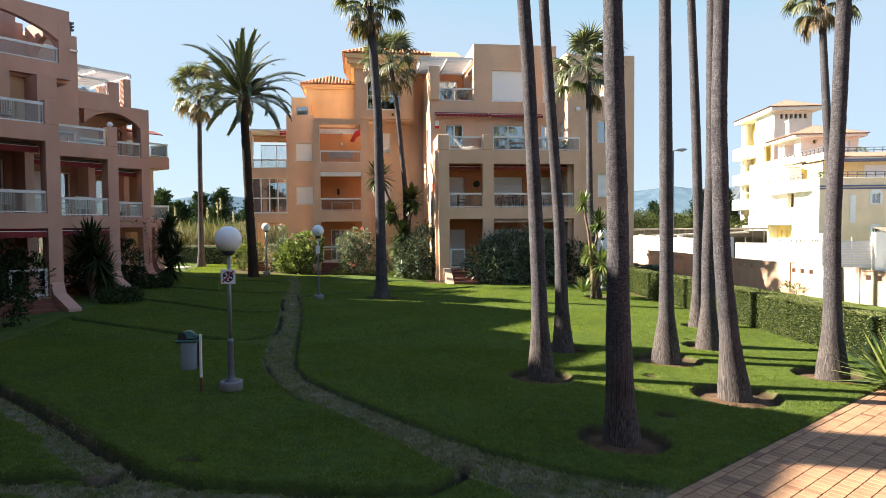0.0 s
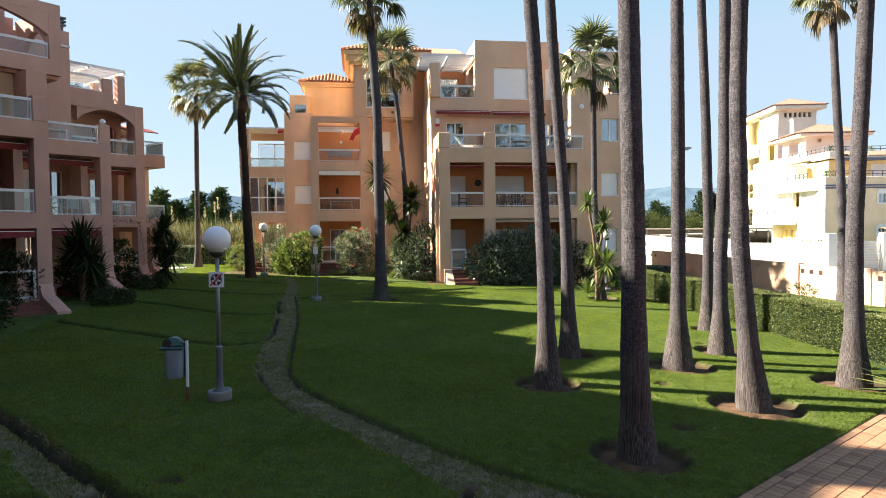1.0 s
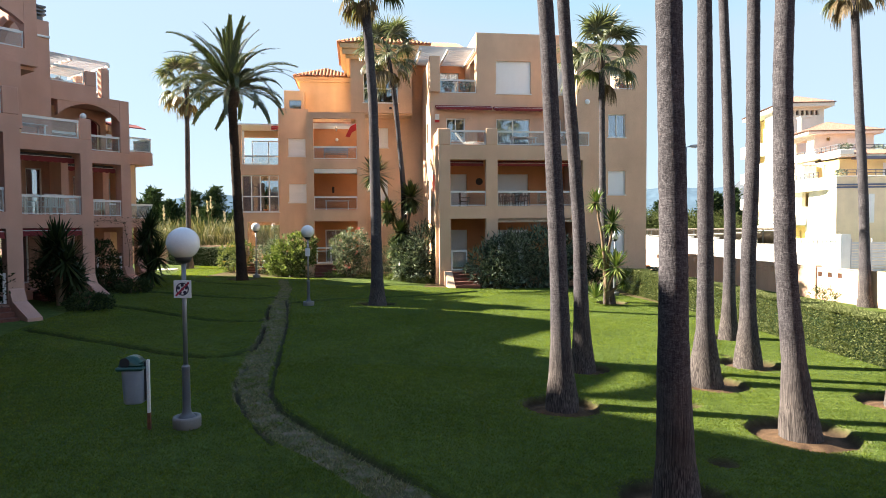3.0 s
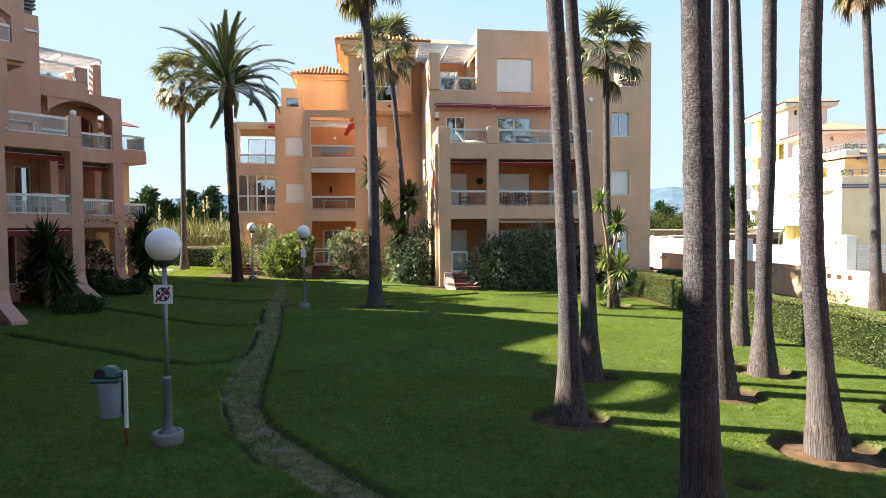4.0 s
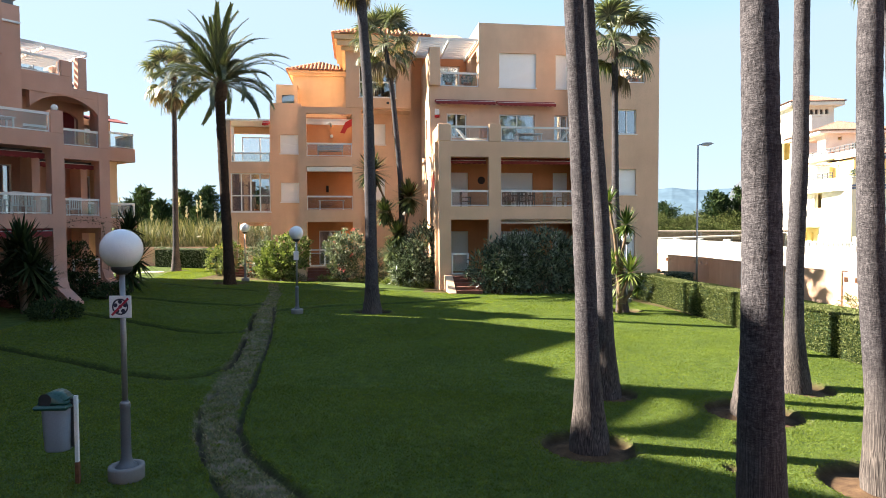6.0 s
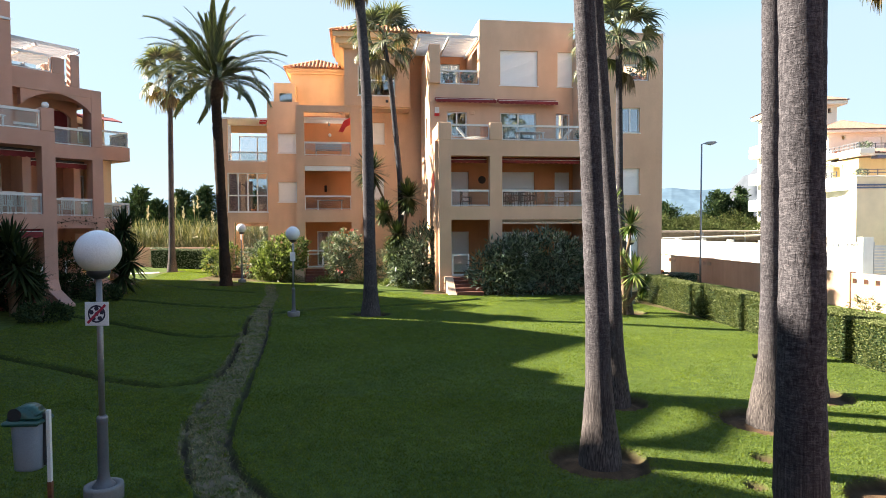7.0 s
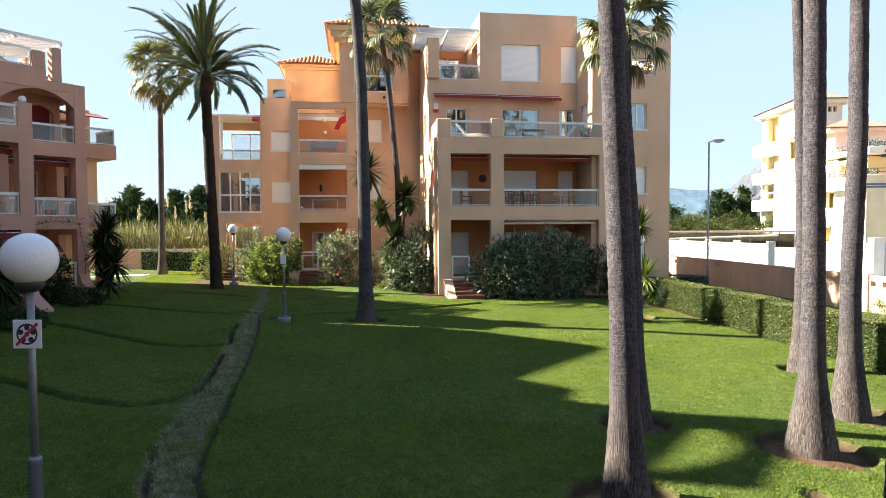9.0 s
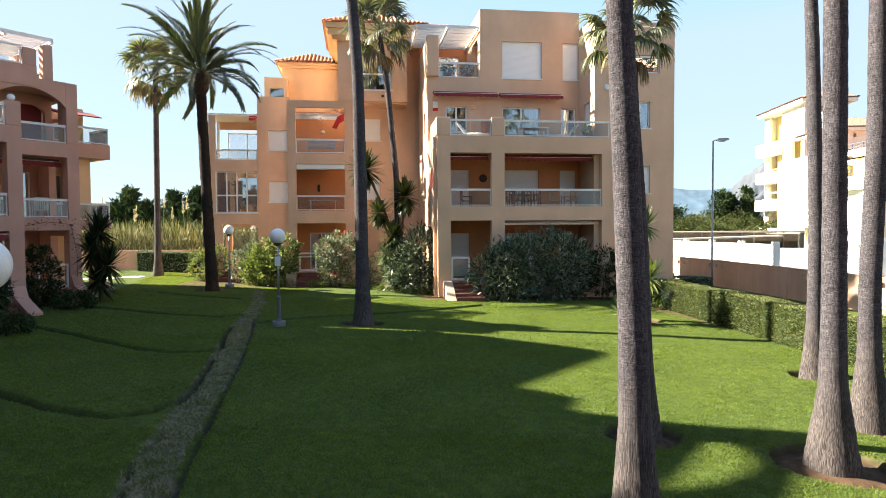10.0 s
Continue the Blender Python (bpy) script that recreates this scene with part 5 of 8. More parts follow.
    part("unseen_bay", boxes((-38.0, -20.0, -22.0, -2.0, -0.3, 15.0)), TAN_LEFT, h)
    return h


left_house()

# ---- unseen house added behind the walk to close it and block sky light ----
def unseen_rear_house():
    h = thing("apartment_building", "unseen plain rose-tan apartment building added behind the terrace to block sky light", "building", pose(-16.0, -9.0, 0, 0, 0, 0))
    holes = [(1.2 + 4.0 * i, 3.4 + 4.0 * i, z, z + 2.1) for i in range(11) for z in (0.8, 3.9, 7.0, 10.0)]
    bm = panel(0, 46, -0.5, 13.2, 0, 0.4, holes)
    for v in bm.verts:
        v.co.y = -v.co.y
    bmesh.ops.reverse_faces(bm, faces=bm.faces)
    part("wall", bm, TAN_LEFT, h)
    # dark sheet painted as indoor shade
    part("dark_room_back", boxes((0.1, 45.9, -2.5, -2.3, -0.5, 13.0)), ROOM_SHADE, h)
    for z in (3.4, 6.5, 9.6, 12.8):
        part("floor_slab", boxes((0.1, 45.9, -2.29, -0.402, z, z + 0.3)), CLAY_FLOOR, h)
    for i in range(11):
        for z in (3.9, 7.0, 10.0):
            part("pane", boxes((1.2 + 4.0 * i, 3.4 + 4.0 * i, -0.25, -0.24, z, z + 2.1)), GLASS_WIN, h)
    return h


unseen_rear_house()

# ---- street wall, pale house and distance ----
def street_wall():
    s = thing("garden_wall", "low pink rendered street wall with small square openings", "wall", None)
    pts = [(12.6, 55.0), (14.6, 47.4), (15.7, 42.4), (16.35, 36.9), (17.1, 31.8), (18.05, 27.9), (19.4, 22.0), (21.0, 15.4)]
    vents = [46.9, 43.2, 35.3, 30.9, 27.3, 24.0]
    for i, ((ax, ay), (bx, by)) in enumerate(zip(pts, pts[1:])):
        L = math.dist((ax, ay), (bx, by))
        z0 = gz((ax + bx) / 2)
        holes = []
        for y in vents:
            if by < y < ay:
                c = L * (ay - y) / (ay - by)
                holes += [(c + j - 0.12, c + j + 0.12, 1.08, 1.30) for j in (-0.55, 0.0, 0.55) if 0.2 < c + j < L - 0.2]
        m = Matrix.Translation((ax, ay, z0)) @ Matrix.Rotation(math.atan2(by - ay, bx - ax), 4, "Z")
        bm = panel(0, L - 0.02, -0.3, 1.47, -0.11, 0.11, holes)
        bm.transform(m)
        part("wall_panel", bm, PINK_WALL, s)
        bm = boxes((0.0, L - 0.02, -0.13, 0.13, 1.472, 1.52), soft=0.012)
        bm.transform(m)
        part("coping", bm, PINK_WALL, s)
        if i in (3, 4, 5):
            bm = boxes((L - 0.22, L + 0.2, -0.17, 0.17, -0.3, 1.56), soft=0.02)
            bm.transform(m)
            part("pier", bm, PINK_WALL, s)
    return s


street_wall()

# pale street sheet, hidden by the wall, added to bounce sunlight
bm_ = bmesh.new()
bm_.faces.new([bm_.verts.new(p) for p in ((15.9, 45.0, -0.44), (17.3, 34.0, -0.44), (18.8, 27.0, -0.44), (22.4, 13.0, -0.44), (60.0, 13.0, -0.44), (60.0, 46.4, -0.44), (27.6, 46.6, -0.44), (22.8, 50.0, -0.44))])
tagged(part("bounce_road", bm_, plain("pale_bounce_road", (0.42, 0.40, 0.37), 0.9, var=0.15, relief=0.3), None), "unseen pale concrete street added behind the garden wall to bounce sunlight", "street", kind="structure")


def far_wall():
    """White parapet wall across the street with a balustrade."""
    s = thing("white_wall", "long white rendered wall across the street", "wall", None)
    pts = [(17.0, 62.0), (18.4, 54.0), (20.3, 46.0)]
    for (ax, ay), (bx, by) in zip(pts, pts[1:]):
        L = math.dist((ax, ay), (bx, by))
        bm = boxes((0, L - 0.01, -0.12, 0.12, -1.2, 1.75), (0, L - 0.01, -0.16, 0.16, 1.752, 1.84))
        bm.transform(Matrix.Translation((ax, ay, 0.12)) @ Matrix.Rotation(math.atan2(by - ay, bx - ax), 4, "Z"))
        part("wall_panel", bm, CREAM_GREY, s)
    for k in range(6):
        t = k / 5
        x, y = 17.0 + 3.3 * t, 62.0 - 16.0 * t
        part("pier", boxes((x - 0.18, x + 0.18, y - 0.18, y + 0.18, -0.9, 2.12)), CREAM_GREY, s)
    return s


far_wall()


def pale_house():
    """Stepped cream and yellow house across the street: x to the right, y away along its sunny flank."""
    h = thing("apartment_building", "stepped cream and yellow apartment building with balconies and tiled roofs", "building", pose(29.45, 50.85, -0.5, 0, 0, -4))

    def flank(y0, y1, z0, z1, x, holes=(), m=None):
        part("flank_wall", side_panel(y0, y1, z0, z1, x, x + 0.3, holes), m or CREAM, h)

    # low block on the corner
    holesF = [(4.0, 4.6, 5.1, 5.9), (4.0, 4.6, 2.3, 3.15), (8.6, 9.2, 5.1, 5.9), (8.6, 9.2, 2.3, 3.15)]
    # front wall coloured as the shaded side of the cream house
    part("front_wall", panel(0.0, 16.0, -1.0, 7.1, 0.0, 0.3, holesF), CREAM_SHADE, h)
    for q in holesF:
        window(h, *q, 0.0, 2, "glass")
        part("window_trim", panel(q[0] - 0.16, q[1] + 0.16, q[2] - 0.08, q[3] + 0.06, -0.06, -0.002, [q]), WHITE, h)
        bm = bmesh.new()
        n = 10
        arc = [(q[0] - 0.16 + (q[1] - q[0] + 0.32) * i / n, q[3] + 0.062 + 0.26 * math.sin(math.pi * i / n) ** 0.7) for i in range(n + 1)]
        prism(bm, arc, -0.06, -0.002)
        part("window_hood", bm, WHITE, h)
    part("band", boxes((-0.06, 16.0, -0.06, -0.002, 6.26, 6.38)), BLUE_BAND, h)
    part("band", boxes((-0.06, 16.0, -0.06, -0.002, 6.46, 6.58)), BLUE_BAND, h)
    part("coping", boxes((-0.1, 16.0, -0.1, 0.34, 7.102, 7.2), soft=0.02), CREAM, h)
    part("shutter", boxes((2.35, 2.75, -0.05, -0.002, 3.6, 5.8)), WHITE, h)
    flank(0.302, 9.6, -1.0, 7.1, 0.0, [(4.3, 5.5, 4.95, 6.2), (4.8, 9.4, 2.1, 3.35)])
    part("loggia_back", side_panel(4.0, 9.58, 1.9, 6.25, 0.9, 1.1, [(5.2 + 1.1 * k, 5.55 + 1.1 * k, 2.2, 2.95) for k in range(4)]), YELLOW, h)
    # dark sheet painted as the shade behind the loggia's openings
    part("loggia_shade", boxes((1.3, 1.4, 4.0, 9.58, 1.9, 6.2)), ROOM_SHADE, h)
    for z in (2.0, 3.4, 4.85, 6.25):
        part("loggia_floor", boxes((0.302, 1.29, 4.0, 9.58, z - 0.1, z)), YELLOW, h)
    # rounded terrace parapet along the flank with its blue lines
    bm = bmesh.new()
    pts = [(-0.02, 0.9), (-0.55, 1.5), (-0.75, 2.6), (-0.75, 8.2), (-0.3, 9.0)]
    for (ax, ay), (bx, by) in zip(pts, pts[1:]):
        lo = [bm.verts.new(q) for q in ((ax, ay, 6.2), (bx, by, 6.2), (bx, by, 7.16), (ax, ay, 7.16), (0.0, ay, 6.2), (0.0, by, 6.2), (0.0, by, 7.16), (0.0, ay, 7.16))]
        for q in ((0, 1, 2, 3), (3, 2, 6, 7), (4, 5, 1, 0)):
            bm.faces.new([lo[i] for i in q])
    bmesh.ops.recalc_face_normals(bm, faces=bm.faces)
    part("rounded_parapet", bm, CREAM, h)
    for z in (6.28, 6.44):
        part("parapet_band", boxes((-0.775, -0.752, 2.6, 8.2, z, z + 0.07)), BLUE_BAND, h)
    # long lower balcony
    part("balcony_front", boxes((-1.05, -0.002, 4.6, 11.6, 3.42, 4.3), soft=0.06), CREAM, h)
    part("balcony_band", boxes((-1.075, -1.052, 4.7, 11.5, 3.5, 3.6)), BLUE_BAND, h)
    # set-back floor with the tiled lean-to
    part("upper_wall", panel(1.3, 16.0, 7.1, 8.7, 2.2, 2.45, [(4.6, 6.6, 7.15, 8.35), (8.5, 10.5, 7.15, 8.35)]), YELLOW, h)
    for q in ((4.6, 6.6, 7.15, 8.35), (8.5, 10.5, 7.15, 8.35)):
        window(h, *q, 2.2, 2, "shutter", False)
    flank(2.452, 9.6, 7.1, 8.7, 1.3, [(3.6, 4.6, 7.15, 8.4)], YELLOW)
    part("terrace_door", boxes((1.42, 1.48, 3.6, 4.6, 7.15, 8.4)), WHITE, h, "white terrace door")
    part("upper_band", boxes((2.2, 16.0, 1.4, 2.198, 8.62, 8.8)), BLUE_BAND, h)
    part("lean_to", boxes((1.0, 16.0, 1.5, 4.4, 8.802, 8.95)), CREAM, h)
    roof_tiles(h, 2.0, 16.0, 1.3, 3.9, 8.97, 9.55, material=TILE_ROOF_PALE)
    part("roof_curb", boxes((0.9, 1.99, 1.35, 9.6, 8.952, 9.35), soft=0.03), CREAM, h)
    bm = boxes((-0.1, 0.9, 5.0, 6.0, 7.162, 8.35))
    part("flue", bm, CREAM, h)
    roof_tiles(h, -0.25, 1.05, 4.85, 6.15, 8.37, 8.62, material=TILE_ROOF_PALE)
    part("terrace_floor", boxes((0.31, 15.9, 0.31, 9.5, 6.7, 6.95)), CLAY_FLOOR, h)
    part("terrace_floor", boxes((2.0, 15.9, 3.92, 9.5, 9.2, 9.4)), CLAY_FLOOR, h)
    # middle part between the low block and the tower
    flank(9.602, 21.85, -1.0, 10.1, 3.0)
    part("middle_front", panel(0.302, 3.0, -1.0, 7.1, 9.6, 9.85), CREAM, h)
    part("middle_roof", boxes((3.302, 15.9, 9.52, 21.8, 9.75, 10.0)), CLAY_FLOOR, h)
    # third floor under the hip roof
    part("third_wall", panel(4.2, 9.6, 10.1, 11.94, 12.4, 12.65, [(5.33, 5.67, 11.38, 11.72), (7.2, 8.8, 10.2, 11.6)]), CREAM, h)
    window(h, 7.2, 8.8, 10.2, 11.6, 12.4, 2, "shutter", False)
    flank(12.652, 17.4, 10.1, 11.94, 4.2, [(13.8, 16.0, 10.2, 11.66)])
    part("third_back", boxes((5.6, 9.5, 14.2, 14.4, 10.1, 11.9)), YELLOW, h)
    part("third_eave", boxes((3.35, 10.1, 11.7, 18.9, 11.942, 12.2), soft=0.03), CREAM, h)
    hip_roof(h, 3.25, 10.2, 11.6, 19.0, 12.21, 1.25, TILE_ROOF_PALE)
    # stair tower
    part("tower_front", panel(5.902, 9.7, -1.0, 16.15, 21.86, 22.2, [(6.25 + 0.51 * k, 6.6 + 0.51 * k, 15.34, 15.88) for k in range(6)]), CREAM, h)
    # dark sheet painted as the shade in the row of openings
    part("tower_gap_shade", boxes((6.1, 9.4, 22.22, 22.28, 15.2, 16.0)), ROOM_SHADE, h)
    flank(21.86, 31.14, -1.0, 16.15, 5.6, [(22.6, 24.6, 10.16, 12.6), (22.6, 24.6, 7.5, 9.57), (22.6, 24.6, 4.87, 6.5), (27.0, 30.3, 12.84, 16.1), (27.0, 30.3, 9.63, 11.53), (27.0, 30.3, 6.48, 8.32), (27.0, 30.3, 3.2, 5.23)])
    part("recess_back", boxes((6.7, 6.9, 22.21, 30.9, -1.0, 16.1)), YELLOW, h)
    for z in (4.8, 7.42, 10.08, 12.78):
        part("recess_floor", boxes((5.902, 6.69, 22.21, 30.9, z - 0.12, z)), YELLOW, h)
    part("tower_flank", side_panel(22.202, 31.14, 10.0, 16.15, 9.4, 9.7), CREAM, h)
    part("tower_back", boxes((5.6, 9.7, 31.142, 31.5, -1.0, 16.15)), CREAM, h)
    for z0, z1 in ((11.47, 12.93), (8.32, 9.63), (5.19, 6.52), (0.82, 3.27)):
        part("balcony", boxes((4.47, 5.598, 26.74, 31.4, z0, z1), soft=0.08), CREAM, h)
    for z in (10.0, 7.35, 4.72):
        part("ledge", boxes((5.3, 5.598, 22.3, 25.0, z - 0.16, z)), BLUE_BAND, h)
    for z in (6.8, 5.25):
        part("ledge", boxes((5.52, 5.598, 24.4, 26.7, z, z + 0.12)), BLUE_BAND, h)
    part("tower_eave", boxes((4.9, 10.4, 21.03, 31.98, 16.152, 16.55), soft=0.04), CREAM, h)
    hip_roof(h, 4.8, 10.5, 20.93, 32.1, 16.56, 1.13, TILE_ROOF_PALE)
    part("chimney", boxes((4.5, 5.35, 15.7, 16.45, 12.4, 14.1), soft=0.02), CREAM, h)
    part("chimney_cap", boxes((4.42, 5.43, 15.62, 16.53, 14.102, 14.22)), CREAM, h)

    def rail(x0, x1, y0, y1, z, material=POST_GREY):
        b = new("terrace_rail")
        b.parent = h
        n = max(2, int(math.hypot(x1 - x0, y1 - y0) / 0.7))
        for dz in (0.22, 0.45):
            bm = bmesh.new()
            tube(bm, [(x0, y0, z + dz), (x1, y1, z + dz)], 0.03, 6)
            part("bar", bm, material, b)
        for i in range(n + 1):
            t = i / n
            x, y = x0 + (x1 - x0) * t, y0 + (y1 - y0) * t
            part("baluster", boxes((x - 0.025, x + 0.025, y - 0.025, y + 0.025, z, z + 0.45)), material, b)

    rail(0.1, 15.5, 0.12, 0.12, 7.2)
    rail(-0.6, -0.6, 1.6, 8.8, 7.16)
    rail(-0.9, -0.9, 4.8, 11.4, 4.3)
    rail(2.1, 15.5, 4.0, 4.0, 9.55)
    rail(1.0, 1.0, 1.6, 9.4, 9.35)
    for x, y, z, seed in ((1.5, 1.7, 9.35, 31), (5.4, 4.2, 9.5, 32), (0.4, 0.2, 7.2, 33)):
        rng = np.random.default_rng(seed)
        p, d = blob_points(200, [(x, y, z + 0.22, 0.45, 0.3, 0.25)], rng, 0.3)
        part_of("planting", leaf_mesh("planting", p, d + rng.normal(0, 0.5, d.shape), 0.2, 0.06, rng), OLEANDER, h, "green trough planting")
    part("rear_wall", boxes((10.4, 16.0, 21.82, 22.0, -1.0, 9.74)), CREAM, h)
    part("end_wall", boxes((15.8, 16.0, 0.31, 21.8, -1.0, 9.2)), CREAM, h)
    return h


pale_house()


def gate_front():
    """The pale house's street front: curved low wall with pierced blocks, pier, slatted gate."""
    s = thing("street_front", "white garden wall with pierced blocks and a grey slatted gate", "wall", None)
    bm = bmesh.new()
    pts = [(22.9, 51.0), (25.0, 49.6), (26.2, 48.4), (27.0, 47.6), (27.5, 47.3)]
    for (ax, ay), (bx, by) in zip(pts, pts[1:]):
        v = [bm.verts.new(q) for q in ((ax, ay, -0.8), (bx, by, -0.8), (bx, by, 1.55), (ax, ay, 1.55), (ax + 0.1, ay + 0.22, -0.8), (bx + 0.1, by + 0.22, -0.8), (bx + 0.1, by + 0.22, 1.55), (ax + 0.1, ay + 0.22, 1.55))]
        for q in ((0, 1, 2, 3), (5, 4, 7, 6), (3, 2, 6, 7), (1, 5, 6, 2), (4, 0, 3, 7)):
            bm.faces.new([v[i] for i in q])
    bmesh.ops.recalc_face_normals(bm, faces=bm.faces)
    part("low_wall", bm, CREAM_GREY, s)
    for (ax, ay), (bx, by) in zip(pts[1:], pts[2:]):
        for k in range(4):
            t = (k + 0.5) / 4
            x, y = ax + (bx - ax) * t + 0.05, ay + (by - ay) * t + 0.1
            part("pierced_block", boxes((x - 0.06, x + 0.06, y - 0.05, y + 0.05, 1.552, 1.85)), CREAM_GREY, s)
        cop = boxes((-0.04, math.dist((ax, ay), (bx, by)) + 0.04, -0.12, 0.12, 1.852, 1.93))
        cop.transform(Matrix.Translation((ax + 0.05, ay + 0.1, 0)) @ Matrix.Rotation(math.atan2(by - ay, bx - ax), 4, "Z"))
        part("coping", cop, CREAM_GREY, s)
    part("pier", boxes((27.5, 28.2, 47.0, 47.6, -0.8, 2.3)), CREAM_GREY, s)
    part("pier", boxes((31.25, 31.85, 46.7, 47.2, -0.8, 2.35)), CREAM_GREY, s)
    part("house_pier", boxes((31.9, 36.0, 46.8, 48.2, -0.8, 2.3)), CREAM_GREY, s)
    for i in range(11):
        z = -0.3 + i * 0.19
        part("gate_slat", boxes((28.25, 31.2, 47.0, 47.04, z, z + 0.15)), GATE_GREY, s)
    for x in (28.25, 29.7, 31.1):
        part("gate_post", boxes((x, x + 0.06, 47.045, 47.1, -0.6, 2.0)), GATE_GREY, s)
    part("letter_box", boxes((32.6, 34.2, 46.74, 46.798, 1.1, 2.0)), WHITE, s)
    roof_tiles(s, 32.2, 36.2, 46.6, 48.4, 2.33, 2.7, material=TILE_ROOF_PALE)
    return s


gate_front()


def street_lamp(x, y, h):
    s = thing("street_lamp", "tall grey steel street lamp with a flat lantern", "street lamp", Matrix.Translation((x, y, gz(x))))
    bm = bmesh.new()
    tube(bm, [(0, 0, 0), (0, 0, 1.2), (0, 0, h)], [0.075, 0.06, 0.045], 12)
    part("pole", bm, GREY_METAL, s, "", True)
    bm = bmesh.new()
    tube(bm, [(0, 0, h - 0.02), (0.15, 0, h + 0.05), (0.4, 0, h + 0.06)], 0.03, 8)
    part("arm", bm, GREY_METAL, s)
    bm = bmesh.new()
    prism(bm, [(0.2, h + 0.02), (0.3, h + 0.14), (0.75, h + 0.16), (0.9, h + 0.08), (0.6, h - 0.06)], -0.14, 0.14)
    part("lantern", bm, GREY_METAL, s)
    return s


street_lamp(15.1, 43.0, 8.4)


def carport():
    s = thing("carport", "low flat carport roofs of weathered sheet over parked cars", "carport", pose(19.5, 68.0, -0.6, 0, 0, -12))
    bm = bmesh.new()
    prism(bm, [(-3.5, 3.0), (16.0, 3.05), (16.0, 3.2), (-3.5, 3.15)], -2.5, 2.5)
    part("roof", bm, SHEET_ROOF, s)
    bm = bmesh.new()
    prism(bm, [(-3.5, 2.25), (10.5, 2.75), (10.5, 2.87), (-3.5, 2.37)], -4.5, -2.6)
    part("lean_to_roof", bm, SHEET_PALE, s)
    part("back_wall", boxes((-3.5, 16.0, 2.6, 2.75, 0, 2.9)), SHEET_ROOF, s)
    for x in (-3.2, 1.0, 5.0, 8.7, 12.4, 15.7):
        for y in (-2.2, 2.2):
            part("post", boxes((x - 0.06, x + 0.06, y - 0.06, y + 0.06, 0, 3.0)), GREY_METAL, s)
    for x in (-3.2, 3.0, 10.2):
        part("post", boxes((x - 0.05, x + 0.05, -4.45, -4.35, 0, 2.3)), GREY_METAL, s)
    return s


carport()


def car(x, y, rz, body, label):
    """A plain parked saloon car."""
    c = thing("car", label, "car", pose(x, y, -0.6, 0, 0, rz), "cars under the carport")
    bm = bmesh.new()
    prism(bm, [(-2.1, 0.35), (2.1, 0.35), (2.15, 0.7), (1.3, 0.9), (0.6, 1.4), (-1.1, 1.42), (-1.8, 0.95), (-2.15, 0.8)], -0.85, 0.85)
    bmesh.ops.bevel(bm, geom=list(bm.edges), offset=0.07, segments=2, affect="EDGES")
    part("body", bm, body, c, "", True)
    for wx in (-1.3, 1.3):
        for wy in (-0.84, 0.84):
            bm = bmesh.new()
            bmesh.ops.create_cone(bm, cap_ends=True, segments=20, radius1=0.33, radius2=0.33, depth=0.2, matrix=Matrix.Translation((wx, wy, 0.33)) @ Matrix.Rotation(math.pi / 2, 4, "X"))
            part("wheel", bm, DARK_METAL, c)
    for wy in (-0.86, 0.86):
        part("side_window", boxes((-1.0, 0.55, wy - 0.01, wy + 0.01, 0.95, 1.3)), GLASS_WIN, c)
    return c


car(22.0, 67.5, 80, DARK_METAL, "dark parked car under the carport roof")
car(25.0, 66.8, 80, GREY_METAL, "grey parked car under the carport roof")


def lattice(rng, x, y, size):
    """Smooth value noise over the plan."""
    g = rng.uniform(-1, 1, (64, 64))
    u, v = x / size, y / size
    i, j = np.floor(u).astype(int), np.floor(v).astype(int)
    fu, fv = u - i, v - j
    fu, fv = fu * fu * (3 - 2 * fu), fv * fv * (3 - 2 * fv)
    q = lambda a, b: g[(i + a) % 64, (j + b) % 64]
    return (q(0, 0) * (1 - fu) + q(1, 0) * fu) * (1 - fv) + (q(0, 1) * (1 - fu) + q(1, 1) * fu) * fv


def ridge(name, label, az0, az1, dist, profile, material, seed, depth=700, rough=0.045):
    """A far ridge: a strip of terrain with gullies; profile gives (share of the width, height)."""
    rng = np.random.default_rng(seed)
    n, m = 260, 46
    az, s = np.meshgrid(np.linspace(radians(az0), radians(az1), n), np.linspace(0, 1, m + 1))
    t = (az - radians(az0)) / (radians(az1) - radians(az0))
    hgt = np.interp(t, [p[0] for p in profile], [p[1] for p in profile])
    r = dist - depth * (1 - s)
    x, y = np.sin(az) * r, np.cos(az) * r
    jag = sum(lattice(rng, x, y, size) * w for size, w in ((260, 1.0), (120, 0.6), (55, 0.45), (25, 0.3)))
    crease = 1 - np.abs(lattice(rng, x, y, 95)) * 1.6
    z = hgt * (s ** 1.15) * (1 + rough * (0.35 * jag + (0.8 * crease + 0.65 * jag) * (1 - s ** 3))) - 2
    v = np.stack([x, y, z], -1).reshape(-1, 3)
    far = np.stack([np.sin(az[0]) * (dist + depth), np.cos(az[0]) * (dist + depth), np.full(n, -2.0)], 1)
    i = np.arange(n * (m + 2)).reshape(m + 2, n)
    f = np.stack([i[:-1, :-1], i[:-1, 1:], i[1:, 1:], i[1:, :-1]], -1).reshape(-1, 4)
    ob = part_of(name, mesh_from(name, np.concatenate([v, far]), f), material, None, "", True)
    tagged(ob, label, "hill", kind="structure")


ridge("backdrop", "pale blue distant mountain range", -26, -6, 3800, [(0, 120), (0.25, 190), (0.5, 150), (0.75, 200), (0.9, 120), (1, 0)], HILL, 71)
ridge("backdrop", "pale blue distant mountain range", 12, 29, 3800, [(0, 0), (0.2, 185), (0.42, 212), (0.55, 195), (0.72, 200), (0.85, 190), (1, 150)], HILL, 72)
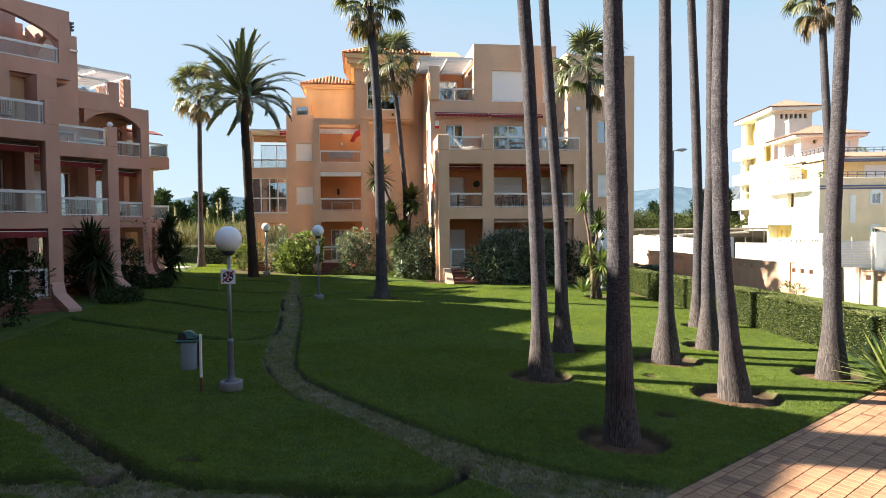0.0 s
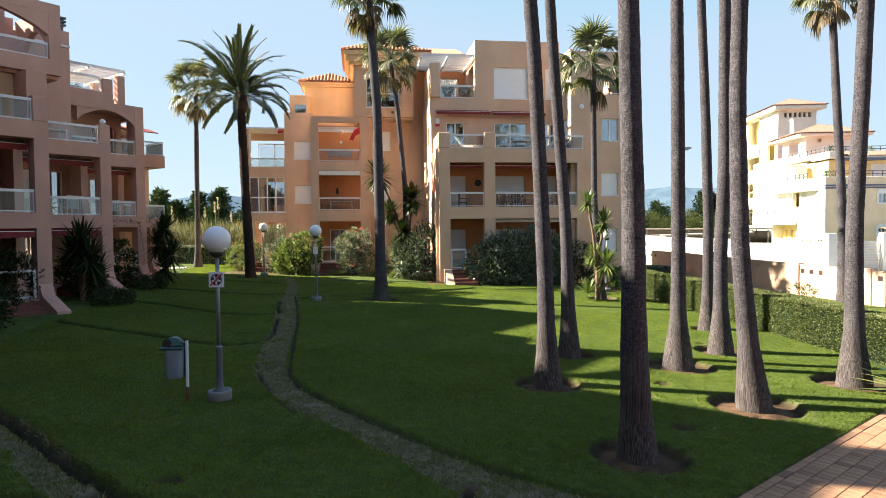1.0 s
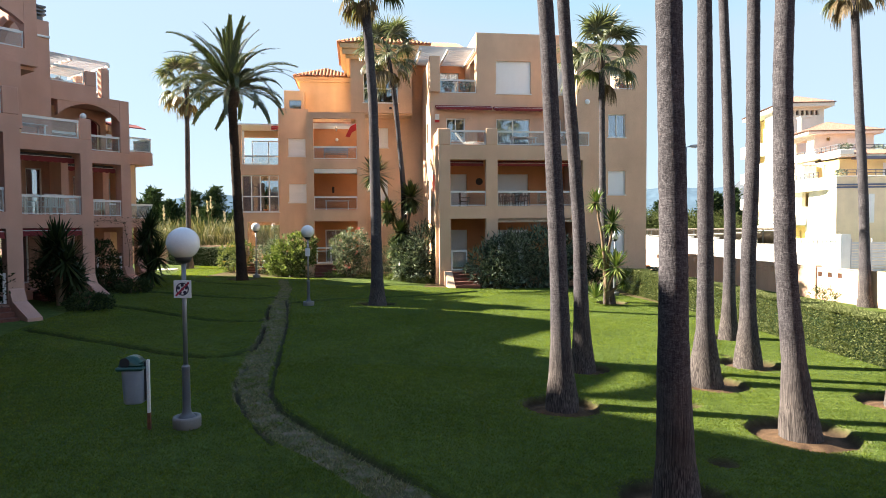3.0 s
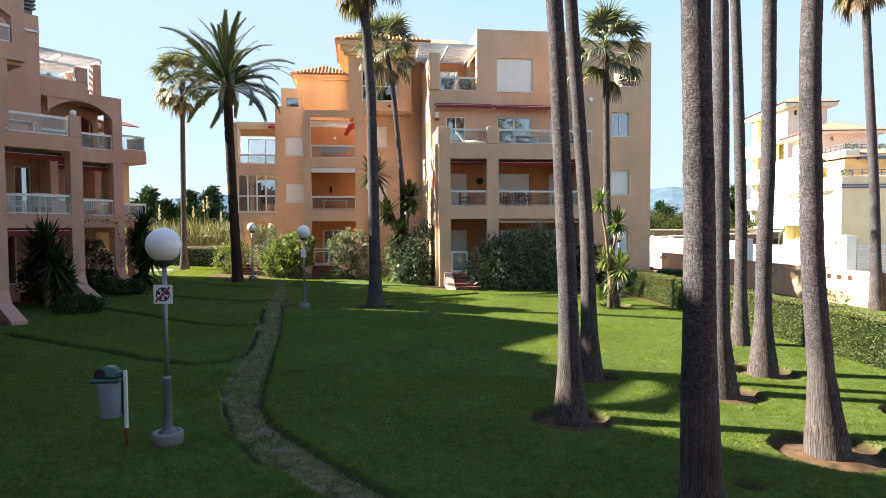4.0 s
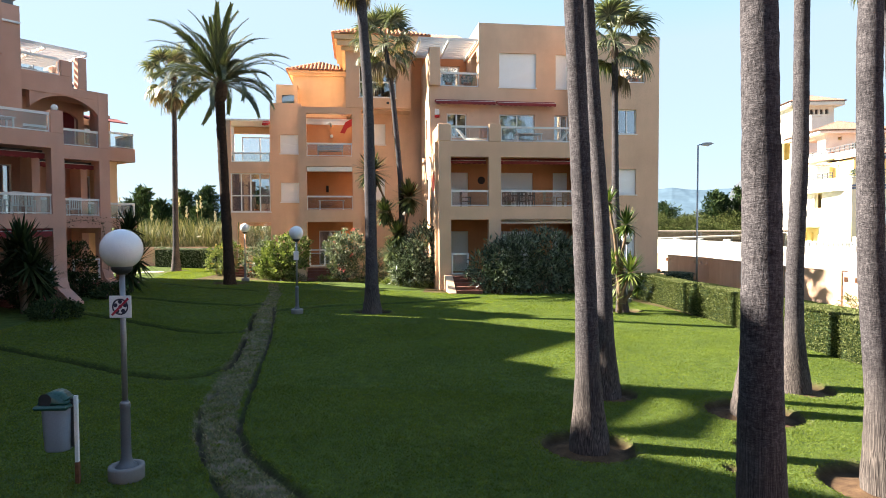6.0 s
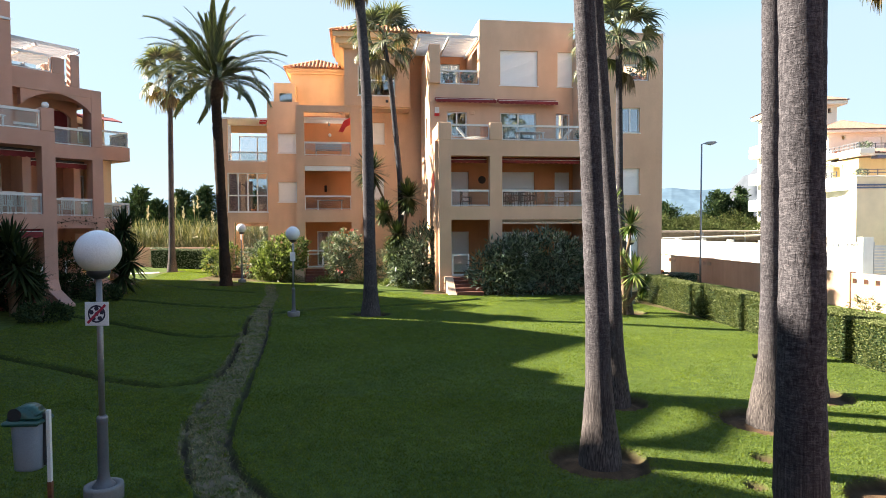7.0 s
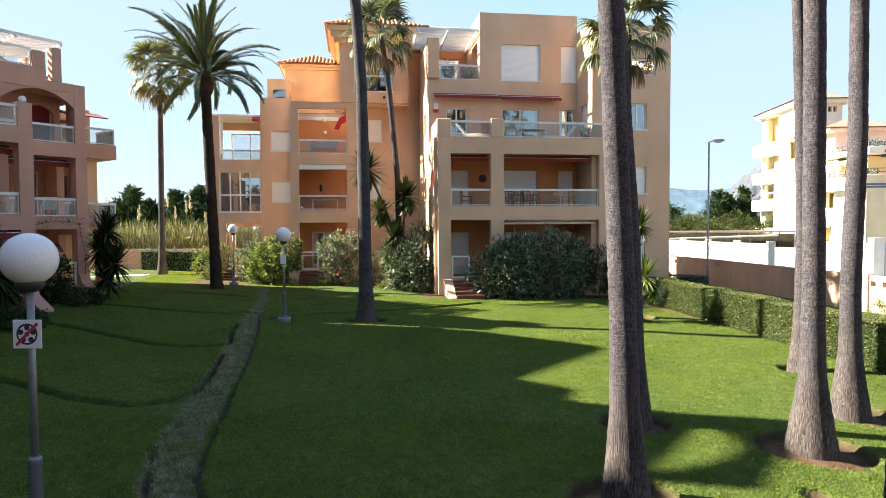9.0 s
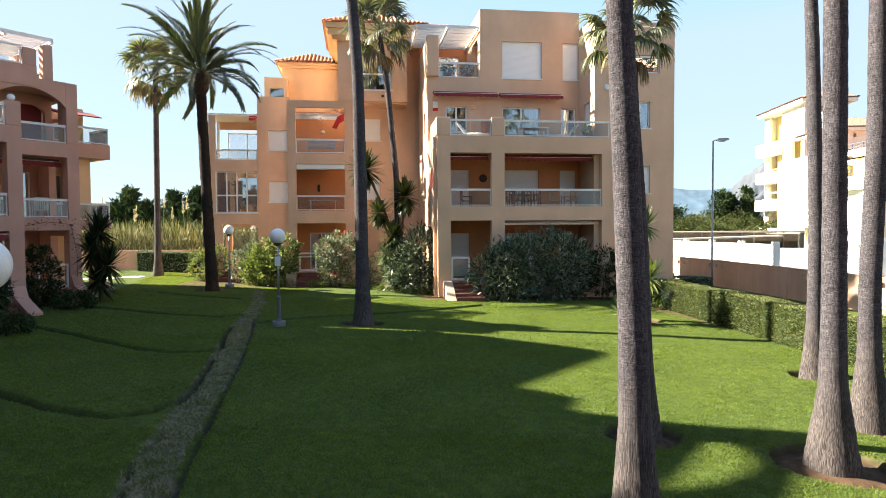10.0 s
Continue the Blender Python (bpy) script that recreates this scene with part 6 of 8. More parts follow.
ridge("backdrop", "grey limestone crag in the haze", 23.1, 42, 3000, [(0, 0), (0.03, 130), (0.08, 195), (0.13, 250), (0.18, 285), (0.25, 300), (0.4, 290), (0.7, 220), (1, 0)], CRAG, 73, 600, 0.5)

# ---- palms ----
def palm_trunk(pts, radii, name, material, parent, sides=26, step=0.07, seed=1, ridges=0.03, rings=0.018):
    """A ringed, slightly wavering trunk through (x, z) knots; the foot is fluted."""
    rng = np.random.default_rng(seed)
    zs = np.arange(pts[0][1], pts[-1][1] + step / 2, step)
    kx, kz = [p[0] for p in pts], [p[1] for p in pts]
    rz_, rr = [r[0] for r in radii], [r[1] for r in radii]
    cx = np.interp(zs, kz, kx)
    ker = np.ones(15) / 15
    if len(cx) > 40:
        pad = np.concatenate([2 * cx[0] - cx[7:0:-1], cx, 2 * cx[-1] - cx[-2:-9:-1]])
        cx = np.convolve(pad, ker, "valid")
    r = np.interp(zs, rz_, rr)
    ang = np.linspace(0, 2 * math.pi, sides, endpoint=False)
    flute = rng.normal(0, 1, sides)
    lump = rng.normal(0, 1, len(zs))
    lump = np.convolve(lump, np.ones(3) / 3, "same")
    z2 = zs[:, None]
    low = np.clip(1 - (z2 - zs[0]) / 2.4, 0, 1)
    fibres = rng.normal(0, 1, (len(zs), sides))
    rad = r[:, None] * (1 + ridges * low * flute[None] + rings * (1 - low) * lump[:, None] + 0.012 * fibres + 0.02 * np.sin(ang * 2 + zs[:, None] * 0.8 + seed))
    x = cx[:, None] + rad * np.cos(ang)[None]
    y = rad * np.sin(ang)[None]
    v = np.stack([x, y, np.broadcast_to(z2, x.shape)], -1).reshape(-1, 3)
    i = np.arange(len(zs) * sides).reshape(len(zs), sides)
    j = np.roll(i, -1, 1)
    f = np.stack([i[:-1], j[:-1], j[1:], i[1:]], -1).reshape(-1, 4)
    return part_of(name, mesh_from(name, v, f), material, parent, "", True)


def ribbon(verts, faces, pts, widths, side):
    """Adds a flat tapering strip to lists."""
    k = len(verts)
    for p, w in zip(pts, widths):
        verts.append(p - side * w)
        verts.append(p + side * w)
    for i in range(len(pts) - 1):
        a = k + 2 * i
        faces.append((a, a + 1, a + 3, a + 2))


def fan_frond(seed, elev, petiole=1.0, blade=0.85, droop=0.5, arc=1.75, n=34, name="frond"):
    """A fan leaf growing out along +x at an elevation: stalk, pleated segments, hanging split tips."""
    rng = np.random.default_rng(seed)
    v, f = [], []
    e = radians(elev)
    ax = np.array((math.cos(e), 0, math.sin(e)))
    up = np.array((-math.sin(e), 0, math.cos(e)))
    sag = 0.16 * math.cos(e)
    stalk = [ax * t * petiole + np.array((0, 0, -sag * t * t * petiole)) for t in np.linspace(0, 1, 6)]
    ribbon(v, f, stalk, [0.03, 0.025, 0.021, 0.018, 0.016, 0.015], np.array((0, 1.0, 0)))
    ribbon(v, f, stalk, [0.018, 0.016, 0.014, 0.012, 0.011, 0.01], up)
    hub = stalk[-1]
    twist = rng.normal(0, 0.35)
    side0 = np.array((0, 1.0, 0)) * math.cos(twist) + up * math.sin(twist)
    for i in range(n):
        a = -arc + 2 * arc * i / (n - 1) + rng.normal(0, 0.03)
        d = ax * math.cos(a) + side0 * math.sin(a)
        L = blade * (0.76 + 0.24 * math.cos(a * 0.7)) * rng.uniform(0.88, 1.1)
        own = droop * rng.uniform(0.75, 1.3)
        p, w_ = hub + d * 0.03, d.copy()
        pts = [p.copy()]
        for k in range(5):
            w_ = w_ + np.array((0, 0, -1.0)) * own * (0.04 + 0.17 * k)
            w_ = w_ / np.linalg.norm(w_)
            p = p + w_ * L / 5
            pts.append(p.copy())
        nrm = np.cross(ax, side0)
        s = np.cross(d, nrm) + nrm * (0.55 if i % 2 else -0.55)
        s = s / np.linalg.norm(s)
        w = blade * 0.05
        ribbon(v, f, pts, [w * 0.25, w * 0.9, w * 0.85, w * 0.5, w * 0.28, 0.004], s)
    return mesh_from(name, np.array(v), np.array(f))


def feather_frond(seed, length=3.6, droop=1.0, leaflet=0.42, name="frond"):
    """A feather leaf that grows out along +x and bends down."""
    rng = np.random.default_rng(seed)
    v, f = [], []
    n = 16
    mid, pos, tilt = [], np.zeros(3), 0.12
    for i in range(n + 1):
        mid.append(pos.copy())
        a = tilt - droop * (i / n) ** 1.7
        pos = pos + np.array((math.cos(a), 0, math.sin(a))) * length / n
    ribbon(v, f, mid, list(np.linspace(0.045, 0.006, n + 1)), np.array((0, 1.0, 0)))
    ribbon(v, f, mid, list(np.linspace(0.025, 0.004, n + 1)), np.array((0, 0, 1.0)))
    m = 104
    for i in range(m):
        t = 0.16 + 0.84 * (i + 0.5) / m
        k = min(n - 1, int(t * n))
        base = mid[k] + (mid[k + 1] - mid[k]) * (t * n - k)
        ax = mid[k + 1] - mid[k]
        ax = ax / np.linalg.norm(ax)
        up = np.array((-ax[2], 0, ax[0]))
        L = leaflet * (0.55 + 0.75 * math.sin(math.pi * min(1, t * 0.95 + 0.1))) * rng.uniform(0.85, 1.1)
        for s in (-1, 1):
            d = ax * 0.85 + np.array((0, s * 0.5, 0)) + up * rng.uniform(0.05, 0.35)
            d = d / np.linalg.norm(d)
            side = np.cross(d, up)
            side = side / np.linalg.norm(side)
            tip = base + d * L - np.array((0, 0, 0.10 * L))
            ribbon(v, f, [base, base + d * L * 0.5, tip], [0.010, 0.014, 0.002], side)
    return mesh_from(name, np.array(v), np.array(f))


FAN = [fan_frond(11 + k, el, 1.0 + 0.1 * math.sin(k), 0.86, dr) for k, (el, dr) in enumerate(((78, 0.45), (62, 0.55), (48, 0.7), (35, 0.85), (22, 1.0), (8, 1.1), (-8, 1.2), (-24, 1.3)))]
FAN_OLD = [fan_frond(31, -48, 0.75, 0.8, 1.6, 0.9, 20, "dry_frond"), fan_frond(32, -62, 0.8, 0.75, 1.8, 0.8, 18, "dry_frond"), fan_frond(33, -38, 0.7, 0.8, 1.8, 1.0, 20, "dry_frond")]
for me_ in FAN:
    me_.materials.append(FAN_GREEN)
for me_ in FAN_OLD:
    me_.materials.append(FAN_DEAD)
FEATHER = [feather_frond(31, 3.5, 0.8, 0.30), feather_frond(32, 3.7, 1.35, 0.31), feather_frond(33, 3.4, 1.75, 0.31)]
for me_ in FEATHER:
    me_.materials.append(DATE_GREEN)


def fan_palm(x, y, pts, r, seed, size=1.0, label="", fronds=27, dead=8, group="tall fan palms"):
    """pts: (x, z) knots of the trunk; the crown sits on the last one."""
    z0 = gz(x)
    p = thing("fan_palm", label or "tall fan palm with a bare grey trunk in an earth ring", "palm tree", Matrix.Translation((x, y, z0)), group)
    loc = [(a - x, b - z0) for a, b in pts]
    loc[0] = (loc[0][0], -0.12)
    top = loc[-1]
    rb, rm, rt = r
    palm_trunk(loc, [(-0.12, rb * 1.08), (0.12, rb), (0.5, rb * 0.82), (1.1, rm * 1.16), (2.0, rm * 1.02), (4.5, (rm + rt) / 2 * 1.06), (top[1], rt)], "trunk", BARK_GREY, p, seed=seed)
    crown = new("crown", lathe_mesh([(rt * 0.95, -0.5), (rt * 1.25, -0.25), (rt * 1.3, 0.05), (rt * 0.7, 0.35), (0.02, 0.5)]))
    crown.data.materials.append(BOSS)
    crown.parent = p
    crown.matrix_basis = Matrix.Translation((top[0], 0, top[1]))
    rng = random.Random(seed)
    for i in range(fronds + dead):
        old = i >= fronds
        me = rng.choice(FAN_OLD) if old else FAN[min(7, int(8 * i / fronds))]
        az = i * 137.5 + rng.uniform(-16, 16)
        s = size * rng.uniform(0.88, 1.12)
        ob = new("dry_frond" if old else "frond", me)
        ob.parent = crown
        ob.matrix_basis = Matrix.Translation((0, 0, -0.2 if old else 0.1)) @ Matrix.Rotation(radians(az), 4, "Z") @ Matrix.Rotation(radians(rng.uniform(-7, 7)), 4, "Y") @ Matrix.Diagonal((s, s, s, 1))
    return p


def lathe_mesh(profile, sides=18):
    bm = bmesh.new()
    lathe(bm, profile, sides)
    me = bpy.data.meshes.new("crown")
    bm.to_mesh(me)
    bm.free()
    return me


fan_palm(1.96, 13.1, [(1.96, 0), (1.91, 1.96), (1.80, 4.32), (1.69, 6.64), (1.60, 7.8), (1.45, 12.4)], (0.285, 0.155, 0.12), 1)
fan_palm(2.95, 16.12, [(2.95, 0), (2.86, 3.13), (2.70, 5.27), (2.54, 7.38), (2.46, 8.78), (2.3, 13.2)], (0.27, 0.15, 0.115), 2)
fan_palm(2.64, 9.24, [(2.64, 0), (2.58, 1.46), (2.57, 3.15), (2.51, 5.21), (2.48, 6.44), (2.4, 12.6)], (0.268, 0.172, 0.11), 3)
fan_palm(5.25, 15.0, [(5.25, 0), (5.24, 2.44), (5.2, 5.79), (5.16, 8.43), (5.1, 13.0)], (0.33, 0.16, 0.125), 4)
fan_palm(8.08, 20.4, [(8.08, 0), (8.09, 3.08), (7.96, 6.72), (7.79, 10.32), (7.7, 13.6)], (0.29, 0.16, 0.12), 5)
fan_palm(7.08, 16.95, [(7.05, 0), (7.02, 2.33), (7.10, 4.62), (7.07, 9.13), (7.0, 13.4)], (0.33, 0.165, 0.13), 6)
fan_palm(5.53, 11.88, [(5.53, 0), (5.24, 2.58), (5.16, 5.26), (5.19, 7.37), (5.25, 12.8)], (0.30, 0.155, 0.125), 7)
fan_palm(8.46, 13.68, [(8.46, 0), (8.40, 3.09), (8.50, 5.51), (8.57, 7.9), (8.66, 13.2)], (0.32, 0.165, 0.13), 8)
fan_palm(17.5, 28.8, [(17.5, -0.4), (17.33, 4.18), (17.0, 8.96), (16.72, 13.35)], (0.30, 0.20, 0.15), 9, 1.12, "fan palm with hanging fronds behind the clipped hedge", 28, 9)
fan_palm(-2.95, 26.8, [(-2.95, 0.06), (-3.0, 4.36), (-3.05, 7.96), (-3.22, 10.6), (-3.38, 12.8)], (0.36, 0.21, 0.17), 10, 1.05, "fan palm with a bushy crown standing alone in the lawn", 30, 9)
fan_palm(-2.6, 37.0, [(-2.6, 0.1), (-2.67, 5.46), (-3.09, 10.09), (-3.45, 12.5)], (0.22, 0.15, 0.125), 11, 1.15, "fan palm with a leaning trunk in the shrub bed", 28, 11)
fan_palm(6.75, 28.7, [(6.68, -0.1), (6.5, 2.0), (6.36, 4.27), (6.3, 10.05)], (0.26, 0.15, 0.115), 12, 1.12, "fan palm with a skirt of dry fronds before the house", 24, 3)
fan_palm(-17.3, 43.2, [(-17.3, 0.33), (-17.26, 6.0), (-17.21, 12.3)], (0.31, 0.17, 0.14), 13, 1.25, "slender fan palm beside the far hedge", 28, 9)


def date_palm(x, y, pts, seed):
    z0 = gz(x)
    p = thing("date_palm", "date palm with a dark trunk and arching feather fronds", "palm tree", Matrix.Translation((x, y, z0)))
    loc = [(a - x, b - z0) for a, b in pts]
    loc[0] = (loc[0][0], -0.12)
    top = loc[-1]
    palm_trunk(loc, [(-0.12, 0.34), (0.3, 0.29), (2.0, 0.25), (6.0, 0.24), (top[1], 0.24)], "trunk", BARK_DARK, p, seed=seed, ridges=0.05, rings=0.06)
    crown = new("crown", lathe_mesh([(0.24, -0.95), (0.36, -0.75), (0.42, -0.4), (0.36, 0.0), (0.2, 0.3), (0.02, 0.4)]))
    crown.data.materials.append(BOSS)
    crown.parent = p
    crown.matrix_basis = Matrix.Translation((top[0], 0, top[1]))
    rng = random.Random(seed)
    n = 62
    for i in range(n):
        t = i / n
        ob = new("frond", FEATHER[min(2, int(t * 3.3))])
        ob.parent = crown
        s = rng.uniform(0.85, 1.1) * (1.12 - 0.15 * abs(t - 0.4))
        el = 88 - 100 * t ** 1.05 + rng.uniform(-7, 7)
        ob.matrix_basis = Matrix.Rotation(radians(i * 137.5 + rng.uniform(-12, 12)), 4, "Z") @ Matrix.Rotation(radians(-el), 4, "Y") @ Matrix.Rotation(radians(rng.uniform(-30, 30)), 4, "X") @ Matrix.Diagonal((s, s, s, 1))
    return p


date_palm(-11.45, 36.2, [(-11.45, 0.27), (-11.66, 4.83), (-11.86, 10.45)], 41)


# ---- shrubs, hedges, yuccas ----
def shrub(name, label, x, y, blobs, n, leaf, wide, material, seed, flowers=0, stems=5, flower_mat=None, category="shrub", spread=0.6, clump=9):
    """Leaves in sprays on many twigs, with stems below; blobs are local to the foot."""
    rng = np.random.default_rng(seed)
    s = thing(name, label, category, Matrix.Translation((x, y, gz(x))))
    hubs, d = blob_points(max(1, n // clump), blobs, rng)
    base = np.repeat(hubs, clump, 0) + rng.normal(0, leaf * 0.45, (len(hubs) * clump, 3))
    way = np.repeat(d, clump, 0) + rng.normal(0, spread, (len(base), 3)) + np.array((0, 0, 0.35))
    k = base[:, 2] > 0.03
    base, way = base[k], way[k]
    part_of("foliage", leaf_mesh("foliage", base, way, leaf * rng.uniform(0.7, 1.25, len(base)), wide * rng.uniform(0.8, 1.2, len(base)), rng), material, s)
    for i in range(stems):
        b = blobs[i % len(blobs)]
        bx, by = rng.normal(0, 0.15, 2)
        bm = bmesh.new()
        tube(bm, [(b[0] * 0.6 + bx, b[1] * 0.6 + by, -0.05), (b[0] * 0.8 + bx, b[1] * 0.8 + by, b[2] * 0.45), (b[0], b[1], b[2] + 0.1)], [0.035, 0.028, 0.012], 7)
        part("stem", bm, STEM, s, "", True)
    if flowers:
        p, d = blob_points(flowers, blobs, rng, 0.95)
        for q in p:
            petals = np.tile(q, (8, 1)) + rng.normal(0, 0.045, (8, 3))
            part_of("blossom" if flower_mat is None else "leaf_tuft", leaf_mesh("blossom", petals, rng.normal(size=petals.shape), 0.09, 0.07, rng), flower_mat or FLOWER, s)
    return s


def rosette_mesh(seed, n=120, length=0.75, wide=0.065, low=-55, high=80, name="rosette", material=None):
    """Sword leaves all round a point."""
    rng = np.random.default_rng(seed)
    v, f = [], []
    for i in range(n):
        el = radians(low + (high - low) * (i / n) + rng.normal(0, 5))
        az = i * 2.399963 + rng.normal(0, 0.1)
        d = np.array((math.cos(az) * math.cos(el), math.sin(az) * math.cos(el), math.sin(el)))
        L = length * rng.uniform(0.8, 1.1)
        s = np.cross(d, (0, 0, 1.0))
        s = s / (np.linalg.norm(s) + 1e-6)
        sag = np.array((0, 0, -0.12 * L * (1 - abs(math.sin(el)))))
        ribbon(v, f, [d * 0.05, d * L * 0.45 + sag * 0.2, d * L * 0.8 + sag * 0.6, d * L + sag], [wide * 0.4, wide * 0.5, wide * 0.32, 0.002], s)
    me = mesh_from(name, np.array(v), np.array(f))
    me.materials.append(material or YUCCA_GREEN)
    return me


ROSETTES = [rosette_mesh(51), rosette_mesh(52, 110, 0.7, 0.065, -70, 75), rosette_mesh(53, 60, 0.8, 0.06, 5, 82)]

ROSETTES_DARK = [rosette_mesh(54, material=DARK_SHRUB), rosette_mesh(55, 110, 0.7, 0.065, -70, 75, material=DARK_SHRUB), rosette_mesh(56, 60, 0.8, 0.06, 5, 82, material=DARK_SHRUB)]
ROSETTES_DEEP = [rosette_mesh(57, 230, 0.72, 0.085, -78, 80, material=YUCCA_DEEP), rosette_mesh(58, 220, 0.75, 0.085, -80, 75, material=YUCCA_DEEP), rosette_mesh(59, 60, 0.8, 0.06, 5, 82, material=YUCCA_DEEP)]


def yucca(x, y, heads, seed, label, z=None, heads_of=None):
    """heads: (dx, dy, height, size) of each rosette on its own cane."""
    s = thing("yucca", label, "yucca plant", Matrix.Translation((x, y, gz(x) if z is None else z)))
    rng = random.Random(seed)
    for dx, dy, hgt, size in heads:
        if hgt > 0.5:
            bm = bmesh.new()
            k = 7
            pts = [(dx * t * t + rng.uniform(-0.02, 0.02), dy * t * t, hgt * t - 0.05) for t in [i / k for i in range(k + 1)]]
            tube(bm, pts, [0.085 - 0.035 * i / k for i in range(k + 1)], 9)
            part("cane", bm, STEM, s, "", True)
        kinds = heads_of or ROSETTES
        ob = new("rosette", rng.choice(kinds[:2]) if hgt > 0.5 else kinds[2])
        ob.parent = s
        ob.matrix_basis = Matrix.Translation((dx, dy, max(hgt, 0.03))) @ Matrix.Rotation(rng.uniform(0, 6), 4, "Z") @ Matrix.Diagonal((size, size, size, 1))
    return s


def hedge(name, label, pts, h, w, n, seed, leaf=0.055, material=None):
    """A clipped hedge along a line in the plan: leaves on a box core."""
    rng = np.random.default_rng(seed)
    s = thing(name, label, "hedge", None)
    core = bmesh.new()
    base, way = [], []
    total = sum(math.dist(a, b) for a, b in zip(pts, pts[1:]))
    for (ax, ay), (bx, by) in zip(pts, pts[1:]):
        L = math.dist((ax, ay), (bx, by))
        dx, dy = (bx - ax) / L, (by - ay) / L
        nx, ny = -dy, dx
        m = int(n * L / total)
        for (lo, hi, share) in (("side", 1, 0.38), ("side", -1, 0.22), ("top", 0, 0.40)):
            k = int(m * share)
            t = rng.uniform(-0.02, 1.02, k) * L
            if lo == "side":
                u = hi * w / 2 * rng.uniform(0.9, 1.03, k)
                z = rng.uniform(0.02, h, k)
                d = np.stack([np.full(k, nx * hi), np.full(k, ny * hi), np.full(k, 0.35)], 1)
            else:
                u = rng.uniform(-w / 2, w / 2, k)
                z = h * rng.uniform(0.96, 1.0, k)
                d = np.stack([np.zeros(k), np.zeros(k), np.ones(k)], 1)
            X = ax + dx * t + nx * u
            Y = ay + dy * t + ny * u
            bulge = 0.06 * wobble(X, Y, 0.8)
            X, Y = X + nx * bulge, Y + ny * bulge
            Z = z * (1 + 0.05 * wobble(X, Y, 0.6)) + np.array([gz(q) for q in X])
            base.append(np.stack([X, Y, Z], 1))
            way.append(d + rng.normal(0, 0.55, (k, 3)))
        z0 = gz((ax + bx) / 2)
        m4 = Matrix.Translation((ax, ay, z0)) @ Matrix.Rotation(math.atan2(dy, dx), 4, "Z")
        bmc = boxes((0, L, -w / 2 + 0.07, w / 2 - 0.07, -0.1, h - 0.07))
        bmc.transform(m4)
        tmp = bpy.data.meshes.new("tmp")
        bmc.to_mesh(tmp)
        bmc.free()
        core.from_mesh(tmp)
        bpy.data.meshes.remove(tmp)
    # solid core, coloured dark for the shade between the leaves
    part("core", core, DARK_SHRUB, s, "dark box core coloured as the hedge's inner shade")
    b, d = np.concatenate(base), np.concatenate(way)
    part_of("foliage", leaf_mesh("foliage", b, d, leaf * rng.uniform(0.7, 1.3, len(b)), leaf * 0.62, rng), material or HEDGE_LEAF, s)
    return s

# ---- planting ----
def by_house(u, v):
    p = MAIN @ Vector((u, v, 0))
    return p.x, p.y


shrub("oleander", "tall dense oleander shrub with grey-green leaves before the balcony", *by_house(1.9, -0.9), [(-0.7, 0, 1.1, 0.8, 0.7, 1.0), (0.2, 0, 1.5, 0.9, 0.75, 1.15), (0.9, 0.1, 1.7, 0.9, 0.8, 1.2), (0.3, -0.2, 0.7, 1.2, 0.75, 0.8)], 5200, 0.26, 0.062, OLEANDER, 101, 0, 9)
shrub("oleander", "tall dense oleander shrub with grey-green leaves before the balcony", *by_house(4.0, -0.9), [(-0.8, 0, 1.6, 0.9, 0.8, 1.3), (0.3, 0.1, 1.8, 1.0, 0.8, 1.25), (1.0, 0, 1.5, 0.8, 0.7, 1.1), (0.1, -0.25, 0.75, 1.5, 0.7, 0.85)], 5200, 0.26, 0.062, OLEANDER, 102, 0, 9)
shrub("dark_shrub", "large dark shaded evergreen shrub against the house", *by_house(6.2, -0.8), [(-0.7, 0.1, 1.4, 0.9, 0.7, 1.2), (0.4, 0, 1.3, 1.0, 0.75, 1.1), (1.2, 0.1, 1.1, 0.7, 0.6, 1.0)], 6500, 0.14, 0.04, DARK_SHRUB, 103, 0, 7)
shrub("oleander", "bushy oleander beside the house steps", *by_house(-1.85, 1.8), [(-0.5, 0, 1.3, 0.9, 0.8, 1.2), (0.35, -0.2, 1.75, 0.95, 0.8, 1.35), (0.0, -0.4, 0.8, 1.2, 0.8, 0.8)], 5400, 0.26, 0.062, OLEANDER, 104, 0, 8)
shrub("grey_shrub", "grey-green feathery shrub in the bed", *by_house(-4.3, 4.2), [(-0.3, 0, 0.8, 0.9, 0.7, 0.8), (0.6, -0.1, 0.9, 0.9, 0.7, 0.9), (0.1, -0.3, 0.45, 1.1, 0.6, 0.5)], 5500, 0.13, 0.022, GREY_SHRUB, 105, 0, 6)
shrub("grey_shrub", "grey-green feathery shrub in the bed", *by_house(-2.7, 3.2), [(-0.2, 0, 0.8, 0.7, 0.7, 0.85), (0.4, 0, 1.0, 0.7, 0.6, 0.8)], 4000, 0.13, 0.022, GREY_SHRUB, 106, 0, 5)
shrub("hibiscus", "pale hibiscus bush with a few red flowers by the gate", *by_house(-5.8, 4.4), [(-0.2, 0, 1.7, 0.8, 0.7, 0.9), (0.5, 0.1, 1.9, 0.75, 0.7, 0.95), (0.1, -0.2, 0.9, 0.8, 0.6, 0.8)], 4200, 0.14, 0.07, GREY_SHRUB, 107, 8, 6)
shrub("lime_shrub", "bright green rounded shrub beside the house steps", *by_house(-9.0, 5.4), [(-0.3, 0, 1.2, 0.8, 0.8, 1.1), (0.6, 0.1, 1.5, 0.8, 0.8, 1.1), (0.1, -0.3, 0.7, 1.2, 0.8, 0.8), (-1.0, 0, 0.9, 0.6, 0.6, 0.8)], 4200, 0.19, 0.11, LIME_SHRUB, 108, 0, 6)
